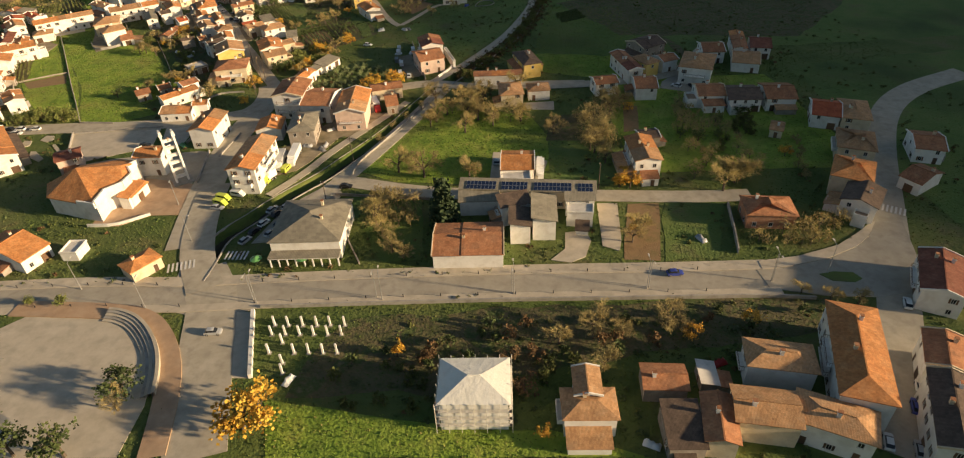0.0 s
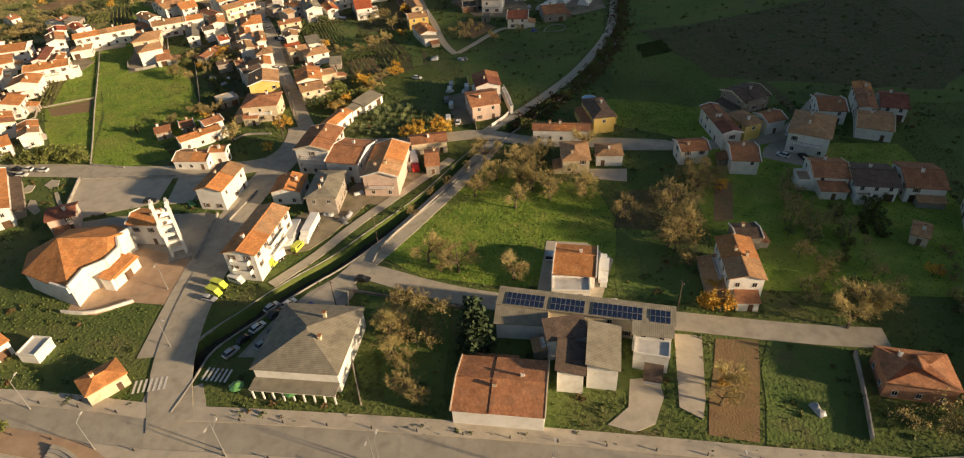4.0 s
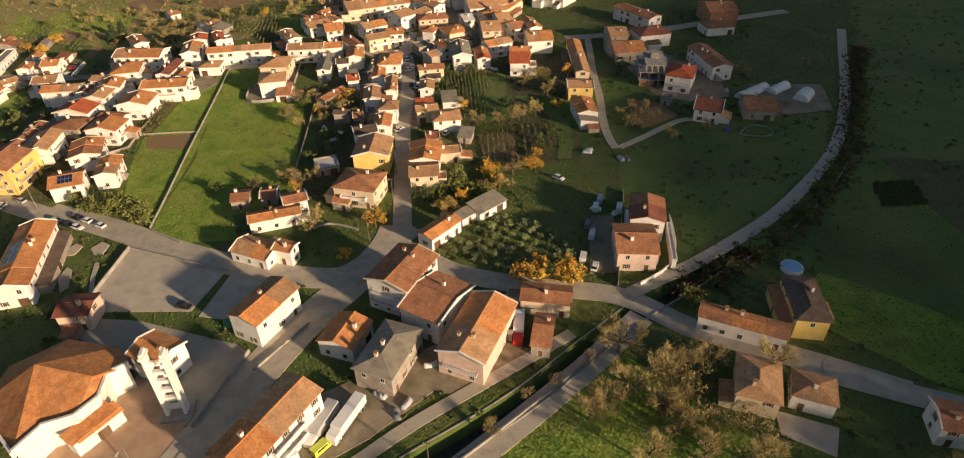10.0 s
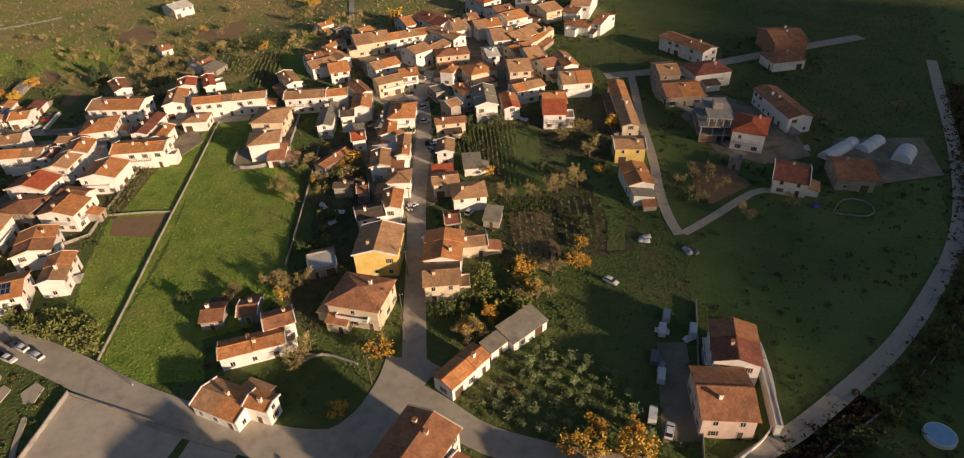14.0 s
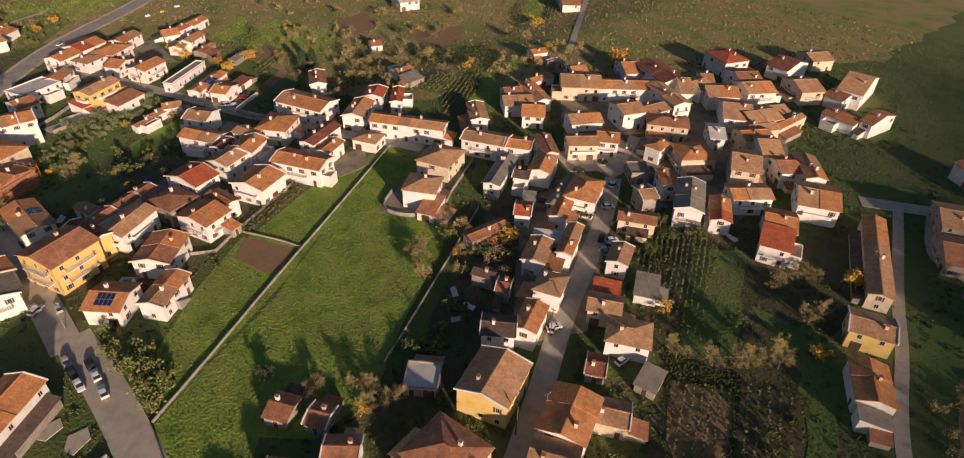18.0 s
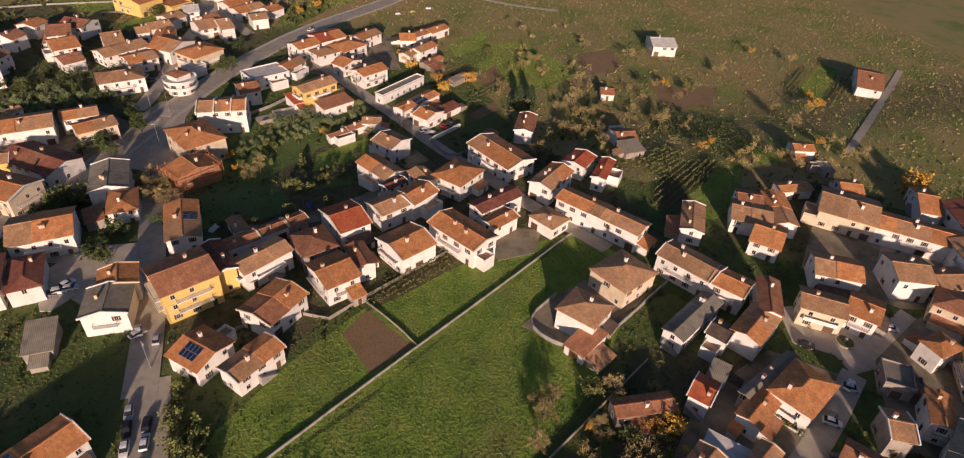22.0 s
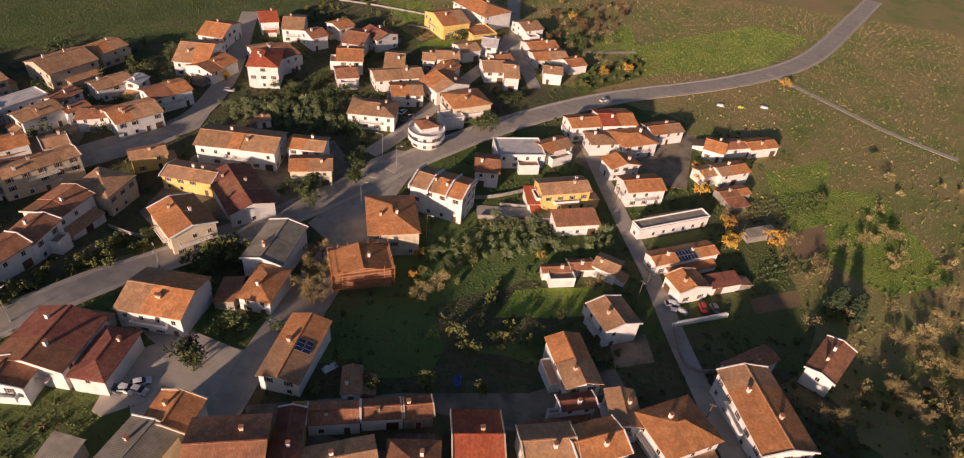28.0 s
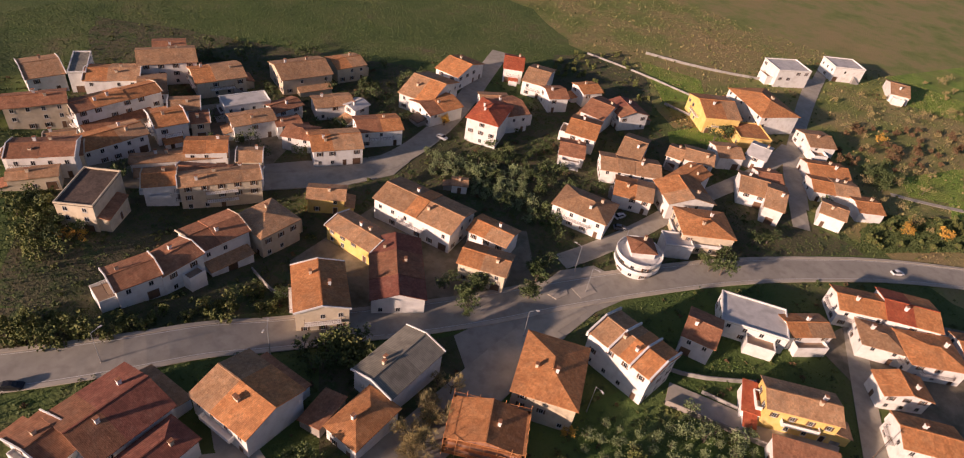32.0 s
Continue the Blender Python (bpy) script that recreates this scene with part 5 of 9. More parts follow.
house(-551.5, 259.9, 108, 8.1, 17.8, 4.0, 'g', 't', 'w')
house(-182.9, 450.5, 53, 5.8, 15.6, 5.0, 'g', 'o', 'w')
house(-141.3, 334.3, 35, 4.4, 6.8, 5.0, 'g', 'r', 'w')
house(-129.9, 306.3, 23, 5.6, 4.1, 4.0, 'g', 'd', 's')
house(-123.0, 306.1, 31, 3.3, 5.0, 4.0, 'g', 'b', 's')
house(-145.2, 341.4, 36, 3.6, 5.9, 3.0, 's', 's', 's')
house(-140.1, 350.9, 108, 19.1, 2.5, 5.0, 'g', 's', 's')
house(-120.5, 366.7, 58, 4.6, 7.3, 6.0, 'g', 't', 's')
house(-222.1, 244.7, 110, 9.7, 4.7, 4.0, 'g', 'b', 'w')
house(-225.5, 253.2, 110, 8.0, 4.4, 4.0, 'g', 'b', 'w')
house(-227.9, 259.7, 113, 5.8, 4.6, 4.0, 'g', 'b', 's')
house(-231.1, 244.7, -163, 6.9, 3.7, 3.0, 'g', 't', 'w')
house(-238.5, 300.0, -166, 8.4, 5.6, 6.0, 'g', 't', 'w')
house(-238.2, 290.6, 114, 7.3, 3.3, 5.0, 'g', 'm', 'w')
house(-134.8, 505.8, -9, 9.8, 16.7, 6.0, 'g', 'm', 'w')
house(-130.7, 528.0, 55, 10.4, 12.8, 5.0, 'g', 't', 'c')
house(-141.2, 476.6, 51, 9.6, 17.4, 6.0, 'g', 'b', 'w')
house(-151.8, 462.3, 41, 4.5, 13.8, 6.0, 'g', 'b', 'w')
house(-155.2, 448.9, 43, 4.9, 18.3, 6.0, 'g', 't', 'w')
house(-141.4, 466.3, 68, 11.5, 5.2, 4.0, 'g', 't', 'c')
house(-120.5, 487.4, 52, 9.8, 15.7, 6.0, 'g', 't', 'c')
house(-106.3, 490.2, -10, 7.4, 9.5, 5.0, 'g', 'b', 'w')
house(-104.0, 503.5, 3, 9.3, 24.6, 7.0, 'g', 't', 'w')
house(-120.6, 455.1, 62, 12.4, 8.4, 5.0, 'g', 't', 'c')
house(-98.2, 471.9, -10, 12.7, 9.4, 4.5, 'g', 'b', 'w')
house(-111.4, 450.1, 82, 17.8, 4.0, 5.0, 'g', 'o', 'c')
house(-116.2, 438.4, 60, 10.8, 7.1, 5.0, 'g', 't', 'c')
house(-107.7, 423.2, 42, 6.6, 15.9, 6.0, 'g', 't', 'w')
house(-97.5, 415.4, 46, 7.0, 11.0, 6.0, 'g', 'b', 'w')
house(-90.7, 417.7, 126, 14.9, 6.1, 7.0, 'g', 'o', 'w')
house(-87.7, 476.4, -13, 4.4, 15.9, 6.0, 'g', 'b', 'w')
house(-211.8, 438.0, 68, 4.5, 6.2, 2.5, 'f', 's', 's')
house(-203.4, 415.7, 81, 11.2, 5.4, 3.5, 'g', 'o', 'w')
house(-199.9, 394.1, 59, 6.9, 9.7, 5.0, 'g', 'b', 'w')
house(-196.1, 431.8, 61, 6.3, 9.1, 5.0, 'g', 'o', 'w')
house(-377.7, 225.1, 48, 12.3, 15.1, 6.0, 'g', 'o', 'w')
house(-80.9, 307.4, 10, 4.5, 6.1, 2.5, 's', 's', 's')
house(-129.6, 247.0, 29, 5.0, 6.3, 3.0, 'g', 'b', 's')
house(-122.6, 251.3, 30, 4.6, 5.4, 3.0, 'g', 'b', 's')
house(-116.0, 272.8, 39, 7.4, 7.2, 2.6, 'f', 'w', 's')
house(-91.4, 302.1, 29, 4.2, 6.0, 3.0, 'g', 'm', 's')
house(100.8, 183.8, -29, 3.8, 6.7, 3.0, 'g', 't', 'c')
house(-18.6, 361.2, -4, 3.6, 5.6, 2.6, 'f', 's', 's')
house(-279.4, 128.3, 134, 21.7, 5.7, 6.0, 'g', 'b', 'w', balcony=1)
house(-291.6, 73.3, 151, 7.8, 13.6, 6.0, 'g', 't', 'w')
house(-311.1, 50.3, 151, 10.3, 11.2, 6.0, 'g', 'b', 'w')
house(-337.2, 453.6, 72, 11.7, 14.3, 5.0, 'g', 'w', 'w')
house(-109.8, 142.7, -5, 4.5, 5.3, 2.5, 'f', 'w', 'w')
house(-133.1, 192.4, 26, 7.2, 7.1, 5.0, 'g', 'm', 'p')


# ---- lower wings, terraces and outside stairs of the houses ----
def in_plan(x, y, skip, gap=0.4):
    for k, (a, b, rot, w, d, *_) in enumerate(PLANS):
        if k != skip and abs(x - a) + abs(y - b) < w + d:
            c, s = math.cos(radians(rot)), math.sin(radians(rot))
            u, v = (x - a) * c + (y - b) * s, (y - b) * c - (x - a) * s
            if abs(u) < w / 2 + gap and abs(v) < d / 2 + gap:
                return True
    return False


def wing(k, rnd):
    """A lower wing against one side of a house: lean-to, terrace on walls, or outside stair."""
    x, y, rot, w, d, h, rc, wc, root = PLANS[k]
    side = rnd.choice((0, 90, 180, 270))
    length, off = (w, d / 2) if side in (90, 270) else (d, w / 2)
    kind = rnd.choice(("lean", "lean", "lean", "terrace", "stair"))
    if h < 5 and kind == "stair":
        kind = "lean"
    aw = 1.2 if kind == "stair" else rnd.uniform(0.35, 0.85) * length
    ad = 4.2 if kind == "stair" else rnd.uniform(2.2, 4.2)
    if kind == "stair":
        aw, ad = 4.2, 1.2
    s0 = rnd.uniform(-0.5, 0.5) * max(0.0, length - aw)
    m = pose(0, 0, 0, 0, 0, side - 90) @ pose(s0, off, 0)
    world_m = pose(x, y, 0, 0, 0, rot) @ m
    for px in (-aw / 2, 0, aw / 2):
        for py in (0.5, ad / 2, ad + 0.5):
            q = world_m @ Vector((px, py, 0))
            if in_plan(q.x, q.y, k) or on_road(q.x, q.y, 0.6):
                return
    top = max(2.4, h * rnd.uniform(0.42, 0.62))
    low = top - 0.22 * ad
    if kind == "lean":
        a = aw / 2
        v = [(-a, -0.1, -1), (a, -0.1, -1), (a, ad, -1), (-a, ad, -1), (-a, -0.1, top - 0.1), (a, -0.1, top - 0.1), (a, ad, low - 0.1), (-a, ad, low - 0.1)]
        annex = part("annex_wall", mesh("annex_wall", v, [(0, 4, 5, 1), (1, 5, 6, 2), (2, 6, 7, 3), (3, 7, 4, 0), (4, 7, 6, 5)], WALL[rnd.choice((wc, wc, "s"))][1]), root, m)
        o, e = 0.3, ad + 0.35
        v = [(-a - o, 0.02, top + 0.05), (a + o, 0.02, top + 0.05), (a + o, e, low - 0.03), (-a - o, e, low - 0.03)]
        v += [(p, q, z - 0.16) for p, q, z in v]
        part("annex_roof", mesh("annex_roof", v, [(0, 3, 2, 1), (4, 5, 6, 7), (0, 1, 5, 4), (1, 2, 6, 5), (2, 3, 7, 6), (3, 0, 4, 7)], ROOF[rnd.choice((rc, rc, "b", "t", "d"))][1]), annex, m)
        if low > 2.3 and not doors_far(x, y):
            part("door", DOORS[rnd.randrange(2)] if aw > 3 else DOORS[0], annex, m @ pose(rnd.uniform(-0.2, 0.2) * aw, ad, 0))
    elif kind == "terrace":
        top = min(top, 3.2)
        deck = part("terrace", Build().box(-aw / 2, -0.1, -1, aw / 2, ad, top).mesh("terrace", [WALL[wc][1]]), root, m)
        b = Build()
        for p, q, r, t in ((-aw / 2, 0.1, -aw / 2 + 0.15, ad - 0.15), (aw / 2 - 0.15, 0.1, aw / 2, ad - 0.15), (-aw / 2, ad - 0.15, aw / 2, ad)):
            b.box(p, q, top, r, t, top + 0.9)
        part("terrace_parapet", b.mesh("terrace_parapet", [WALL[wc][1]]), deck, m)
        part("terrace_floor", Build().box(-aw / 2 + 0.15, 0.02, top, aw / 2 - 0.15, ad - 0.15, top + 0.03).mesh("terrace_floor", [M["terracotta"]]), deck, m)
    else:
        rise, line = h / 2 / 15, [(aw / 2, -0.3), (-aw / 2, -0.3)]
        for i in range(15):
            line += [(-aw / 2 + i * 0.28, rise * (i + 1)), (-aw / 2 + (i + 1) * 0.28, rise * (i + 1))]
        n = len(line)
        v = [(p, q, z) for q in (0, ad) for p, z in line]
        f = [tuple(range(n)), tuple(range(2 * n - 1, n - 1, -1))] + [(i, n + i, n + (i + 1) % n, (i + 1) % n) for i in range(n)]
        part("outside_stair", mesh("outside_stair", v, f, M["concrete"]), root, m)
    c = world_m @ Vector((0, ad / 2, 0))
    PLANS.append((c.x, c.y, rot + side - 90, aw, ad, 0, rc, wc, root))
    HOUSES.append((c.x, c.y, 0.5 * math.hypot(aw, ad)))


for k in range(len(PLANS)):
    if PLANS[k][6] == "x" or PLANS[k][5] > 8.5:
        continue
    r = random.Random(k + 900)
    for _ in range(2 if PLANS[k][5] > 4 else 1):
        if r.random() < 0.62:
            wing(k, r)


# ---- paved areas, squares and yards ----
AREAS = []


def area(kind, pts, name, label, lift=0.0):
    """A paved or packed surface lying a little over the ground, with its own rim."""
    z = 0.075 + 0.004 * len(AREAS) + lift
    AREAS.append(pts)
    bm = bmesh.new()
    base = [bm.verts.new((x, y, land(x) + z)) for x, y in pts]
    face = bm.faces.new(base)
    face.normal_update()
    if face.normal.z < 0:
        face.normal_flip()
    bmesh.ops.triangulate(bm, faces=[face])
    out = bmesh.ops.extrude_face_region(bm, geom=bm.faces[:])
    for v in out["geom"]:
        if isinstance(v, bmesh.types.BMVert):
            v.co.z -= 0.3
    bmesh.ops.recalc_face_normals(bm, faces=bm.faces[:])
    me = bpy.data.meshes.new(name)
    bm.to_mesh(me)
    bm.free()
    me.materials.append(M[kind])
    return tagged(new(name, me), label, name.replace("_", " "), kind="structure")


area("asphalt", [(-131.1, 187.6), (-132.2, 193.5), (-120.5, 196.6), (-93.2, 198.2), (-89.2, 196.8), (-88.9, 178.2), (-89.8, 173.5), (-99.5, 177.5), (-111.0, 184.6)], "car_park", "grey asphalt yard beside the church")
area("terracotta", [(-111.8, 156.0), (-103.8, 155.2), (-96.0, 159.7), (-87.4, 158.8), (-88.0, 164.5), (-86.1, 174.7), (-92.4, 177.6), (-107.8, 182.6), (-108.2, 174.7), (-112.2, 163.0)], "forecourt", "warm stone paving of the church forecourt")
area("paving", [(-144.4, 217.6), (-113.2, 218.7), (-111.3, 203.4), (-136.4, 194.0)], "car_park", "wide pale concrete lot with one parked car")
area("paving", [(-111.3, 218.7), (-99.9, 219.9), (-100.9, 203.9), (-108.3, 202.6)], "yard", "small pale concrete yard behind a white house")
area("asphalt", [(-80.0, 118.3), (-78.8, 128.2), (-79.1, 136.4), (-68.3, 133.4), (-64.0, 126.5), (-53.2, 120.8), (-54.5, 116.0), (-64.2, 112.9), (-72.4, 115.4)], "junction", "wide grey asphalt road junction")
area("paving", [(-115.3, 115.2), (-109.3, 120.2), (-90.7, 117.8), (-79.4, 108.9), (-73.8, 98.8), (-72.1, 88.8), (-72.9, 76.8), (-95.5, 78.8)], "square", "broad grey paved square with sweeping steps")
area("paving", [(-64.2, 115.4), (-56.0, 114.5), (-51.9, 94.0), (-58.9, 94.7)], "car_park", "pale concrete terrace above the gardens")
area("asphalt", [(-52.6, 163.5), (-44.5, 171.7), (-40.5, 164.5), (-43.5, 155.5), (-47.7, 142.5), (-62.9, 142.2), (-58.6, 153.7)], "car_park", "asphalt strip with a row of parked cars")
area("paving", [(-160.8, 373.1), (-159.3, 380.9), (-147.9, 397.5), (-150.4, 405.1), (-146.0, 406.1), (-136.5, 387.4), (-136.9, 374.5), (-143.1, 375.1), (-149.5, 367.9)], "square", "grey paved village square in front of houses")
area("yard", [(-143.2, 336.1), (-149.4, 360.3), (-136.0, 373.4), (-121.9, 351.0), (-111.9, 332.5), (-100.4, 311.3), (-109.7, 295.1), (-125.2, 312.7)], "yard", "packed earth yards between old village houses")
area("yard", [(-146.2, 405.8), (-150.9, 468.1), (-133.5, 497.3), (-96.5, 421.4), (-96.1, 380.2), (-108.7, 384.2), (-118.3, 366.8), (-138.7, 383.3)], "yard", "packed earth lanes between dense village houses")
area("yard", [(-190.8, 414.4), (-163.2, 448.9), (-161.7, 477.6), (-138.2, 439.9), (-150.4, 405.1), (-171.9, 391.4)], "yard", "packed earth lanes behind a row of houses")
area("paving", [(-225.2, 196.3), (-234.0, 203.2), (-234.3, 219.0), (-231.9, 223.2), (-221.5, 222.1), (-215.1, 220.6), (-211.5, 208.1)], "yard", "pale concrete yard beside a large white house")
area("yard", [(-221.2, 226.2), (-232.9, 254.4), (-241.4, 280.8), (-255.5, 299.2), (-233.1, 309.6), (-210.8, 231.9)], "yard", "packed earth passages between closely built houses")
area("yard", [(-270.4, 296.5), (-270.3, 306.6), (-260.9, 308.6), (-255.5, 299.2)], "yard", "bare gravel corner plot beside a street")
area("yard", [(-345.1, 253.9), (-354.6, 278.1), (-374.7, 285.6), (-388.4, 309.8), (-383.8, 324.1), (-343.3, 319.7), (-340.9, 291.3), (-347.9, 279.1)], "yard", "gravel yards between new family houses")
area("yard", [(-319.4, 187.3), (-329.9, 198.9), (-315.2, 212.5), (-298.6, 211.2), (-276.0, 189.7), (-263.1, 181.7), (-273.8, 164.8), (-305.2, 162.0)], "yard", "gravel gardens around family houses")
area("yard", [(-241.7, 86.4), (-265.6, 73.8), (-318.2, 91.2), (-318.1, 117.3), (-289.6, 130.4), (-268.6, 121.5), (-248.2, 105.2)], "yard", "packed earth lanes between old village houses")
area("yard", [(-174.4, 306.3), (-181.5, 319.2), (-187.0, 335.1), (-177.8, 347.1), (-168.6, 331.5), (-161.2, 315.8)], "patio", "reddish paved patio behind a garden wall")
area("paving", [(3.6, 162.9), (6.5, 183.6), (17.0, 182.5), (23.2, 175.7), (18.8, 161.0), (11.9, 160.1)], "driveway", "pale concrete driveway round an orange-roofed house")
area("paving", [(22.3, 137.1), (27.9, 137.8), (28.5, 132.9), (25.7, 126.3), (21.6, 124.4), (16.7, 126.0), (21.1, 130.1)], "driveway", "pale curved concrete drive beside a workshop")
area("paving", [(33.6, 150.0), (39.4, 149.4), (36.4, 132.1), (34.9, 127.6), (31.0, 130.3)], "driveway", "pale concrete apron beside a workshop")
area("paving", [(20.3, 219.8), (32.1, 219.5), (31.2, 212.4), (21.6, 214.1)], "driveway", "pale concrete driveway of a small house")
area("asphalt", [(76.6, 231.0), (88.6, 242.0), (84.8, 231.4), (89.8, 221.0), (86.3, 218.7), (74.2, 225.2)], "yard", "dark asphalt yard between village houses")
area("yard", [(-53.7, 200.9), (-51.8, 209.7), (-47.8, 220.0), (-30.9, 219.2), (-32.1, 210.6), (-40.2, 201.5)], "yard", "grey gravel works yard with stored goods")
area("yard", [(-29.4, 275.2), (-23.1, 277.5), (-17.0, 252.2), (-23.9, 249.6)], "driveway", "gravel strip with parked vehicles beside a field")
area("yard", [(10.8, 390.3), (38.8, 399.4), (41.4, 374.8), (12.0, 356.7)], "yard", "brown farmyard ground beside greenhouses")
area("yard", [(-39.5, 392.9), (-28.5, 417.0), (-3.6, 401.0), (4.1, 374.9), (-9.6, 365.1), (-24.3, 368.3)], "yard", "gravel lot around an unfinished building")

area("asphalt", [(-284.9, 209.9), (-301.1, 213.7), (-322.9, 214.9), (-331.8, 220.4), (-332.5, 229.8), (-327.3, 233.4), (-316.7, 230.0), (-301.9, 228.7), (-294.9, 226.0), (-287.0, 225.1), (-279.4, 218.0)], "junction", "wide grey asphalt fork of two roads")
area("paving", [(-319.2, 221.1), (-324.6, 223.3), (-322.9, 226.5), (-317.9, 224.8)], "traffic_island", "small raised paved traffic island with planting", 0.14)
area("paving", [(-312.7, 217.7), (-318.1, 220.3), (-316.7, 221.4), (-312.8, 220.4)], "traffic_island", "small raised paved traffic island at a fork", 0.14)

area("yard", [(-71.6, 187.9), (-61.2, 200.7), (-51.9, 212.2), (-42.2, 226.2), (-37.2, 218.5), (-46.5, 200.3), (-53.2, 186.0), (-57.2, 180.2), (-65.4, 177.2)], "yard", "brown earth yard with parked lorries")
area("asphalt", [(-287.0, 136.2), (-295.1, 125.8), (-306.0, 132.1), (-314.6, 139.1), (-329.5, 145.7), (-330.7, 152.2), (-320.8, 154.3), (-305.7, 149.1), (-297.1, 143.1)], "square", "grey asphalt square between old village houses")
area("yard", [(-205.9, 309.8), (-212.3, 319.0), (-208.4, 327.2), (-199.2, 321.1), (-198.9, 309.8)], "yard", "pale gravel yard between white houses")
area("asphalt", [(66.0, 116.5), (72.3, 116.4), (84.9, 118.6), (94.1, 122.3), (99.7, 126.3), (104.8, 132.2), (111.9, 131.8), (106.4, 116.5), (100.1, 105.3), (90.2, 104.0), (78.0, 105.8), (66.4, 109.6)], "junction", "broad asphalt junction at the end of a boulevard")
area("paving", [(67.7, 119.6), (78.3, 120.4), (90.1, 123.6), (96.8, 127.5), (103.0, 131.7), (104.6, 132.1), (99.7, 126.4), (94.1, 122.4), (84.8, 118.7), (72.3, 116.5), (67.4, 116.4)], "pavement", "pale sidewalk that curves round a corner plot", 0.14)
area("pasture", [(79.9, 113.2), (83.6, 113.7), (88.0, 112.9), (89.0, 110.5), (86.8, 109.5), (81.9, 110.5)], "traffic_island", "small green traffic island in a road junction", 0.14)
area("gravel", [(-160.7, 210.9), (-160.6, 214.6), (-157.9, 214.3), (-156.8, 210.7), (-158.3, 209.7)], "garden_bed", "pale sandy bed in a small lawn")
area("gravel", [(-154.9, 214.2), (-154.4, 217.7), (-151.3, 217.2), (-149.7, 213.3), (-151.9, 212.5)], "garden_bed", "pale sandy bed in a small lawn")
area("gravel", [(-152.4, 201.5), (-154.1, 205.9), (-152.0, 205.5), (-146.9, 200.0), (-147.4, 197.8)], "garden_bed", "pale sandy bed in a small lawn")
area("gravel", [(-138.4, 198.2), (-144.4, 204.4), (-148.9, 210.1), (-147.5, 210.2), (-142.7, 204.2), (-137.2, 198.7)], "garden_path", "narrow sandy path through a lawn")

area("paving", [(-237.8, 192.7), (-235.4, 208.8), (-233.6, 219.1), (-220.5, 220.5), (-220.9, 208.4), (-216.6, 207.4), (-211.3, 201.6), (-212.0, 199.3)], "yard", "pale concrete yard with parked cars")

area("paving", [(-309.9, 253.9), (-315.0, 274.1), (-321.1, 289.7), (-314.7, 290.1), (-309.4, 276.9), (-303.7, 255.6)], "driveway", "long pale concrete lane behind a yellow house")


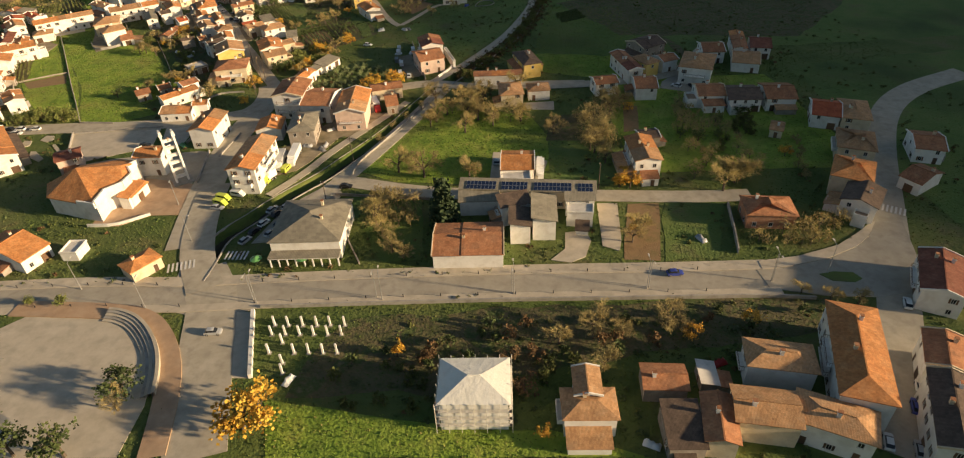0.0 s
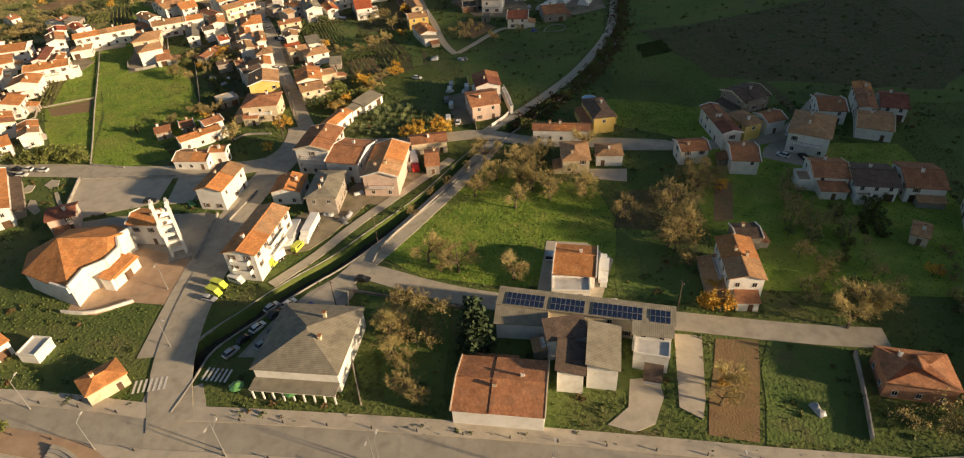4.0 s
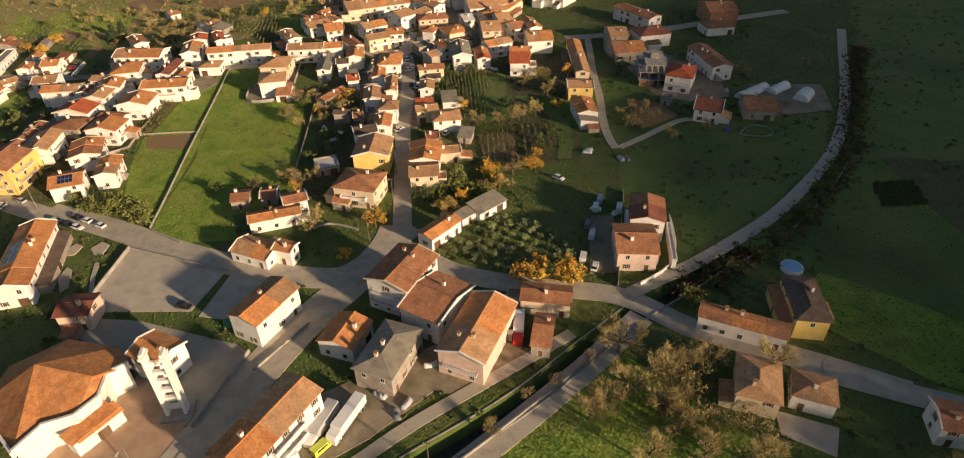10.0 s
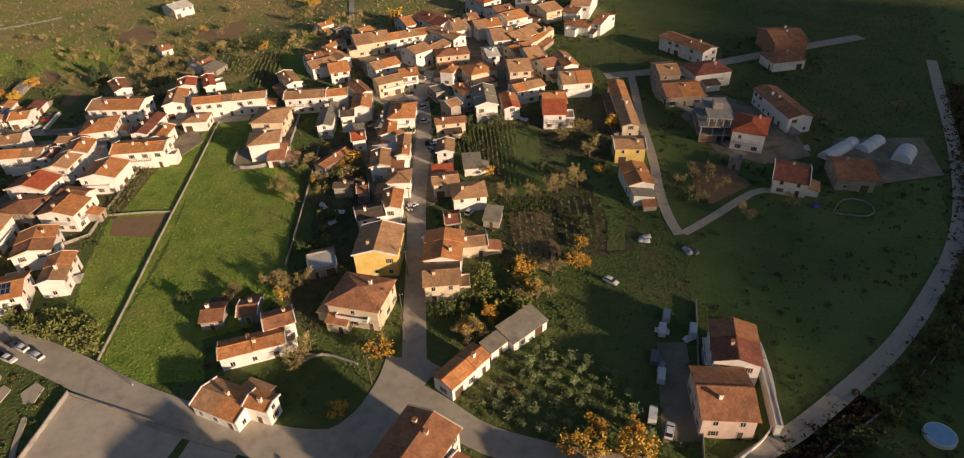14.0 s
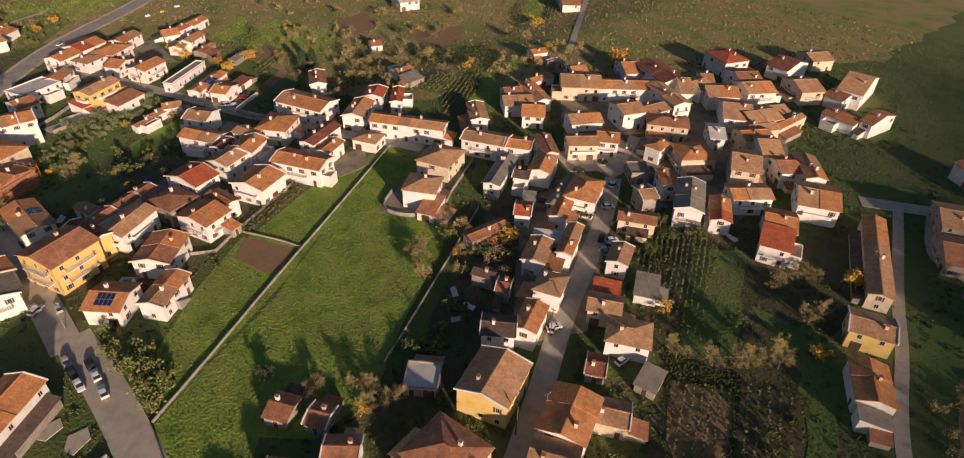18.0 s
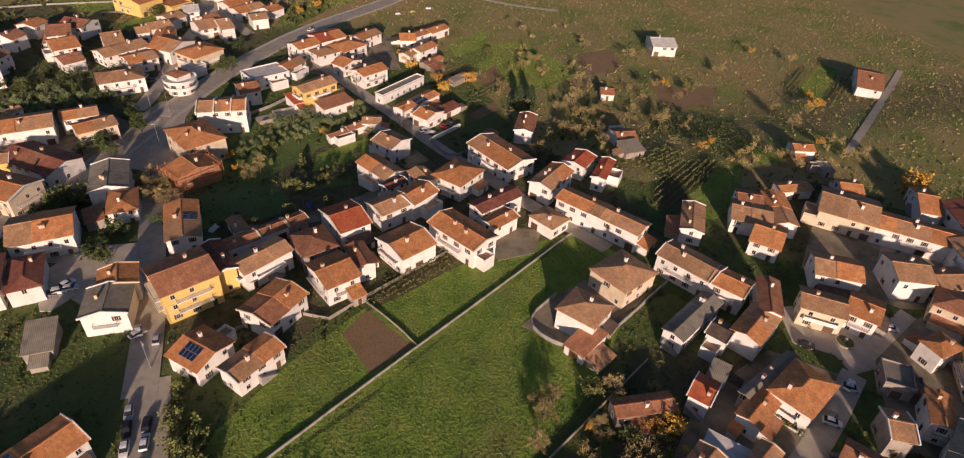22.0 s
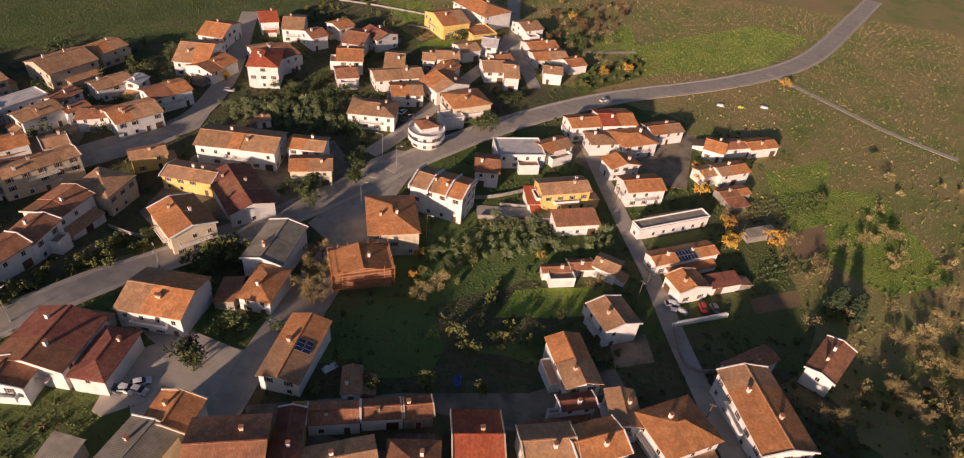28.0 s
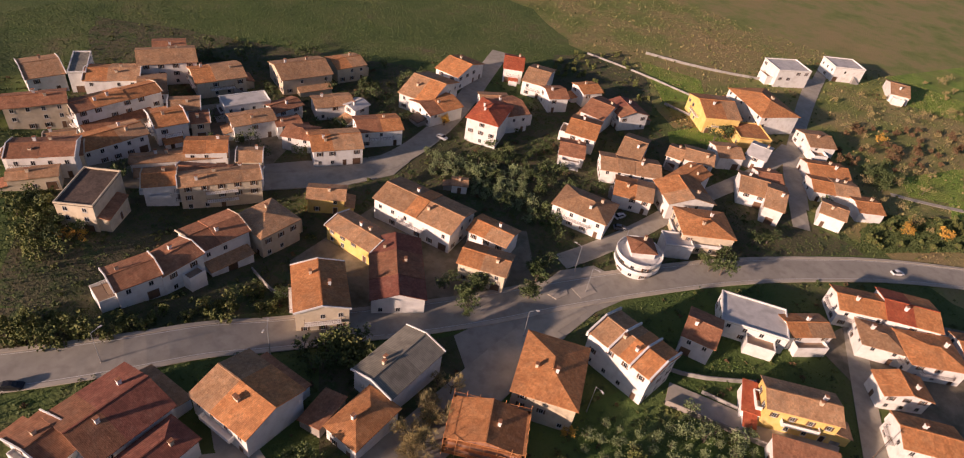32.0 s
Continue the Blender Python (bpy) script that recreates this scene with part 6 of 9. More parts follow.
# ---- church, tower and other special buildings ----
def church():
    root = tagged(new("church"), "white modern church with a broad fan-shaped orange tiled roof", "church")
    root.matrix_world = pose(-116, 170, 0)
    o = Vector((116, -170))
    rim = [Vector(p) + o for p in ((-126.2, 164.6), (-114.8, 159.6), (-109.0, 157.6), (-108.9, 163.6), (-104.9, 167.4), (-104.2, 172.4), (-107.4, 177.6), (-105.4, 181.2), (-112.4, 184.6), (-124.8, 183.0), (-130.2, 173.0))]
    n = len(rim)
    heights = [5.6, 6.0, 6.6, 6.8, 6.8, 6.8, 6.8, 6.6, 6.0, 5.6, 5.4]
    r0, r1 = Vector((-119.5, 172.6)) + o, Vector((-107.4, 175.0)) + o
    v = [(p.x, p.y, h) for p, h in zip(rim, heights)] + [(r0.x, r0.y, 10.4), (r1.x, r1.y, 9.0)]
    f = [(0, 1, n), (1, 2, n), (2, 3, n), (3, 4, n + 1, n), (4, 5, n + 1), (5, 6, n + 1), (6, 7, n + 1), (7, 8, n, n + 1), (8, 9, n), (9, 10, n), (10, 0, n)]
    v += [(x, y, z - 0.3) for x, y, z in v]
    f += [tuple(n + 2 + i for i in q[::-1]) for q in f] + [(i, n + 2 + i, n + 2 + (i + 1) % n, (i + 1) % n) for i in range(n)]
    part("roof", mesh("roof", v, f, ROOF["o"][1]), root)
    mid = sum(rim, Vector((0, 0))) / n
    inner = [mid + (p - mid) * 0.965 for p in rim]
    w = [(p.x, p.y, -0.5) for p in inner] + [(p.x, p.y, h - 0.15) for p, h in zip(inner, heights)]
    part("wall", mesh("wall", w, [(i, (i + 1) % n, n + (i + 1) % n, n + i) for i in range(n)], WALL["w"][1]), root)
    for i in range(1, 7):
        a, b = rim[i], rim[i + 1]
        d = b - a
        ang = math.degrees(math.atan2(d.y, d.x))
        fin = Build().box(0, -0.35, -0.9, d.length, 0.2, 0.9)
        part("fascia", fin.mesh("fascia", [WALL["w"][1]]), root, pose(a.x, a.y, heights[i], 0, 0, ang))
    # glazed entrance under its own low tiled roof
    q = Vector((-104.2, 169.6)) + o
    b = Build().add([(-4.6, -0.2, 4.4), (4.6, -0.2, 4.4), (4.6, 2.8, 3.6), (-4.6, 2.8, 3.6), (-4.6, -0.2, 4.15), (4.6, -0.2, 4.15), (4.6, 2.8, 3.35), (-4.6, 2.8, 3.35)], [(0, 3, 2, 1), (4, 5, 6, 7), (0, 1, 5, 4), (1, 2, 6, 5), (2, 3, 7, 6), (3, 0, 4, 7)])
    part("porch_roof", b.mesh("porch_roof", [ROOF["o"][1]]), root, pose(q.x, q.y, 0, 0, 0, -101))
    part("porch_wall", Build().box(-4.3, -0.4, -0.3, 4.3, 2.4, 3.3).mesh("porch_wall", [WALL["w"][1]]), root, pose(q.x, q.y, 0, 0, 0, -101))
    part("door", DOORS[1], root, pose(q.x, q.y, 0, 0, 0, -101) @ pose(0, 2.4, 0))


church()


def bell_tower(x, y, rot):
    root = tagged(new("bell_tower"), "tall slender white concrete bell tower of two fins", "bell tower")
    root.matrix_world = pose(x, y, 0, 0, 0, rot)
    for s in (-1, 1):
        b = Build().box(-1.1, s * 1.75 - 0.3, -0.5, 1.1, s * 1.75 + 0.3, 18.0 - (s > 0) * 0.6)
        part("fin", b.mesh("fin", [WALL["w"][1]]), root)
        b = Build().box(-1.4, s * 1.75 - 0.5, 16.6 - (s > 0) * 0.7, 1.4, s * 1.75 + 0.5, 17.3 - (s > 0) * 0.7)
        part("cornice", b.mesh("cornice", [WALL["w"][1]]), root)
    for k in range(6):
        z = 1.6 + k * 2.5
        part("cross_beam", Build().box(-0.4, -1.4, z, 0.4, 1.4, z + 0.9).mesh("cross_beam", [WALL["w"][1]]), root)
    part("bell", Build().tube((0.0, 0, 14.6), (0.0, 0, 15.5), 0.55, 0.25, 12).mesh("bell", [M["rust"]]), root)
    part("plinth", Build().box(-2.6, -3.0, -0.3, 2.6, 3.0, 0.5).mesh("plinth", [M["concrete"]]), root)


bell_tower(-92.7, 178.6, -61)


def scaffold(x, y, rot, w, d, h, mat, name="scaffold"):
    """Standing scaffolding round a building: posts, ledgers and plank decks."""
    root = tagged(new(name), "tubular scaffolding with plank decks round a house", "scaffolding")
    root.matrix_world = pose(x, y, land(x), 0, 0, rot)
    a, c = w / 2 + 0.8, d / 2 + 0.8
    corners = [(-a, -c), (a, -c), (a, c), (-a, c)]
    for (x0, y0), (x1, y1) in zip(corners, corners[1:] + corners[:1]):
        n = max(2, int(math.hypot(x1 - x0, y1 - y0) / 2.4))
        for i in range(n):
            px, py = x0 + (x1 - x0) * i / n, y0 + (y1 - y0) * i / n
            part("post", Build().tube((px, py, 0), (px, py, h + 1), 0.06, 0.06, 5).mesh("post", [mat]), root)
        for z in np.arange(2, h + 0.5, 2):
            part("ledger", Build().tube((x0, y0, z + 1), (x1, y1, z + 1), 0.05, 0.05, 5).mesh("ledger", [mat]), root)
            nx, ny = (y0 - y1), (x1 - x0)
            k = 0.6 / math.hypot(nx, ny)
            q = [(x0, y0), (x1, y1), (x1 + nx * k, y1 + ny * k), (x0 + nx * k, y0 + ny * k)]
            v = [(u, t, z) for u, t in q] + [(u, t, z + 0.06) for u, t in q]
            part("deck", mesh("deck", v, [(3, 2, 1, 0), (4, 5, 6, 7), (0, 1, 5, 4), (1, 2, 6, 5), (2, 3, 7, 6), (3, 0, 4, 7)], mat), root)


def unfinished_building(x, y, rot, w, d, storeys):
    """A bare concrete frame: slabs on rows of columns, a stair core and a few brick infill walls."""
    root = tagged(new("unfinished_building"), "unfinished grey concrete frame building with open floors", "building")
    root.matrix_world = pose(x, y, land(x), 0, 0, rot)
    HOUSES.append((x, y, 0.5 * math.hypot(w, d)))
    for k in range(storeys):
        z, inset = 3.1 * (k + 1), 2.2 * (k == storeys - 1)
        part("floor_slab", Build().box(-w / 2 + inset, -d / 2, z - 0.28, w / 2 - inset, d / 2 - inset, z).mesh("floor_slab", [M["concrete"]]), root)
        for i in range(4):
            for j in range(5):
                px, py = (i / 3 - 0.5) * (w - 1.2 - 2 * inset), (j / 4 - 0.5) * (d - 1.2) - inset / 2 * (j > 0)
                part("column", Build().box(px - 0.2, py - 0.2, z - 3.1, px + 0.2, py + 0.2, z - 0.28).mesh("column", [M["concrete"]]), root)
    part("stair_core", Build().box(-1.6, -2.2, 0, 1.6, 2.2, 3.1 * storeys + 2.2).mesh("stair_core", [WALL["s"][1]]), root)
    for k, (x0, y0, x1, y1) in enumerate(((-w / 2 + 0.8, -d / 2 + 0.5, 0, -d / 2 + 0.75), (w / 2 - 0.85, 0, w / 2 - 0.6, d / 2 - 1), (-w / 2 + 0.6, -2, -w / 2 + 0.85, d / 2 - 1))):
        part("infill_wall", Build().box(x0, y0, 0, x1, y1, 2.8).mesh("infill_wall", [WALL["k"][1]]), root)


unfinished_building(-27.6, 384.1, 13, 12.5, 19.0, 3)


def pillar_field():
    rnd = random.Random(4)
    spots = [(-49.8, 109.4), (-46.6, 109.0), (-43.3, 108.7), (-40.0, 108.3), (-36.9, 108.0), (-33.6, 107.7), (-49.9, 106.4), (-46.8, 106.1), (-43.5, 105.8), (-40.3, 105.4), (-37.1, 105.1), (-34.0, 104.8), (-47.0, 103.6), (-49.4, 100.8), (-43.8, 100.2), (-40.6, 99.9), (-37.4, 99.5), (-34.3, 99.2), (-45.8, 97.4), (-45.3, 94.6)]
    made = None
    for x, y in spots:
        m = pose(x, y, 0, rnd.uniform(-1.5, 1.5), rnd.uniform(-1.5, 1.5), rnd.uniform(-6, 6))
        if made is None:
            made = new("pillar")
            part("shaft", Build().box(-0.2, -0.2, -0.4, 0.2, 0.2, 3.0).mesh("shaft", [WALL["w"][1]]), made)
            part("footing", Build().box(-0.5, -0.5, -0.4, 0.5, 0.5, 0.12).mesh("footing", [M["concrete"]]), made)
            tagged(made, "pale concrete pillar of an unfinished building on rough grass", "pillar", "unfinished pillars")
            made.matrix_world = m
        else:
            copy_thing(made, m)


pillar_field()


def curved_steps():
    root = tagged(new("steps"), "curved pale stone steps down to the paved square", "steps", kind="structure")
    arc = along([(-90.7, 118.6), (-87.1, 117.8), (-82.0, 114.8), (-77.2, 109.2), (-73.7, 103.2), (-71.5, 96.8), (-70.5, 91.0)], 1.0)
    for k in range(5):
        v, f = [], []
        for i, a in enumerate(arc):
            d = (arc[min(i + 1, len(arc) - 1)] - arc[max(i - 1, 0)]).normalized()
            n = Vector((d.y, -d.x))
            for g in (k * 0.75, k * 0.75 + 0.75):
                q = a + n * g
                v += [(q.x, q.y, 0.0), (q.x, q.y, 1.35 - 0.24 * k)]
        for i in range(len(arc) - 1):
            j = 4 * i
            f += [(j + 1, j + 3, j + 7, j + 5), (j + 2, j + 6, j + 7, j + 3), (j, j + 1, j + 5, j + 4)]
        part("step", mesh("step", v, f, [M["paving"] if k % 2 == 0 else M["concrete"]]), root)


curved_steps()
tagged(ribbon("pavement", [(-115.1, 122.9), (-104.0, 121.3), (-91.4, 119.5), (-81.6, 116.8), (-74.9, 110.0), (-69.6, 100.1), (-66.9, 89.8), (-65.2, 76.1)], -3.6, 1.6, 0.4, M["terracotta"], 0.5, 2.0), "reddish curved pavement round the square", "pavement", kind="structure")


# ---- walls and fences ----
def wall(pts, height, thick, mat, label, name="garden_wall"):
    p = along(pts, 3.0)
    v, f = [], []
    for i, a in enumerate(p):
        d = (p[min(i + 1, len(p) - 1)] - p[max(i - 1, 0)]).normalized()
        n = Vector((-d.y, d.x)) * thick / 2
        for q, z in ((a - n, -0.5), (a - n, height), (a + n, height), (a + n, -0.5)):
            v.append((q.x, q.y, land(q.x) + z + (0.04 * math.sin(i * 1.7) if z > 0 else 0)))
    for i in range(len(p) - 1):
        j = 4 * i
        f += [(j, j + 4, j + 5, j + 1), (j + 1, j + 5, j + 6, j + 2), (j + 2, j + 6, j + 7, j + 3)]
    f += [(0, 1, 2, 3), tuple(len(v) - k for k in (1, 2, 3, 4))]
    return tagged(new(name, mesh(name, v, f, mat)), label, "wall", "garden walls")


PALE, STONE = M["concrete"], WALL["s"][1]
wall([(-146.5, 227.2), (-155.1, 243.5), (-168.9, 268.5), (-183.3, 295.9), (-198.7, 324.6), (-204.5, 335.3)], 0.75, 0.22, PALE, "long low pale wall across the meadow")
wall([(-126.3, 270.3), (-137.8, 294.6), (-155.4, 330.0)], 0.9, 0.2, STONE, "low grey fence wall along the meadow edge")
wall([(-146.2, 226.7), (-133.0, 224.4)], 0.8, 0.3, PALE, "low pale wall along the road")
wall([(-98.6, 208.4), (-99.6, 204.4)], 0.8, 0.3, STONE, "low grey yard wall")
wall([(-144.7, 217.9), (-112.5, 219.0)], 0.6, 0.3, PALE, "low pale kerb wall round a lot")
wall([(-144.7, 217.9), (-136.3, 193.6)], 1.2, 0.3, PALE, "low pale wall beside a lot")
wall([(-112.7, 156.0), (-104.5, 155.1), (-96.2, 159.9)], 0.9, 0.4, WALL["w"][1], "curved low white wall of the forecourt")
wall([(-87.4, 176.4), (-89.1, 192.6), (-89.5, 197.2)], 1.1, 0.4, PALE, "low pale wall along the street")
wall([(-85.1, 192.8), (-82.1, 209.4)], 0.7, 0.5, PALE, "low pale wall beside a street")
wall([(-54.5, 115.8), (-28.7, 114.2), (0.6, 112.3), (26.0, 110.1), (52.4, 107.9), (65.3, 106.8), (75.0, 105.0)], 1.0, 0.4, PALE, "long pale parapet wall along the boulevard")
wall([(-55.9, 114.5), (-53.9, 104.0), (-51.9, 94.0)], 1.2, 0.8, WALL["w"][1], "broad white wall at the edge of a terrace")
wall([(69.4, 144.4), (67.1, 134.3), (64.1, 123.4)], 1.6, 0.3, PALE, "pale garden wall beside a lawn")
wall([(-42.7, 163.2), (-37.8, 143.9), (-32.3, 129.8)], 1.0, 0.25, STONE, "low grey garden wall")
wall([(-42.8, 163.9), (-28.8, 160.8), (-14.1, 157.9)], 0.9, 0.25, STONE, "low grey wall beside a lane")
wall([(-38.7, 174.6), (-38.0, 181.6), (-29.2, 197.3), (-15.2, 224.6)], 0.8, 0.3, PALE, "low pale wall beside the lane")
wall([(-181.9, 319.4), (-174.6, 305.9), (-160.7, 315.5), (-168.6, 332.6), (-177.6, 350.4)], 1.3, 0.25, PALE, "pale wall round a house yard")
wall([(-193.5, 272.1), (-183.9, 277.2), (-175.5, 280.4)], 0.7, 0.15, STONE, "low grey plot boundary")
wall([(-189.8, 262.5), (-195.1, 272.8), (-207.2, 300.0)], 1.0, 0.2, STONE, "low grey wall below the houses")
wall([(-276.2, 313.7), (-262.9, 314.6), (-259.8, 318.0), (-263.7, 326.3)], 1.4, 0.25, PALE, "pale wall round a building plot")
wall([(-276.4, 314.5), (-284.1, 327.7)], 1.6, 0.4, WALL["w"][1], "white wall round a building plot")
wall([(-275.6, 313.3), (-284.1, 328.1)], 1.4, 0.3, WALL["w"][1], "white garden wall beside a plot")
wall([(-324.6, 269.3), (-312.0, 253.6), (-310.6, 233.9)], 1.2, 0.3, PALE, "pale wall between gardens")
wall([(-246.4, 156.9), (-257.3, 153.7), (-272.8, 156.0)], 1.0, 0.25, STONE, "grey garden wall below a terrace")
wall([(-264.8, 162.2), (-262.9, 176.3), (-278.7, 178.3)], 1.2, 0.25, PALE, "pale wall round a small garden")
wall([(-22.7, 291.3), (-19.0, 265.3), (-16.1, 246.8)], 1.4, 0.2, STONE, "grey wall beside a pink house")
wall([(-7.9, 282.0), (-4.6, 270.5), (-4.0, 259.6), (-11.0, 249.0)], 1.2, 0.25, WALL["w"][1], "white wall round a terrace")
wall([(-102.4, 241.7), (-99.8, 247.0), (-89.7, 246.5)], 0.7, 0.2, PALE, "low pale garden wall")
wall([(-192.1, 240.9), (-196.8, 251.7), (-189.8, 262.5)], 1.0, 0.2, STONE, "grey wall between yards")

wall([(9.2, 342.4), (12.2, 352.4), (20.1, 351.3), (19.9, 343.2), (9.6, 342.2)], 0.5, 0.15, PALE, "low pale timber frame of a small paddock")

wall([(-458.9, 141.6), (-461.3, 167.8), (-460.1, 195.3)], 0.9, 0.3, PALE, "pale terrace wall across a sloping field")
wall([(-442.6, 189.1), (-442.3, 200.3), (-442.1, 212.4)], 1.0, 0.3, PALE, "pale terrace wall below a yellow house")
wall([(-485.0, 158.9), (-494.2, 186.9), (-516.0, 221.5)], 1.2, 0.3, PALE, "long pale wall along a lane")
wall([(-303.5, 255.7), (-309.1, 277.0), (-309.5, 278.3)], 1.6, 0.25, STONE, "grey wall between a lane and an olive grove")
wall([(-312.6, 260.7), (-315.2, 274.0), (-321.3, 289.3)], 1.0, 0.25, PALE, "low pale wall below a yellow house")


for side, top in ((-1, 0.4), (1, 0.18)):
    edge = []
    for a, b in zip(canal_line[4::3], canal_line[5::3]):
        d = (b - a).normalized()
        edge.append((a.x - d.y * side * 3.1, a.y + d.x * side * 3.1))
    wall(edge[:44], top, 0.3, PALE, "weathered concrete edge of the canal", "canal_wall")


def zebra(x, y, rot, n, length=3.6):
    for k in range(n):
        b = Build().box(-length / 2, (k - n / 2) * 1.05, 0, length / 2, (k - n / 2) * 1.05 + 0.5, 0.012)
        ob = new("crossing_stripe", b.mesh("crossing_stripe", [M["marking"]]))
        ob.matrix_world = pose(x, y, land(x) + 0.33, 0, 0, rot)
        tagged(ob, "worn white stripe of a pedestrian crossing", "road marking", kind="structure")


zebra(-79.3, 134.0, 103, 7)
zebra(-65.7, 137.0, 84, 6)
zebra(112.3, 136.9, 54, 6)


# ---- lamps, poles ----
def street_lamp():
    root = new("street_lamp")
    part("post", Build().tube((0, 0, -0.3), (0, 0, 8.6), 0.11, 0.06, 8).mesh("post", [M["metal"]]), root)
    arm = part("arm", Build().tube((0, 0, 8.5), (1.6, 0, 9.0), 0.05, 0.04, 6).mesh("arm", [M["metal"]]), root)
    part("lamp_head", Build().box(1.4, -0.16, 8.93, 2.2, 0.16, 9.08).mesh("lamp_head", [M["frame"]]), arm)
    part("base", Build().tube((0, 0, -0.2), (0, 0, 0.5), 0.2, 0.16, 8).mesh("base", [M["concrete"]]), root)
    return tagged(root, "grey metal street lamp with a single arm", "street lamp", "street lamps")


lamp = street_lamp()
lamp_spots = [(-56.9, 118.8), (-26.9, 116.6), (5.6, 114.3), (38.3, 113.1), (67.5, 112.0)] + [(-25.5, 115.5), (6.1, 114.5), (37.7, 112.7), (-55.8, 117.5), (-101.9, 127.6), (-82.5, 118.4), (67.8, 112.0), (82.0, 113.4)] + [(-89.6, 164.6), (-79.8, 145.2)] + [(-251.4, 187.1), (-321.0, 224.3), (-296.7, 221.5)] + [(-226.7, 168.5), (-251.2, 187.6), (-326.2, 217.7), (-343.2, 222.9)] + [(-186.6, 223.9), (-289.3, 243.8)]
for i, (x, y) in enumerate(lamp_spots):
    m = pose(x, y, land(x), 0, 0, (270 if i < 5 else 90) if i < 13 else i * 50)
    if i == 0:
        lamp.matrix_world = m
    else:
        copy_thing(lamp, m)


def utility_pole():
    root = new("utility_pole")
    part("post", Build().tube((0, 0, -0.3), (0, 0, 9.0), 0.14, 0.09, 7).mesh("post", [M["bark"]]), root)
    bar = Build().box(-0.7, -0.06, 8.4, 0.7, 0.06, 8.54)
    for k in (-0.6, 0, 0.6):
        bar.tube((k, 0, 8.54), (k, 0, 8.72), 0.05, 0.04, 6, 1)
    part("crossbar", bar.mesh("crossbar", [M["bark"], M["frame"]]), root)
    return tagged(root, "weathered wooden utility pole beside a street", "utility pole", "utility poles")


up = utility_pole()
for i, (x, y) in enumerate([(-84.0, 242.7), (-86.5, 262.2), (-91.2, 284.2)] + [(-83.0, 256.1), (-93.1, 277.4), (-105.8, 303.9)] + [(-280.6, 303.8), (-242.8, 317.6)] + [(35.7, 157.4), (-44.2, 157.8), (-39.2, 183.7)] + [(-322.5, 295.8), (-287.1, 306.2)]):
    m = pose(x, y, land(x), 0, 0, i * 37)
    if i == 0:
        up.matrix_world = m
    else:
        copy_thing(up, m)


# ---- vehicles ----
PAINT = {n: material("paint_" + n, [c, tuple(min(1, k * 1.12) for k in c)], 0.5, 0.35, vary=0.05) for n, c in {"white": (0.72, 0.72, 0.70), "silver": (0.42, 0.43, 0.44), "black": (0.02, 0.02, 0.022), "blue": (0.04, 0.06, 0.28), "red": (0.42, 0.03, 0.025), "lime": (0.55, 0.62, 0.08), "green": (0.12, 0.30, 0.10), "grey": (0.16, 0.165, 0.17)}.items()}
TYRE = material("tyre_rubber", [(0.018, 0.018, 0.018), (0.03, 0.03, 0.03)], 3, 0.9)


def loft(sections, k=0):
    """A body skinned over cross sections: x, half width, low z, high z."""
    v, f = [], []
    for x, w, z0, z1 in sections:
        v += [(x, -w, z0), (x, -w * 0.97, z1), (x, w * 0.97, z1), (x, w, z0)]
    for i in range(len(sections) - 1):
        a = 4 * i
        f += [(a, a + 4, a + 5, a + 1), (a + 1, a + 5, a + 6, a + 2), (a + 2, a + 6, a + 7, a + 3), (a + 3, a + 7, a + 4, a)]
    f += [(0, 1, 2, 3), tuple(len(v) - j for j in (1, 2, 3, 4))]
    return Build().add(v, f, k)


WHEEL = Build().tube((0, -0.1, 0), (0, 0.1, 0), 0.31, 0.31, 12).tube((0, -0.115, 0), (0, 0.115, 0), 0.18, 0.18, 8, 1).mesh("wheel", [TYRE, M["metal"]])
CAR_BODY = [(-2.0, 0.70, 0.45, 0.75), (-1.9, 0.82, 0.28, 0.88), (-1.0, 0.85, 0.25, 0.92), (0.6, 0.85, 0.25, 0.92), (1.6, 0.82, 0.28, 0.80), (2.0, 0.70, 0.42, 0.66)]
CAR_CABIN = [(-1.75, 0.70, 0.88, 0.95), (-1.25, 0.68, 0.9, 1.38), (-0.2, 0.66, 0.9, 1.44), (0.35, 0.66, 0.9, 1.36), (1.0, 0.70, 0.9, 0.94)]
CAR_ROOF = [(-1.25, 0.60, 1.37, 1.42), (-0.2, 0.60, 1.43, 1.48), (0.35, 0.60, 1.35, 1.40)]
VAN_BODY = [(-2.5, 0.92, 0.35, 2.0), (-2.4, 0.95, 0.3, 2.1), (1.2, 0.95, 0.3, 2.1), (1.9, 0.93, 0.3, 1.35), (2.5, 0.85, 0.35, 0.95)]
VAN_GLASS = [(1.22, 0.97, 1.3, 2.0), (1.5, 0.965, 1.3, 1.75)]
car_meshes = {}


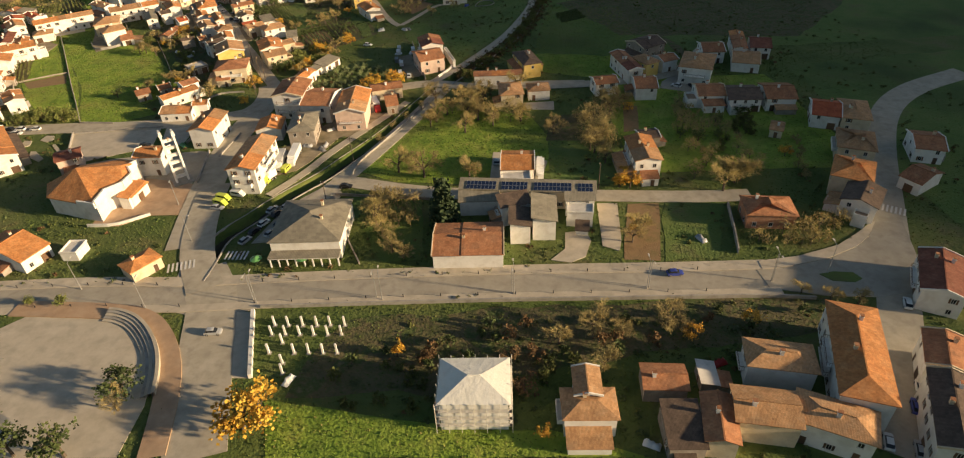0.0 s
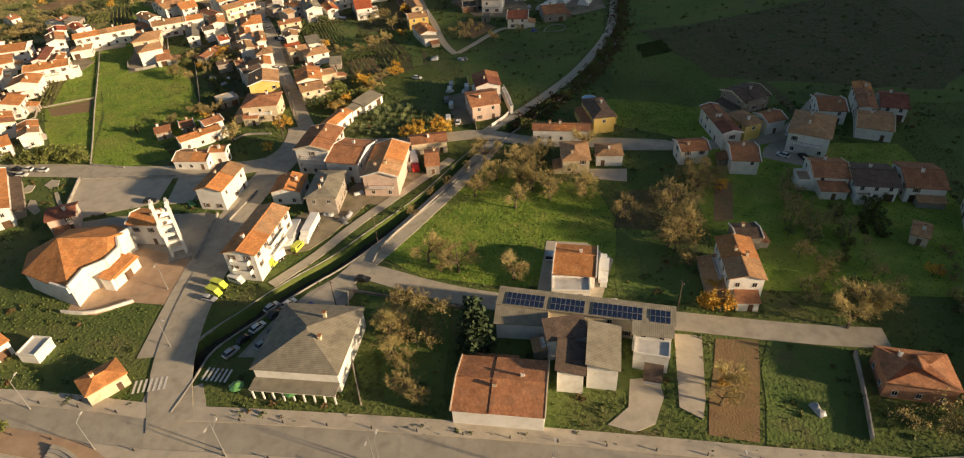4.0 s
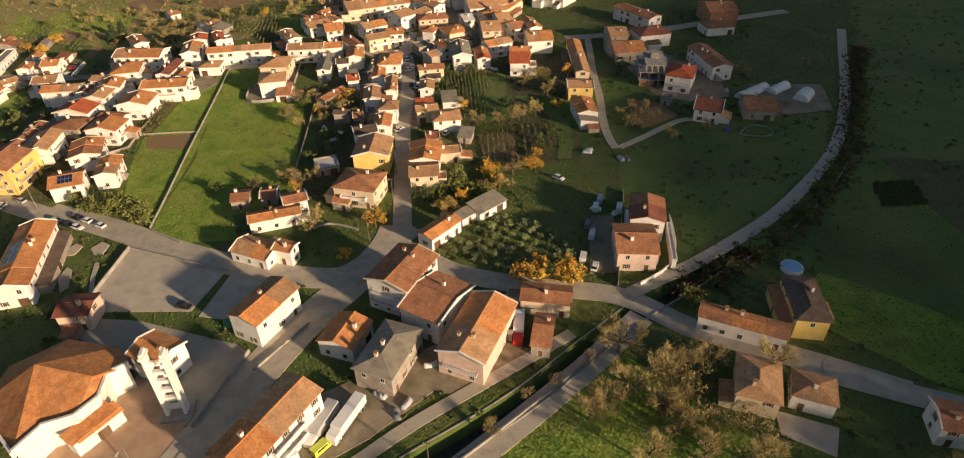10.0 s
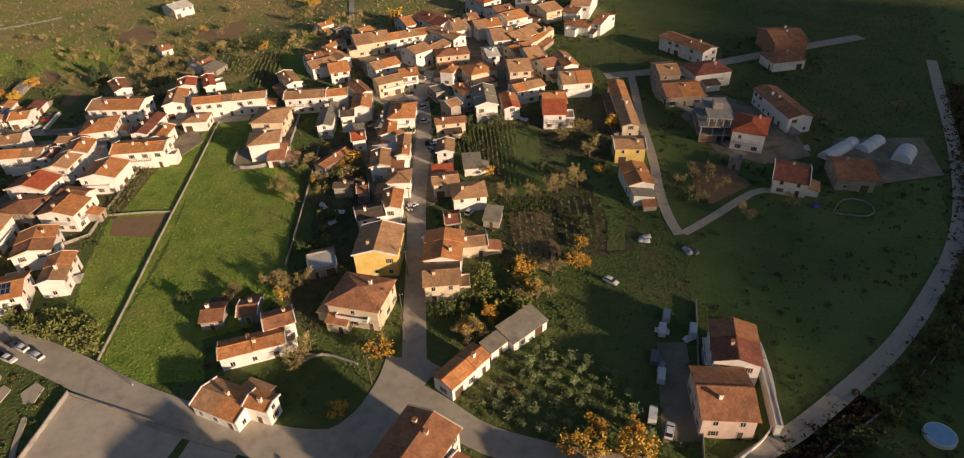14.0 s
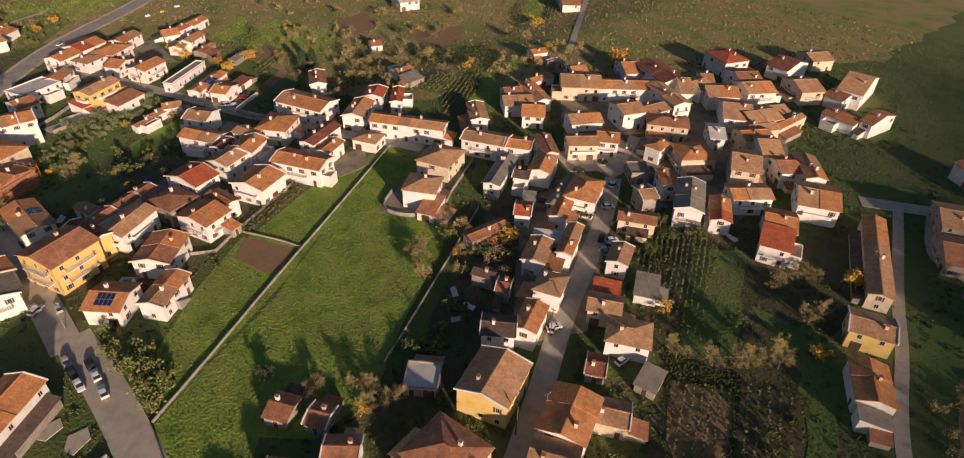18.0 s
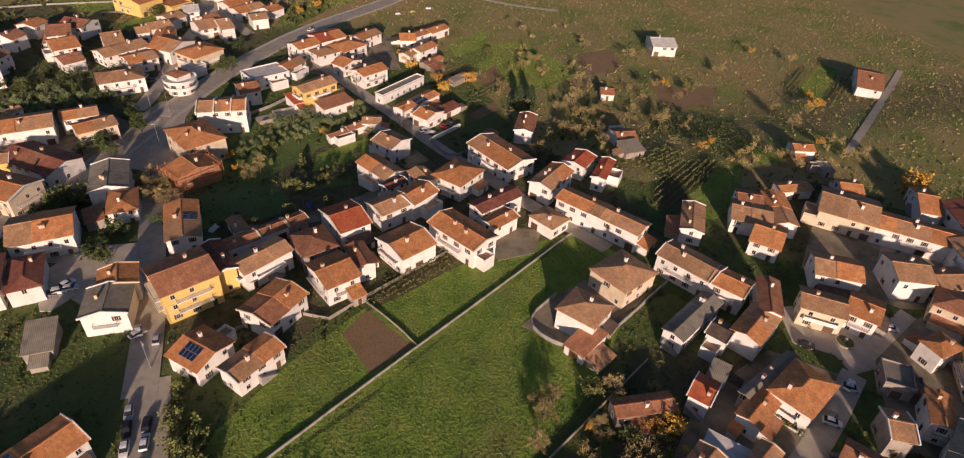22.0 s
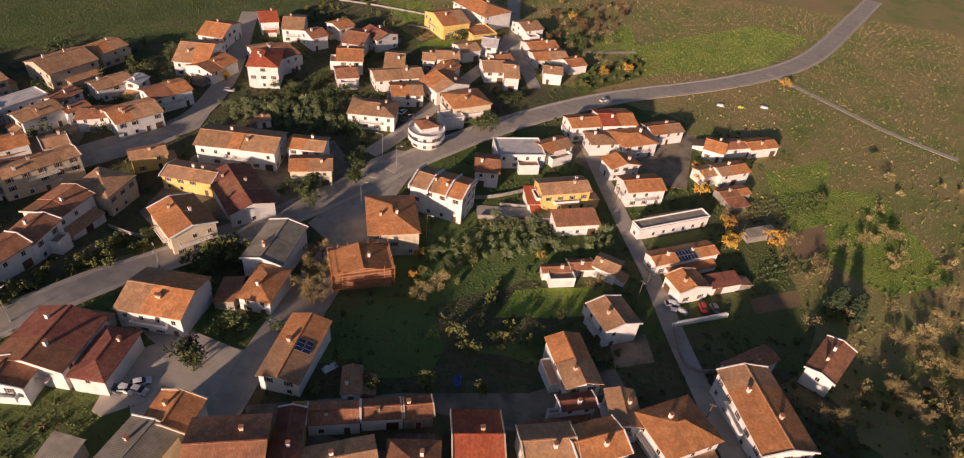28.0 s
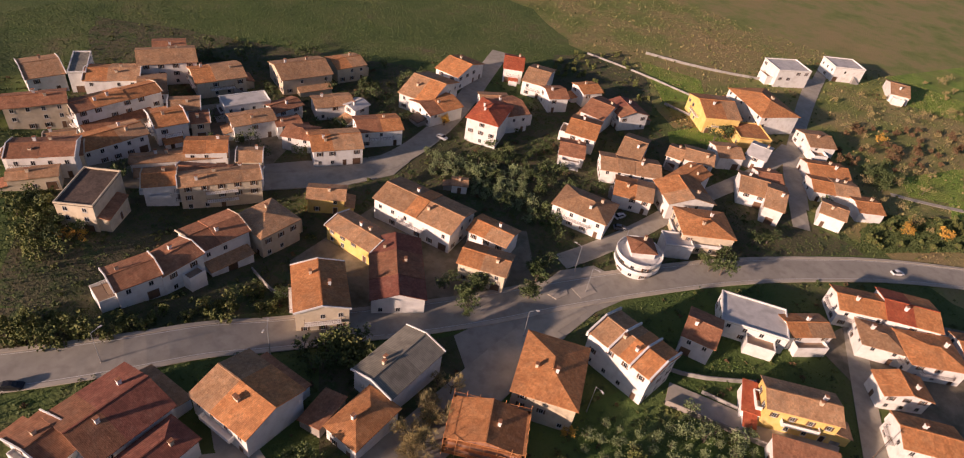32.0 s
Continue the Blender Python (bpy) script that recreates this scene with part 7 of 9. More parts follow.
def vehicle(kind, x, y, rot, colour):
    """A parked car or van: body, glass, roof and four wheels."""
    key = (kind, colour)
    if key not in car_meshes:
        if kind == "car":
            car_meshes[key] = [("body", loft(CAR_BODY).mesh("body", [PAINT[colour]])), ("cabin_glass", loft(CAR_CABIN).mesh("cabin_glass", [M["glass"]])), ("roof", loft(CAR_ROOF).mesh("roof", [PAINT[colour]]))]
        else:
            car_meshes[key] = [("body", loft(VAN_BODY).mesh("body", [PAINT[colour]])), ("windscreen", loft(VAN_GLASS).mesh("windscreen", [M["glass"]])), ("side_window", Build().box(-1.8, -0.965, 1.3, 0.9, 0.965, 1.8).mesh("side_window", [M["glass"]]))]
    root = new(kind)
    shell = None
    for name, me in car_meshes[key]:
        ob = part(name, me, shell or root)
        shell = shell or ob
    base = 1.25 if kind == "car" else 1.6
    for sx in (-1, 1):
        for sy in (-1, 1):
            part("wheel", WHEEL, root, pose(sx * base, sy * 0.76, 0.31))
    lift = 0.09 if not on_road(x, y) else 0.16
    root.matrix_world = pose(x, y, land(x) + lift, 0, 0, rot) @ Matrix.Scale(1.0 if kind == "car" else 0.88, 4)
    return tagged(root, "%s %s parked on the ground" % (colour, "small car" if kind == "car" else "van"), kind, "parked vehicles")


row = 58
for x, y, c in ((-63.0, 147.3, "black"), (-61.2, 150.9, "white"), (-58.2, 145.7, "silver"), (-56.6, 150.0, "grey"), (-56.1, 158.8, "white"), (-58.4, 155.3, "black"), (-54.7, 153.8, "silver"), (-64.6, 143.2, "silver"), (-60.1, 157.6, "silver")):
    vehicle("car", x, y, row, c)
vehicle("car", -51.5, 157.4, row - 10, "blue")
vehicle("van", -76.3, 165.6, -23, "lime")
vehicle("van", -76.5, 162.9, -26, "lime")
vehicle("van", -72.5, 167.4, -22, "white")
vehicle("car", -76.8, 160.5, -16, "silver")
vehicle("van", -64.8, 175.1, 75, "lime")
vehicle("van", -60.4, 181.0, 72, "lime")
vehicle("car", 7.4, 176.6, 84, "white")
vehicle("van", 20.6, 174.8, 84, "white")
vehicle("van", 19.8, 167.0, 84, "white")
vehicle("car", -117.1, 345.4, 60, "white")
vehicle("car", -116.0, 340.5, 62, "silver")
vehicle("car", -120.7, 353.1, 60, "grey")
vehicle("car", -106.6, 306.3, 66, "white")
vehicle("car", -39.9, 167.7, -9, "black")
vehicle("car", -113.8, 204.0, 8, "black")
for x, y, c in ((-174.9, 220.5, "silver"), (-170.9, 220.3, "black"), (-166.2, 220.2, "white")):
    vehicle("car", x, y, -2, c)
vehicle("car", -43.4, 292.1, -19, "white")
vehicle("car", -23.1, 252.2, 90, "white")
for x, y, c in ((82.1, 77.9, "white"), (78.6, 73.7, "blue"), (69.1, 66.8, "white"), (93.9, 100.9, "white"), (73.6, 64.7, "silver")):
    vehicle("car", x, y, 65, c)
vehicle("car", 80.6, 225.7, 140, "white")
vehicle("car", 86.3, 224.6, 100, "black")
vehicle("car", 45.8, 117.0, -1, "blue")
vehicle("car", -63.5, 108.2, -2, "silver")
for x, y, c in ((-166.7, 223.7, "white"), (-170.9, 223.9, "black"), (-160.9, 223.1, "white"), (-194.6, 225.0, "silver")):
    vehicle("car", x, y, 174, c)
vehicle("car", -198.3, 221.0, -172, "white")
vehicle("car", -218.0, 202.5, 110, "white")
vehicle("car", -220.1, 204.1, 127, "white")
vehicle("car", -213.3, 163.5, 139, "black")
vehicle("car", -399.2, 287.9, 135, "white")
vehicle("car", -333.9, 140.1, 176, "black")
for x, y, c in ((-153.2, 384.0, "grey"), (-151.7, 385.7, "black"), (-150.3, 387.3, "silver"), (-116.6, 343.5, "silver"), (-115.3, 339.9, "grey"), (-119.7, 344.1, "black"), (-128.9, 359.7, "grey"), (-134.5, 370.6, "white"), (-106.8, 305.9, "white")):
    vehicle("car", x, y, rot=115, colour=c)
vehicle("car", -283.8, 313.4, 108, "white")

for x, y, c in ((-217.9, 202.4, "white"), (-217.3, 200.3, "grey"), (-218.3, 204.9, "silver"), (-348.8, 149.4, "silver"), (-352.3, 217.4, "grey"), (-283.1, 313.8, "white"), (-284.8, 321.7, "red"), (-285.5, 324.9, "grey"), (-357.6, 214.5, "white"), (-197.3, 221.0, "silver"), (-89.0, 309.2, "white"), (-142.4, 363.2, "silver")):
    vehicle("car", x, y, int(abs(x * 7)) % 180, c)


def goods_pile(x, y, rot, colour, label):
    """Stacked goods under a sheet: two blocks with a sagging cover."""
    root = tagged(new("goods_pile"), label, "stored goods", "stored goods")
    root.matrix_world = pose(x, y, land(x), 0, 0, rot) @ Matrix.Scale(0.72, 4)
    part("pallet", Build().box(-2.3, -1.1, 0, 2.3, 1.1, 0.16).mesh("pallet", [M["bark"]]), root)
    v, f, rnd = [], [], random.Random(int(abs(x)))
    for j in range(5):
        for i in range(9):
            edge = i in (0, 8) or j in (0, 4)
            v.append((-2.3 + i * 0.575, -1.1 + j * 0.55, 0.2 if edge else 1.2 + rnd.uniform(-0.75, 0.7)))
    for j in range(4):
        f += [(9 * j + i, 9 * j + i + 1, 9 * j + i + 10, 9 * j + i + 9) for i in range(8)]
    part("sheet", mesh("sheet", v, f, PAINT[colour], smooth=True), root)


goods_pile(-417.8, 345.8, 103, "lime", "stored goods under a yellow sheet on grass")
goods_pile(-415.7, 336.9, 89, "white", "stored goods under a white sheet on grass")
goods_pile(-421.7, 355.8, 89, "white", "stored goods under a white sheet on grass")
goods_pile(-27.1, 311.2, -50, "silver", "stored goods under a grey sheet beside a track")
goods_pile(-56.1, 196.2, -16, "silver", "stored goods under a grey sheet in a works yard")
goods_pile(-38.6, 313.8, 30, "silver", "stored goods under a grey sheet beside a track")

for x, y, turn, colour, word in (
    (-231.5, 242.2, 0, "white", "white"),
    (-225.1, 250.6, 47, "silver", "grey"),
    (-232.5, 259.6, 94, "grey", "dark grey"),
    (-235.0, 238.1, 141, "white", "white"),
    (-239.9, 265.3, 8, "blue", "blue"),
    (-282.3, 316.2, 55, "silver", "grey"),
    (-289.3, 312.0, 102, "green", "green"),
    (-132.7, 298.1, 149, "white", "white"),
    (-126.4, 297.0, 16, "white", "white"),
    (-125.1, 291.9, 63, "silver", "grey"),
    (-118.4, 276.4, 110, "grey", "dark grey"),
    (-115.3, 276.3, 157, "white", "white"),
    (-127.4, 306.0, 24, "blue", "blue"),
    (-125.5, 316.1, 71, "silver", "grey"),
    (-98.0, 375.6, 118, "green", "green"),
    (-93.4, 372.1, 165, "white", "white"),
    (-49.5, 207.3, 32, "white", "white"),
    (-49.9, 196.1, 79, "silver", "grey"),
    (-50.7, 193.1, 126, "grey", "dark grey"),
    (-37.2, 207.0, 173, "white", "white"),
    (-70.5, 202.7, 40, "blue", "blue"),
    (-59.6, 195.9, 87, "silver", "grey"),
    (-100.0, 202.6, 134, "green", "green"),
    (-28.7, 279.2, 1, "white", "white"),
    (-22.5, 279.0, 48, "white", "white"),
    (-27.3, 268.5, 95, "silver", "grey"),
    (-25.5, 311.8, 142, "grey", "dark grey"),
    (-38.6, 312.1, 9, "white", "white"),
    (4.8, 344.6, 56, "blue", "blue"),
    (2.8, 380.2, 103, "silver", "grey"),
    (26.9, 70.3, 150, "white", "white"),
    (46.2, 88.2, 17, "red", "red"),
    (-43.6, 92.4, 64, "white", "white"),
    (56.9, 130.0, 111, "silver", "grey"),
):
    if not in_plan(x, y, -1, 1.0) and not on_road(x, y, 1.2):
        goods_pile(x, y, turn, colour, "stored goods and scrap under a %s sheet in a yard" % word)


def flower_bed(x, y):
    """A round stone-edged bed: a ring of kerb stones with low plants inside."""
    root = tagged(new("flower_bed"), "round stone-edged flower bed in a village square", "flower bed")
    root.matrix_world = pose(x, y, land(x) + 0.12)
    stone = Build().box(-0.55, -0.15, 0, 0.55, 0.15, 0.4).mesh("kerb_stone", [M["paving"]])
    for k in range(12):
        part("kerb_stone", stone, root, pose(0, 0, 0, 0, 0, 30 * k) @ pose(0, 2.2, 0))
    part("soil", Build().tube((0, 0, 0), (0, 0, 0.28), 2.05, 2.05, 16).mesh("soil", [M["scrub"]]), root)
    part("pedestal", Build().tube((0, 0, 0.2), (0, 0, 1.5), 0.4, 0.3, 8).mesh("pedestal", [M["concrete"]]), root)


flower_bed(-145.6, 380.8)
for x, y, c in ((-154.4, 382.4, "silver"), (-151.3, 385.6, "grey"), (-147.6, 370.2, "black"), (-145.5, 395.8, "white"), (-127.9, 358.9, "white"), (-133.8, 370.3, "silver")):
    vehicle("car", x, y, 47, c)


def lorry(x, y, rot, length, box, cab):
    root = new("lorry")
    part("cargo_box", Build().box(-length / 2, -1.2, 1.1, length / 2 - 2.1, 1.2, 3.4).mesh("cargo_box", [PAINT[box]]), root)
    part("chassis", Build().box(-length / 2, -0.5, 0.7, length / 2 - 0.2, 0.5, 1.1).mesh("chassis", [PAINT["black"]]), root)
    part("cab", loft([(length / 2 - 2.0, 1.15, 0.6, 2.7), (length / 2 - 0.5, 1.15, 0.6, 2.6), (length / 2, 1.1, 0.6, 1.7)]).mesh("cab", [PAINT[cab]]), root)
    part("windscreen", loft([(length / 2 - 0.52, 1.0, 1.7, 2.5), (length / 2 - 0.05, 1.0, 1.65, 1.75)]).mesh("windscreen", [M["glass"]]), root)
    for sx in (-length / 2 + 1.0, -length / 2 + 2.2, length / 2 - 1.2):
        for sy in (-1, 1):
            part("wheel", WHEEL, root, pose(sx, sy * 1.0, 0.5) @ Matrix.Scale(1.6, 4))
    root.matrix_world = pose(x, y, land(x), 0, 0, rot)
    return tagged(root, "%s box lorry with a %s cab parked on gravel" % (box, cab), "lorry", "parked vehicles")


lorry(-62.9, 184.9, -89, 10, "silver", "white")
lorry(-58.9, 187.7, -93, 11, "white", "white")
lorry(-65.0, 175.0, -120, 6, "white", "lime")

lorry(-34.6, 223.1, -75, 9, "white", "red")
lorry(20.0, 169.3, -99, 6.5, "white", "white")
vehicle("car", 20.9, 174.8, 81, "silver")
vehicle("car", 6.9, 176.6, 82, "silver")
vehicle("car", 22.0, 159.0, -10, "white")
for x, y in [(-29.0, 270.0), (-28.7, 279.2), (-28.5, 284.1), (-22.2, 281.5)] + [(-26.8, 254.8), (-26.8, 265.5)]:
    vehicle("van", x, y, 95, ("white", "silver", "white", "grey")[int(abs(x * 3)) % 4])


# ---- greenhouses, pool ----
def tunnel(x, y, rot, length, r):
    root = new("greenhouse")
    b = Build()
    n = max(6, int(length / 1.5))
    for i in range(n + 1):
        px = -length / 2 + length * i / n
        k = r * (1.0 if i % 2 else 0.96)
        b.v += [(px, k * math.cos(a), k * math.sin(a)) for a in np.linspace(0, math.pi, 11)]
    for i in range(n):
        b.f += [(11 * i + j, 11 * (i + 1) + j, 11 * (i + 1) + j + 1, 11 * i + j + 1) for j in range(10)]
    b.f += [tuple(range(10, -1, -1)), tuple(11 * n + j for j in range(11))]
    b.i = [0] * len(b.f)
    part("cover", b.mesh("cover", [PAINT["white"]]), root)
    root.matrix_world = pose(x, y, land(x), 0, 0, rot)
    for px in np.linspace(-length / 2, length / 2, 5):
        hoop = Build()
        pts = [(px, (r + 0.03) * math.cos(a), (r + 0.03) * math.sin(a)) for a in np.linspace(0, math.pi, 9)]
        for a, c in zip(pts, pts[1:]):
            hoop.tube(a, c, 0.04, 0.04, 4)
        part("hoop", hoop.mesh("hoop", [M["metal"]]), root)
    return tagged(root, "white plastic-covered tunnel greenhouse on farm ground", "greenhouse", "greenhouses")


tunnel(12.4, 381.4, 57, 17, 2.4)
tunnel(22.1, 388.0, 59, 11, 2.4)
tunnel(31.4, 383.5, 71, 9, 3.0)
pool = tagged(new("swimming_pool"), "small round pool under a pale blue cover in a garden", "swimming pool")
pool.matrix_world = pose(24.5, 268.7, 0)
part("rim", Build().tube((0, 0, 0), (0, 0, 0.9), 2.9, 2.8, 24).mesh("rim", [PAINT["white"]]), pool)
part("cover", Build().tube((0, 0, 0.9), (0, 0, 0.95), 2.6, 2.5, 24).mesh("cover", [material("pool_cover", [(0.20, 0.42, 0.68), (0.35, 0.55, 0.75)], 0.8, 0.4)]), pool)


# ---- solar roof over the workshop ----
SHED = (14.5, 151.9, -10, 38.2, 4.2)


def solar_roof():
    root = tagged(new("solar_array"), "dark blue solar panels in rows on a workshop roof", "solar array")
    x, y, rot, w, d = SHED
    root.matrix_world = pose(x, y, 6.0, 0, 0, rot)
    for lo, hi in ((0.03, 0.26), (0.29, 0.50), (0.53, 0.83), (0.85, 0.98)):
        n = int((hi - lo) * w / 1.06)
        for i in range(n):
            for j in range(2):
                py = -d / 2 + 0.9 + j * 1.72
                part("solar_panel", SOLAR, root, pose(-w / 2 + lo * w + 0.55 + i * 1.06, py, 0.16 * (py + d / 2 + 0.5) + 0.1, math.degrees(math.atan(0.16)), 0, 0))


solar_roof()


# ---- scaffolding and crops ----
scaffold(-4.9, 82.0, -5, 12.8, 10.4, 7.5, M["frame"])
scaffold(-267.6, 232.6, -151, 9.0, 14.0, 7.0, ROOF["o"][1])


def round_house(x, y, rot):
    """A drum-shaped house: two round storeys with ring balconies and a small tiled top storey."""
    root = tagged(new("round_house"), "white round house with curved ring balconies and a brown top roof", "house", "village houses")
    root.matrix_world = pose(x, y, land(x), 0, 0, rot)
    HOUSES.append((x, y, 6.5))
    part("wall", Build().tube((0, 0, -1), (0, 0, 5.6), 5.2, 5.2, 28).mesh("wall", [WALL["w"][1]], False), root)
    for z in (2.6, 5.2):
        part("balcony_slab", Build().tube((0, 0, z), (0, 0, z + 0.25), 6.4, 6.4, 28).mesh("balcony_slab", [WALL["w"][1]]), root)
        v, f = [], []
        for i in range(28):
            a = 6.2832 * i / 28
            v += [(r * math.cos(a), r * math.sin(a), q) for r in (6.25, 6.4) for q in (z + 0.25, z + 1.15)]
        for i in range(28):
            p, q = 4 * i, 4 * ((i + 1) % 28)
            f += [(p + 2, q + 2, q + 3, p + 3), (p + 1, p + 3, q + 3, q + 1), (q, p, p + 1, q + 1)]
        part("balcony_parapet", mesh("balcony_parapet", v, f, WALL["w"][1]), root)
    for fl in (0.8, 3.4):
        for k in range(9):
            part("window", WINDOWS[1 + (k % 2)], root, pose(0, 0, 0, 0, 0, k * 40) @ pose(0, 5.2, fl))
    part("top_storey", Build().box(-3.6, -3.0, 5.4, 2.4, 3.4, 7.7).mesh("top_storey", [WALL["w"][1]]), root)
    rm, _ = roof_mesh(6.0, 6.4, "h", 0.5, 0.3, [ROOF["b"][1], WALL["w"][1]])
    part("roof", rm, root, pose(-0.6, 0.2, 7.7))
    part("chimney", CHIMNEYS[0], root, pose(-2.2, 1.2, 8.6))


round_house(-340.0, 228.8, 40)


# ---- porch and stair of the grey-roofed hall, bollards, traffic islands ----
def porch():
    root = tagged(new("porch"), "low glazed porch with white posts along a hall", "porch")
    root.matrix_world = pose(-45.4, 143.0, 0, 0, 0, -4)
    for i in range(9):
        part("post", Build().box(-8.8 + i * 2.2 - 0.15, -12.6, 0, -8.8 + i * 2.2 + 0.15, -12.3, 2.9).mesh("post", [WALL["w"][1]]), root)
    part("canopy", Build().box(-9.2, -12.8, 2.9, 9.2, -9.5, 3.15).mesh("canopy", [ROOF["s"][1]]), root)
    part("beam", Build().box(-9.2, -12.6, 2.5, 9.2, -12.35, 2.9).mesh("beam", [WALL["w"][1]]), root)
    for i in range(4):
        part("window", WINDOWS[1], root, pose(-6 + i * 4, -9.45, 0.9, 0, 0, 180))


porch()
for k in range(3):
    u = new("parasol")
    part("canopy", Build().tube((0, 0, 2.2), (0, 0, 2.9), 1.6, 0.1, 8).mesh("canopy", [PAINT["green"]]), u)
    part("pole", Build().tube((0, 0, 0), (0, 0, 2.3), 0.04, 0.04, 6).mesh("pole", [M["metal"]]), u)
    u.matrix_world = pose(*((-58.9, 132.5, 0), (-48.5, 132.2, 0), (-46.9, 131.3, 0))[k])
    tagged(u, "dark green parasol on a paved terrace", "parasol", "terrace parasols")
bollard_mesh = Build().tube((0, 0, -0.1), (0, 0, 0.75), 0.13, 0.11, 8).tube((0, 0, 0.75), (0, 0, 0.86), 0.15, 0.05, 8).mesh("bollard", [PAINT["black"]])
kind, width, line = ROADS[0]
for i in range(6, len(line) - 4, 3):
    d = (line[i + 1] - line[i]).normalized()
    for side in (-1, 1):
        q = line[i] + Vector((-d.y, d.x)) * side * (width / 2 + 0.55)
        if in_plan(q.x, q.y, -1) or any(on and (p - q).length < wd / 2 for on, wd, ln in [(r[0] != "boulevard", r[1], r[2]) for r in ROADS] if on for p in ln):
            continue
        ob = new("bollard", bollard_mesh)
        ob.matrix_world = pose(q.x, q.y, 0.26)
        tagged(ob, "short dark iron bollard at the kerb", "bollard", "bollards along the road")



def vines(kind, pts, turn, gap):
    """Rows of low vines: posts and leaf clumps joined, as nobody could count them."""
    rnd = random.Random(len(pts))
    cx, cy = sum(p[0] for p in pts) / len(pts), sum(p[1] for p in pts) / len(pts)
    u = Vector((math.cos(radians(turn)), math.sin(radians(turn))))
    n = Vector((-u.y, u.x))
    b = Build()
    for i in range(-40, 41):
        for j in range(-120, 121):
            q = Vector((cx, cy)) + n * (i * gap) + u * (j * 0.55)
            if not inside(q.x, q.y, pts):
                continue
            if j % 9 == 0:
                b.box(q.x - 0.04, q.y - 0.04, land(q.x), q.x + 0.04, q.y + 0.04, land(q.x) + 1.5, 1)
            for _ in range(2):
                c = Vector((q.x + rnd.gauss(0, 0.12), q.y + rnd.gauss(0, 0.15), land(q.x) + rnd.uniform(0.3, 1.3)))
                m = Euler([rnd.uniform(0, 6.28) for _ in range(3)]).to_matrix()
                s = rnd.uniform(0.18, 0.34)
                b.add([c + m @ Vector(w) * s for w in ((-1, -0.6, 0), (0.9, -0.7, 0.2), (0.6, 0.9, 0), (-0.7, 0.8, -0.2))], [(0, 1, 2, 3)])
    if b.f:
        tagged(new("vine_rows", b.mesh("vine_rows", [LEAF[kind], M["bark"]])), "rows of low vines on brown soil", "vines", kind="stuff")



# ---- trees ----
LEAF = {
    "bare": material("dry_twigs", [(0.27, 0.215, 0.085), (0.38, 0.30, 0.12), (0.33, 0.285, 0.095)], 0.8, 0.9, vary=0.25),
    "autumn": material("autumn_leaves", [(0.46, 0.22, 0.03), (0.58, 0.34, 0.04), (0.62, 0.43, 0.06)], 0.8, 0.8, vary=0.2),
    "green": material("green_leaves", [(0.045, 0.070, 0.016), (0.075, 0.105, 0.026), (0.11, 0.125, 0.035)], 0.8, 0.75, vary=0.25),
    "olive": material("olive_leaves", [(0.12, 0.16, 0.06), (0.19, 0.235, 0.09), (0.26, 0.29, 0.13)], 0.8, 0.7, vary=0.2),
    "conifer": material("conifer_needles", [(0.026, 0.046, 0.018), (0.048, 0.08, 0.028)], 0.8, 0.85, vary=0.2),
    "russet": material("russet_leaves", [(0.10, 0.060, 0.026), (0.16, 0.095, 0.04), (0.20, 0.13, 0.06)], 0.8, 0.9, vary=0.25),
    "bush": material("shrub_leaves", [(0.085, 0.11, 0.024), (0.135, 0.155, 0.036), (0.19, 0.17, 0.05)], 0.8, 0.85, vary=0.3),
}


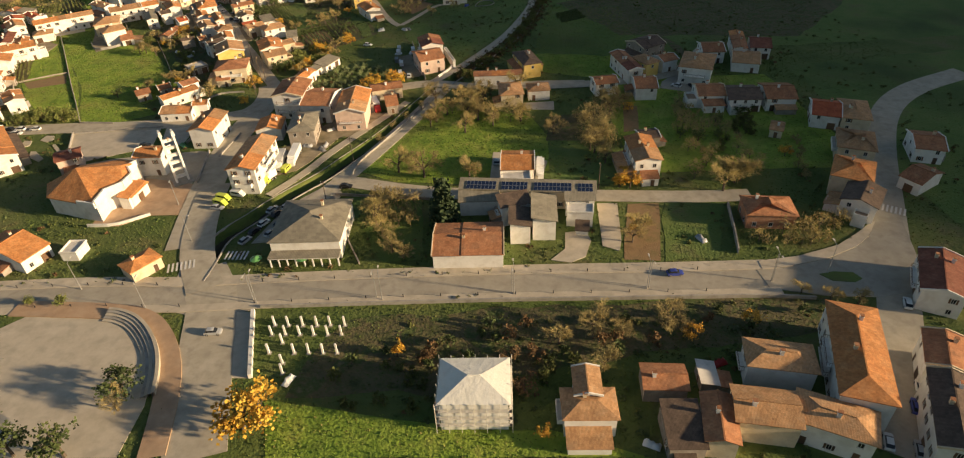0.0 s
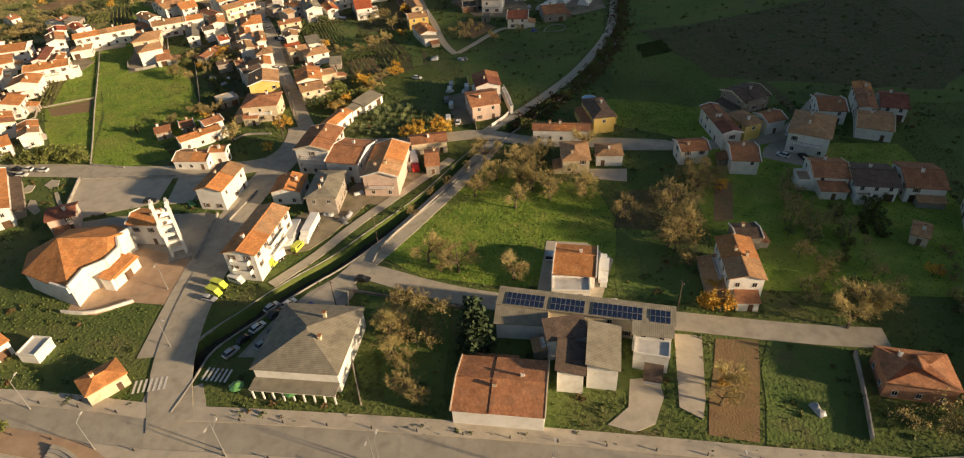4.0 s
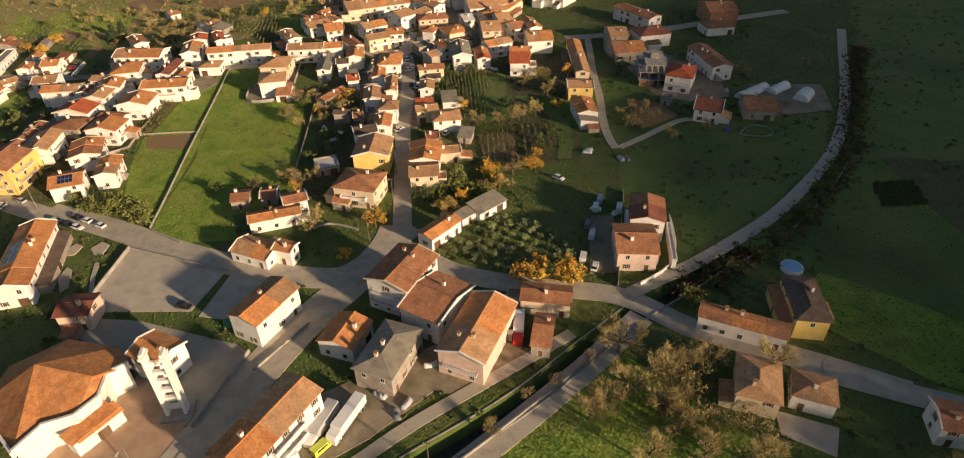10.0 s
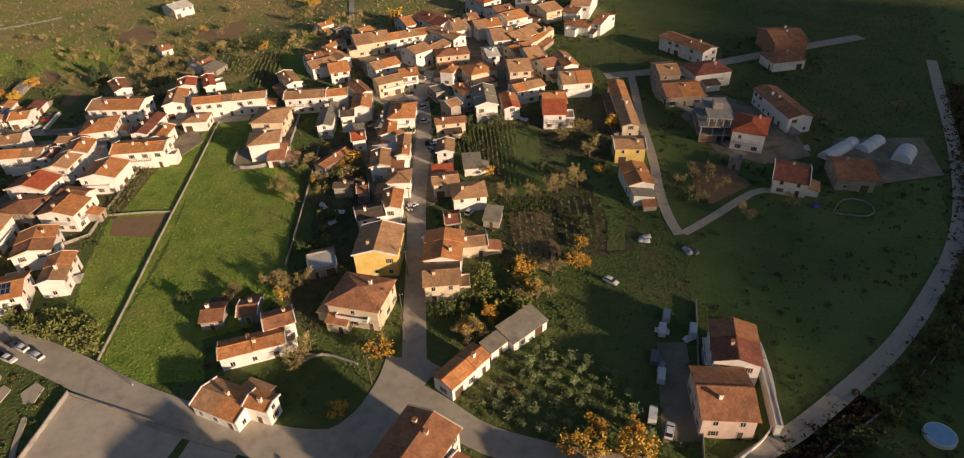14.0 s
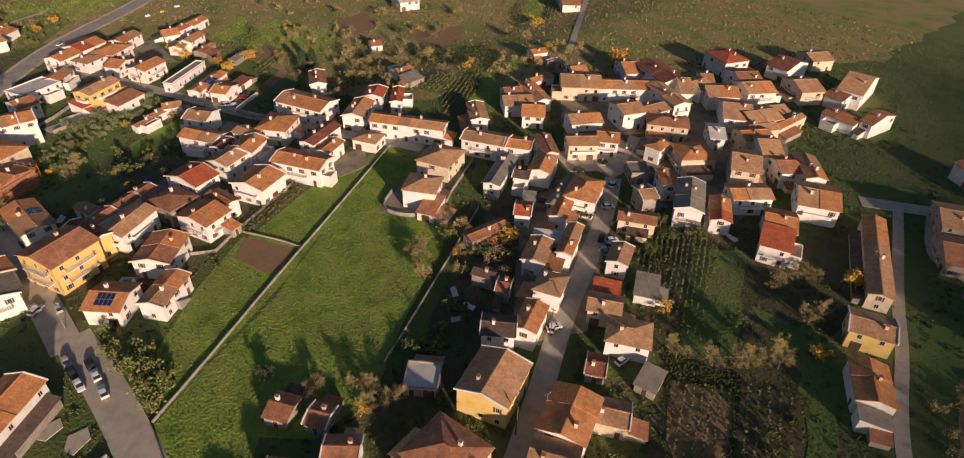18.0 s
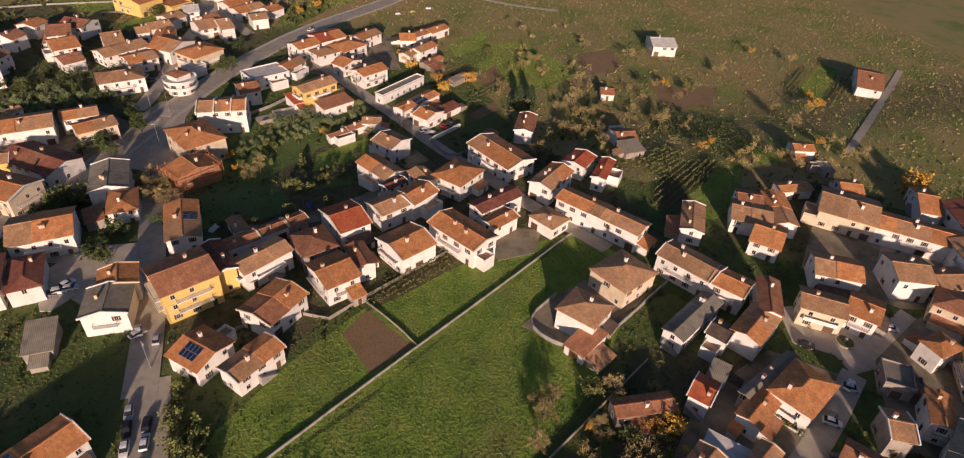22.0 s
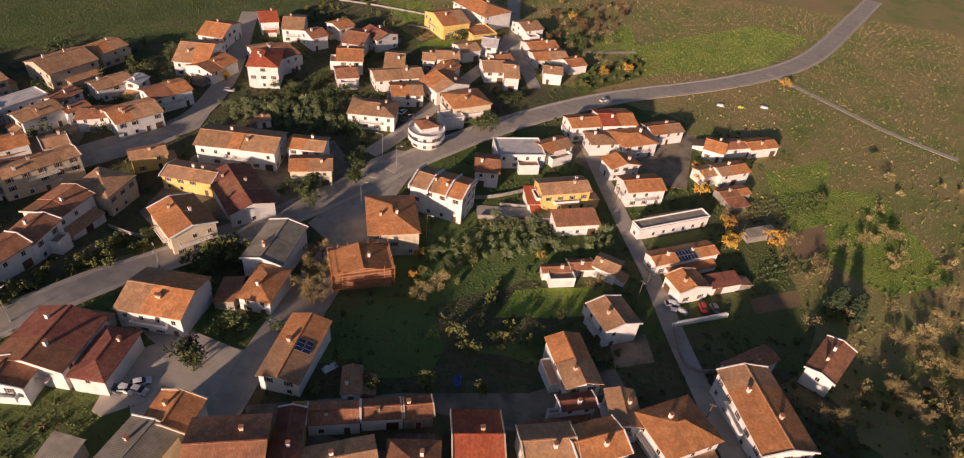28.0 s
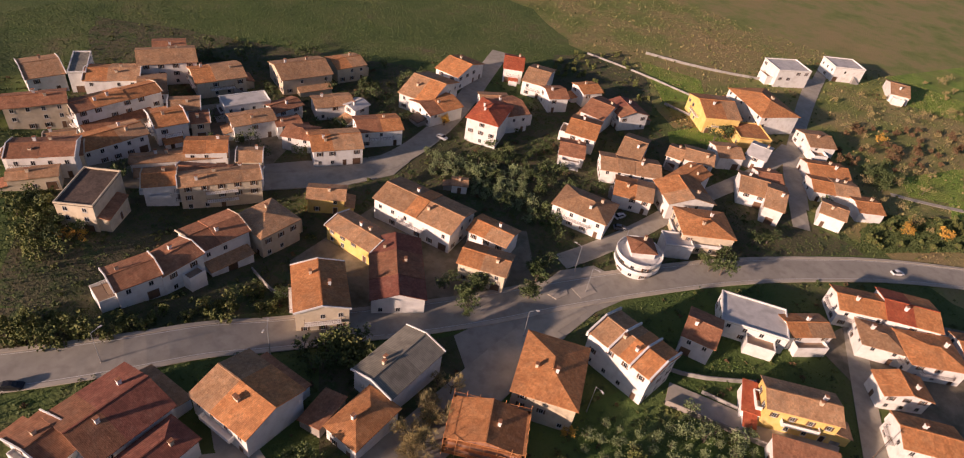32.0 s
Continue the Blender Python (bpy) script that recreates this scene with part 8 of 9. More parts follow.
def tree_meshes(kind, seed):
    """Trunk with limbs, and a crown of many small leaf clumps, one metre tall."""
    rnd = random.Random(seed)
    t, cr = Build(), Build()
    tips = []
    if kind == "conifer":
        t.tube((0, 0, -0.03), (0, 0, 0.95), 0.022, 0.004, 6)
        for lev in range(15):
            z = 0.1 + lev * 0.058
            r = 0.24 * (1 - lev / 15.5) ** 0.85
            for k in range(9):
                a = lev * 0.7 + k * 0.698 + rnd.uniform(-0.15, 0.15)
                tips += [(r * u * math.cos(a), r * u * math.sin(a), z - 0.05 * u) for u in (0.35, 0.7, 1.0)]
        size, per = 0.06, 7
    else:
        stems = {"bush": 5, "olive": 3}.get(kind, 1)
        tall = {"bush": 0.12, "olive": 0.22}.get(kind, 0.30)
        for s in range(stems):
            a = rnd.uniform(0, 6.28)
            o = 0.06 * (stems > 1)
            fork = Vector((o * math.cos(a) * 2, o * math.sin(a) * 2, tall))
            t.tube((o * math.cos(a), o * math.sin(a), -0.03), fork, 0.035 if stems == 1 else 0.018, 0.022 if stems == 1 else 0.012, 6)
            for k in range(8 if stems == 1 else 4):
                b = rnd.uniform(0, 6.28)
                spread = rnd.uniform(0.14, 0.36)
                end = Vector((spread * math.cos(b), spread * math.sin(b), rnd.uniform(0.45, 0.9) - 0.35 * spread))
                mid = fork.lerp(end, 0.5) + Vector((0, 0, 0.05))
                t.tube(fork, mid, 0.015, 0.009, 4)
                t.tube(mid, end, 0.009, 0.003, 4)
                for q in range(7):
                    c = mid.lerp(end, rnd.uniform(0.2, 1.15)) + Vector([rnd.gauss(0, 0.065) for _ in range(3)])
                    if kind in ("bare",) and q < 4:
                        t.tube(mid.lerp(end, rnd.uniform(0.2, 0.9)), c, 0.005, 0.0015, 3)
                    tips.append(c)
        size, per = (0.034, 34) if kind == "bare" else (0.046, 12) if stems == 1 else (0.068, 4)
    for c in tips:
        for _ in range(per):
            p = Vector(c) + Vector([rnd.gauss(0, size * 0.9) for _ in range(3)])
            q = Euler([rnd.uniform(0, 6.28) for _ in range(3)]).to_matrix()
            s = size * rnd.uniform(0.45, 1.0)
            if kind == "bare":
                # twigs that radiate from the middle of the crown
                way = ((p - Vector((0, 0, 0.32))).normalized() + Vector([rnd.gauss(0, 0.45) for _ in range(3)])).normalized()
                wide = way.cross(q @ Vector((1, 0, 0))).normalized() * s * 0.13
                tip = p + way * s * 2.6
                cr.add([p - wide, p + wide, tip + wide * 0.5, tip - wide * 0.5], [(0, 1, 2, 3)])
            else:
                pts = [q @ Vector(u) * s for u in ((-0.6, -0.5, 0), (0.6, -0.5, 0.15), (0.55, 0.5, 0), (-0.45, 0.6, -0.12))]
                cr.add([p + u for u in pts], [(0, 1, 2, 3)])
    return t.mesh("trunk", [M["bark"]]), cr.mesh("crown", [LEAF[kind]])


KINDS = {}
TREE_LABEL = {
    "russet": ("tree", "brown-leaved deciduous tree in late autumn"),
    "bare": ("tree", "half-bare deciduous tree with brown winter twigs"), "autumn": ("tree", "deciduous tree in orange autumn leaf"),
    "green": ("tree", "dark green leafy tree with a rounded crown"), "olive": ("olive_tree", "small grey-green olive tree in a grove"),
    "conifer": ("conifer", "tall dark green pointed conifer"), "bush": ("shrub", "low olive-brown shrub on rough grass"),
}
TREES = []
LEAFLET = ((-0.9, -0.7, 0), (0.9, -0.7, 0.2), (0.8, 0.7, 0), (-0.7, 0.9, -0.2))


def tree(kind, x, y, height, rnd):
    """One tree on the ground; alike trees share their meshes."""
    if kind not in KINDS:
        KINDS[kind] = [tree_meshes(kind, 100 * len(KINDS) + i) for i in range(4)]
    name, label = TREE_LABEL[kind]
    root = new(name)
    s = height * rnd.uniform(0.85, 1.18)
    wide = s * rnd.uniform(0.9, 1.35) * (0.75 if kind == "conifer" else 1.15)
    root.matrix_world = pose(x, y, land(x), 0, 0, rnd.uniform(0, 360)) @ Matrix.Diagonal((wide, wide, s, 1))
    tm, cm = rnd.choice(KINDS[kind])
    part("trunk", tm, root)
    part("crown", cm, root)
    TREES.append((x, y))
    return tagged(root, label, "tree" if kind != "bush" else "shrub", kind + " trees")


def thicket(kind, n, lo, hi, poly):
    """Bare growth too dense to count: thin stems and twig clumps, joined."""
    rnd = random.Random(len(TREES) + 17)
    x0, x1 = min(p[0] for p in poly), max(p[0] for p in poly)
    y0, y1 = min(p[1] for p in poly), max(p[1] for p in poly)
    b = Build()
    for _ in range(n * 12):
        if n <= 0:
            break
        x, y = rnd.uniform(x0, x1), rnd.uniform(y0, y1)
        if not inside(x, y, poly) or not free(x, y, 1.8):
            continue
        n -= 1
        TREES.append((x, y))
        h = rnd.uniform(lo, hi)
        z = land(x)
        low = kind == "bush"
        b.tube((x, y, z - 0.1), (x, y, z + h * 0.4), 0.12, 0.07, 5, 1)
        for _ in range(11 if low else 9):
            a, s = rnd.uniform(0, 6.28), rnd.uniform(0.12, 0.5) * h
            e = Vector((x + s * math.cos(a), y + s * math.sin(a), z + h * rnd.uniform(0.15 if low else 0.45, 1.0) - 0.3 * s))
            b.tube((x, y, z + h * (0.1 if low else 0.38)), e, 0.05, 0.015, 3, 1)
            for _ in range(21):
                p = e + Vector([rnd.gauss(0, 0.1 * h) for _ in range(3)])
                m = Euler([rnd.uniform(0, 6.28) for _ in range(3)]).to_matrix()
                k = rnd.uniform(0.12, 0.28)
                b.add([p + m @ Vector(w) * k for w in LEAFLET if kind != "bare"] or [p + m @ Vector(w) * k for w in ((-1.2, -0.25, 0), (1.2, -0.2, 0), (0.9, 0.28, 0.2), (-0.6, 0.3, 0.1))], [(0, 1, 2, 3)])
    tagged(new("thicket", b.mesh("thicket", [LEAF[kind], M["bark"]])), {"bush": "tangled low green-brown shrubs on rough grass", "green": "dense dark green trees between village houses", "russet": "tangled brown autumn brambles and shrubs"}.get(kind, "tangled thicket of half-bare brown trees"), "thicket", kind="stuff")


def trees(kind, height, pts):
    rnd = random.Random(len(TREES) + 5)
    for x, y in pts:
        tree(kind, x, y, height * 1.15, rnd)


def free(x, y, gap):
    if on_road(x, y) or any((x - a) ** 2 + (y - b) ** 2 < (0.8 * r + 1) ** 2 for a, b, r in HOUSES):
        return False
    return all((x - a) ** 2 + (y - b) ** 2 > gap * gap for a, b in TREES)


def grove(kind, n, lo, hi, poly):
    if kind == "bush":
        return thicket(kind, n, lo, hi, poly)
    rnd = random.Random(len(TREES) + 11)
    if kind == "olive":
        # planted in rows
        a, b = Vector(poly[0]), Vector(poly[1])
        u = (b - a).normalized()
        w = Vector((-u.y, u.x))
        for i in range(-30, 31):
            for j in range(-30, 31):
                q = a + u * (i * 3.5 + rnd.uniform(-0.5, 0.5)) + w * (j * 3.5 + rnd.uniform(-0.5, 0.5))
                if n > 0 and inside(q.x, q.y, poly) and free(q.x, q.y, 1.8):
                    tree(kind, q.x, q.y, rnd.uniform(lo, hi), rnd)
                    n -= 1
        return
    x0, x1 = min(p[0] for p in poly), max(p[0] for p in poly)
    y0, y1 = min(p[1] for p in poly), max(p[1] for p in poly)
    for _ in range(n * 12):
        if n <= 0:
            break
        x, y = rnd.uniform(x0, x1), rnd.uniform(y0, y1)
        if inside(x, y, poly) and free(x, y, 1.6 if kind != "olive" else 2.6):
            tree(kind, x, y, rnd.uniform(lo, hi), rnd)
            n -= 1


trees('bare', 7.5, [(-24, 175), (-16, 171), (-2, 168), (-12, 209), (-1, 211), (1, 221), (18, 207), (42, 197), (39, 179), (50, 211), (28, 194), (-2, 199), (78, 157), (71, 152), (6, 226), (20, 230), (-27, 148), (-29, 146)])
trees('conifer', 10.5, [(-10, 146)])
trees('autumn', 4.5, [(42, 158), (45, 164), (-30, 248), (-37, 246)])
trees('bare', 7.5, [(-14, 205), (1, 214), (3, 208), (-2, 221), (18, 205), (50, 206), (55, 212), (-8, 214), (8, 203), (-12, 225)])
trees('green', 5, [(7, 227), (-1, 229)])
trees('autumn', 9, [(-50, 81), (-47, 82)])
trees('autumn', 4, [(-21, 97), (7, 74)])
trees('green', 8.5, [(-77, 92), (-93, 79), (-83, 78)])
trees('bare', 6, [(-77, 88)])
trees('bush', 2.5, [(-112, 123), (-104, 122)])
trees('bare', 6, [(14, 97), (22, 100), (28, 98), (39, 100), (22, 89), (42, 136), (-27, 141), (-24, 134), (-30, 153), (-21, 131), (39, 131)])
trees('autumn', 4, [(57, 99), (43, 96), (40, 135)])
trees('russet', 4, [(3, 93), (-14, 95), (5, 85)])
trees('bare', 5, [(-1, 211), (-14, 208)])
trees('autumn', 5, [(-40, 241), (-36, 242), (-30, 244), (-27, 244), (-65, 286), (-60, 282), (-64, 289), (-54, 296), (-68, 271), (-70, 264), (-86, 250), (-86, 233)])
trees('bare', 5, [(-124, 262), (-118, 260), (-116, 264), (-71, 263), (-58, 290)])
trees('green', 4.5, [(-80, 266), (-77, 267), (-101, 364), (-76, 338)])
trees('autumn', 5, [(-67, 269), (-65, 287), (-61, 282), (-52, 295)])
trees('bare', 5.5, [(-68, 328), (-64, 353), (-75, 359), (-81, 319), (-59, 280), (-68, 262), (-87, 251), (-102, 242), (-130, 255), (-122, 263)])
trees('autumn', 5, [(-60, 373), (-129, 322), (-136, 323)])
grove('bush', 22, 2.5, 4.5, [(-182, 227), (-178, 231), (-147, 227), (-145, 219), (-161, 222)])
grove('olive', 90, 2.0, 2.8, [(-61, 243), (-56, 266), (-35, 265), (-24, 250), (-38, 243), (-51, 240)])
grove('olive', 60, 2.3, 3.3, [(-290, 244), (-313, 293), (-301, 297), (-277, 250)])
grove('bush', 7, 2.0, 3.2, [(-253, 255), (-266, 277), (-256, 282), (-248, 266)])
grove('green', 7, 2.0, 3.6, [(-258, 256), (-264, 269), (-270, 285), (-264, 286), (-255, 271), (-252, 259)])
grove('olive', 50, 2.6, 3.8, [(-337, 154), (-356, 186), (-351, 195), (-333, 204), (-333, 184), (-327, 162)])
grove('bush', 25, 3, 5, [(-217, 148), (-228, 154), (-230, 165), (-219, 161)])
grove('bush', 25, 3, 5, [(-236, 108), (-244, 109), (-235, 134), (-229, 132)])
thicket('russet', 9, 2, 4, [(-42, 92), (-14, 104), (29, 107), (74, 102), (70, 95), (32, 93), (-14, 90)])
thicket('green', 16, 1.5, 3.5, [(-42, 92), (-14, 104), (29, 107), (74, 102), (70, 95), (32, 93), (-14, 90)])
grove('bush', 18, 1.5, 3, [(-43, 89), (-14, 100), (28, 103), (56, 104), (76, 100), (31, 94), (8, 84), (-14, 79)])
grove('bush', 60, 2, 4, [(-6, 246), (12, 271), (28, 300), (44, 347), (52, 404), (56, 405), (48, 346), (30, 291), (12, 262), (1, 242)])
thicket('bare', 22, 3, 6, [(-31, 149), (-30, 165), (-18, 158), (-19, 143)])
thicket('bare', 20, 4, 6.5, [(-11, 216), (6, 230), (23, 221), (20, 202), (2, 207)])
thicket('bare', 20, 4, 6.5, [(37, 206), (52, 217), (46, 180), (36, 172)])
grove('bush', 9, 1.5, 2.8, [(-304, 244), (-279, 257), (-282, 313), (-248, 301), (-256, 278), (-265, 249)])
grove('olive', 40, 2.5, 4, [(-305, 257), (-315, 297), (-302, 299), (-289, 266)])
thicket('green', 4, 2.0, 3.5, [(-89, 327), (-61, 362), (-46, 319), (-59, 303), (-73, 306)])
grove('bush', 30, 2, 4, [(-78, 269), (-76, 286), (-62, 292), (-60, 278), (-65, 262)])
thicket('bare', 7, 3, 4.5, [(-149, 311), (-151, 326), (-139, 329), (-124, 307), (-132, 300)])
grove('bush', 16, 3, 6, [(-175, 228), (-166, 234), (-154, 235), (-148, 229), (-151, 224)])
trees('green', 6, [(-319, 212), (-314, 213), (-300, 420), (-229, 209)])
trees('autumn', 7.5, [(-193, 455), (-193, 460)])
trees('autumn', 4, [(-352, 324), (-237, 405), (-318, 332), (-228, 452), (-259, 480), (-298, 430)])
trees('conifer', 7, [(-295, 357), (-294, 362)])
trees('bare', 5, [(-299, 386), (-270, 395), (-280, 387), (-259, 459), (-244, 454), (-267, 365), (-263, 405), (-288, 436)])
trees('green', 5, [(-241, 225), (-226, 212), (-263, 222)])
trees('bush', 6, [(-263, 198), (-261, 195), (-263, 201)])
trees('autumn', 4.5, [(-350, 324), (-324, 331), (-447, 368)])
trees('bare', 6, [(-257, 222), (-257, 225), (-264, 223)])
trees('bush', 3, [(-292, 356), (-299, 363), (-352, 365), (-392, 393)])
trees('bare', 5, [(-331, 374), (-374, 393), (-262, 367), (-269, 365), (-254, 347), (-290, 379), (-280, 382)])
trees('green', 5, [(-308, 215), (-296, 204), (-239, 214), (-228, 211)])
trees('autumn', 5, [(-341, 324), (-314, 330), (-321, 345)])
trees('bare', 5.5, [(-254, 225), (-258, 225), (-272, 220)])
trees('green', 5, [(-355, 245), (-362, 247), (-377, 250), (-382, 253), (-293, 207), (-260, 198), (-263, 199)])
trees('green', 5, [(94, 198), (76, 162), (74, 182)])
thicket('bare', 16, 2.5, 4, [(76, 208), (80, 208), (71, 163), (68, 163)])
trees('bare', 8, [(76, 156), (76, 157)])
trees('bare', 7, [(42, 191), (43, 186), (38, 181), (51, 208), (41, 172)])
trees('autumn', 5, [(42, 158), (45, 157)])
trees('bare', 5, [(-265, 249), (-269, 253), (-254, 226), (-283, 293)])
trees('bare', 5, [(-68, 328), (-63, 333), (-73, 368), (-71, 369), (-151, 300)])
trees('autumn', 4, [(-54, 304), (-62, 377), (-58, 343), (-119, 259), (-67, 290), (-91, 330)])
trees('green', 3.5, [(-56, 299), (-57, 295), (-126, 277), (-141, 249)])
trees('bare', 5, [(-334, 447), (-331, 431), (-335, 382), (-311, 393), (-287, 371), (-304, 464), (-307, 511), (-255, 473), (-330, 502), (-348, 416)])
trees('autumn', 4, [(-323, 500), (-272, 490), (-241, 412), (-261, 485), (-357, 324)])
thicket('bare', 26, 2, 4, [(-233, 410), (-239, 433), (-226, 436), (-233, 456), (-218, 469), (-213, 448), (-215, 424), (-222, 409)])
thicket('bare', 10, 2, 3.5, [(-283, 369), (-285, 401), (-310, 437), (-279, 425), (-256, 394), (-264, 369)])
thicket('bare', 25, 3, 6, [(67, 197), (87, 209), (88, 160), (63, 157)])
thicket('bare', 20, 3, 6, [(83, 132), (100, 136), (87, 124), (67, 126)])
grove('bush', 20, 2, 4, [(-234, 158), (-252, 168), (-265, 171), (-261, 178), (-242, 171), (-229, 164)])
trees('autumn', 4, [(-142, 308), (-137, 320), (-141, 327)])
trees('green', 4, [(-108, 357), (-105, 358), (-106, 348), (-112, 363), (-129, 350)])
trees('bare', 5, [(-148, 300), (-151, 303), (-141, 309), (-142, 296), (-149, 317)])
trees('bush', 4, [(-151, 313), (-138, 315), (-131, 319), (-131, 349)])
trees('green', 5, [(-240, 111), (-241, 116), (-235, 113), (-240, 123), (-262, 108), (-260, 112)])
trees('autumn', 4, [(-238, 129), (-241, 130), (-356, 144)])
trees('green', 3.5, [(-319, 159), (-324, 159), (-358, 164), (-360, 170), (-362, 177)])
trees('bush', 3, [(-228, 238), (-233, 247), (-232, 249), (-237, 259), (-238, 271), (-236, 241)])
trees('bush', 3, [(-286, 257), (-283, 259), (-291, 277), (-274, 247)])
trees('autumn', 3, [(-272, 245), (-281, 244), (-291, 277), (-340, 255), (-340, 258)])
trees('green', 4, [(-238, 212), (-239, 215), (-228, 210), (-264, 175)])
trees('bare', 4.5, [(-266, 220), (-261, 223), (-271, 217)])
thicket('bare', 12, 2, 3.6, [(-260, 342), (-276, 366), (-268, 388), (-231, 385), (-245, 372), (-255, 355)])
thicket('bare', 40, 2.5, 5, [(-332, 327), (-335, 401), (-296, 452), (-237, 406), (-252, 362), (-288, 344)])
grove('bush', 16, 1.2, 2.4, [(-259, 340), (-267, 358), (-294, 391), (-254, 375), (-243, 341)])
thicket('bare', 12, 2, 3.8, [(-356, 376), (-386, 424), (-284, 387), (-273, 364)])
thicket('bare', 40, 2, 5, [(-523, 234), (-626, 283), (-435, 302), (-413, 278)])
grove('bush', 16, 1.5, 3, [(-118, 265), (-133, 294), (-127, 297), (-108, 270)])
thicket('green', 34, 3, 6, [(-331, 32), (-381, 105), (-351, 148), (-310, 135), (-266, 113)])
thicket('green', 22, 3, 5.5, [(-335, 147), (-362, 182), (-366, 215), (-332, 211), (-332, 180)])
grove('green', 16, 3, 5, [(-382, 162), (-375, 192), (-342, 195), (-334, 169)])
thicket('green', 20, 3, 5, [(-309, 62), (-387, 109), (-354, 140), (-299, 112)])
trees('green', 6, [(-296, 204), (-301, 204), (-308, 215), (-356, 248)])
thicket('bare', 9, 2, 3.5, [(100, 183), (106, 183), (100, 154), (96, 154)])
thicket('bush', 14, 1.5, 3, [(95, 209), (100, 207), (93, 183), (87, 184)])
thicket('bush', 10, 1.5, 3, [(85, 202), (88, 202), (82, 174), (79, 175)])
trees('green', 4, [(100, 201), (128, 197), (69, 185)])
trees('autumn', 4, [(97, 169), (57, 207)])
trees('bare', 5, [(7, 400), (33, 419), (57, 445), (-2, 342), (-14, 331)])
thicket('bare', 16, 2, 4, [(-37, 348), (-33, 364), (-18, 347), (-26, 332)])

thicket('bare', 16, 2.5, 4.5, [(75, 213), (79, 213), (74, 185), (70, 185)])

thicket('green', 8, 3.0, 5.0, [(-257, 188), (-270, 195), (-264, 204), (-253, 197)])
thicket('bush', 14, 1.5, 3.0, [(-219, 146), (-229, 155), (-225, 163), (-217, 154)])
trees('green', 5.0, [(-242, 128), (-236, 129), (-301, 204), (-295, 198), (-316, 211), (-363, 245), (-356, 242)])

thicket('russet', 45, 1.5, 3.5, [(-495, 252), (-520, 277), (-535, 292), (-501, 296), (-463, 273), (-452, 252)])
thicket('bush', 30, 1.5, 3.0, [(-443, 133), (-476, 150), (-458, 173), (-433, 188), (-400, 192), (-387, 187), (-395, 165)])
thicket('green', 16, 3.0, 5.0, [(-462, 264), (-471, 271), (-461, 279), (-446, 276), (-447, 267)])
thicket('bush', 20, 1.5, 3.0, [(-415, 274), (-432, 278), (-453, 301), (-431, 303), (-402, 277)])
trees('green', 5.0, [(-437, 218), (-430, 216), (-418, 261)])
trees('autumn', 4.0, [(-425, 286), (-432, 296), (-489, 265)])

trees('bare', 3.2, [(-31, 195), (-27.5, 206), (-22.5, 211), (-17.5, 219.5), (-12, 228), (-8.5, 233)])

trees('bare', 4.0, [(-64, 337), (-74, 323), (-61, 379), (-62, 361), (-62, 279), (-56, 282)])

trees('bare', 3.6, [(72.8, 107.6), (78.3, 104.6), (83.6, 102.5)])

# ---- overgrown canal ----
CHANNEL = [(-3, 249), (8, 264), (17, 274), (28, 294), (38, 321), (44, 344), (47, 372), (51, 404), (57, 452)]


def channel_scrub(name, label, kind, count, lo, hi, spread, seed):
    """Brambles and dry reeds that fill the banks of the canal."""
    rnd = random.Random(seed)
    line = along(CHANNEL, 0.5)
    b = Build()
    for _ in range(count):
        i = rnd.randrange(1, len(line) - 1)
        d = (line[i + 1] - line[i - 1]).normalized()
        c = line[i] + Vector((-d.y, d.x)) * rnd.gauss(-0.8, spread)
        h = rnd.uniform(lo, hi)
        for _ in range(16):
            p = Vector((c.x + rnd.gauss(0, 0.5), c.y + rnd.gauss(0, 0.5), rnd.uniform(-1.6, h)))
            m = Euler([rnd.uniform(0, 6.28) for _ in range(3)]).to_matrix()
            k = rnd.uniform(0.18, 0.42)
            b.add([p + m @ Vector(q) * k for q in LEAFLET], [(0, 1, 2, 3)])
    tagged(new(name, b.mesh(name, [LEAF[kind]])), label, "scrub", kind="stuff")


channel_scrub("brambles", "brown brambles and dry reeds along a canal", "russet", 900, 0.3, 1.6, 2.6, 3)
channel_scrub("canal_weeds", "dark green weeds on the banks of a canal", "green", 500, 0.2, 1.2, 3.0, 4)

# ---- crops and ground cover ----
vines("bush", [(-190.3, 272.3), (-193.2, 281.6), (-200.7, 298.9), (-207.9, 297.7), (-200.7, 281.1), (-194.6, 271.7)], 114, 1.6)
vines("green", [(-114.5, 361.7), (-95.6, 370.4), (-78.9, 325.7), (-100.3, 337.8)], -66, 1.5)
vines("bush", [(-219.0, 372.1), (-231.9, 392.5), (-228.2, 405.7), (-205.1, 375.8), (-210.5, 367.6)], 119, 2.0)
vines("green", [(-113.5, 349.1), (-108.7, 363.8), (-101.0, 355.6), (-102.7, 338.2)], 120, 1.5)

vines("green", [(-279.1, 406.0), (-282.8, 422.1), (-243.8, 434.7), (-223.7, 424.1), (-248.4, 403.0)], 19, 2.4)
vines("green", [(-282.0, 484.3), (-300.3, 511.2), (-298.9, 517.6), (-278.0, 489.6)], 124, 2.0)
vines("green", [(-259.7, 487.8), (-286.0, 524.8), (-281.9, 526.7), (-256.1, 489.3)], 125, 2.0)
vines("green", [(-217.8, 383.3), (-232.7, 403.1), (-226.1, 407.3), (-211.7, 384.2)], 125, 2.0)
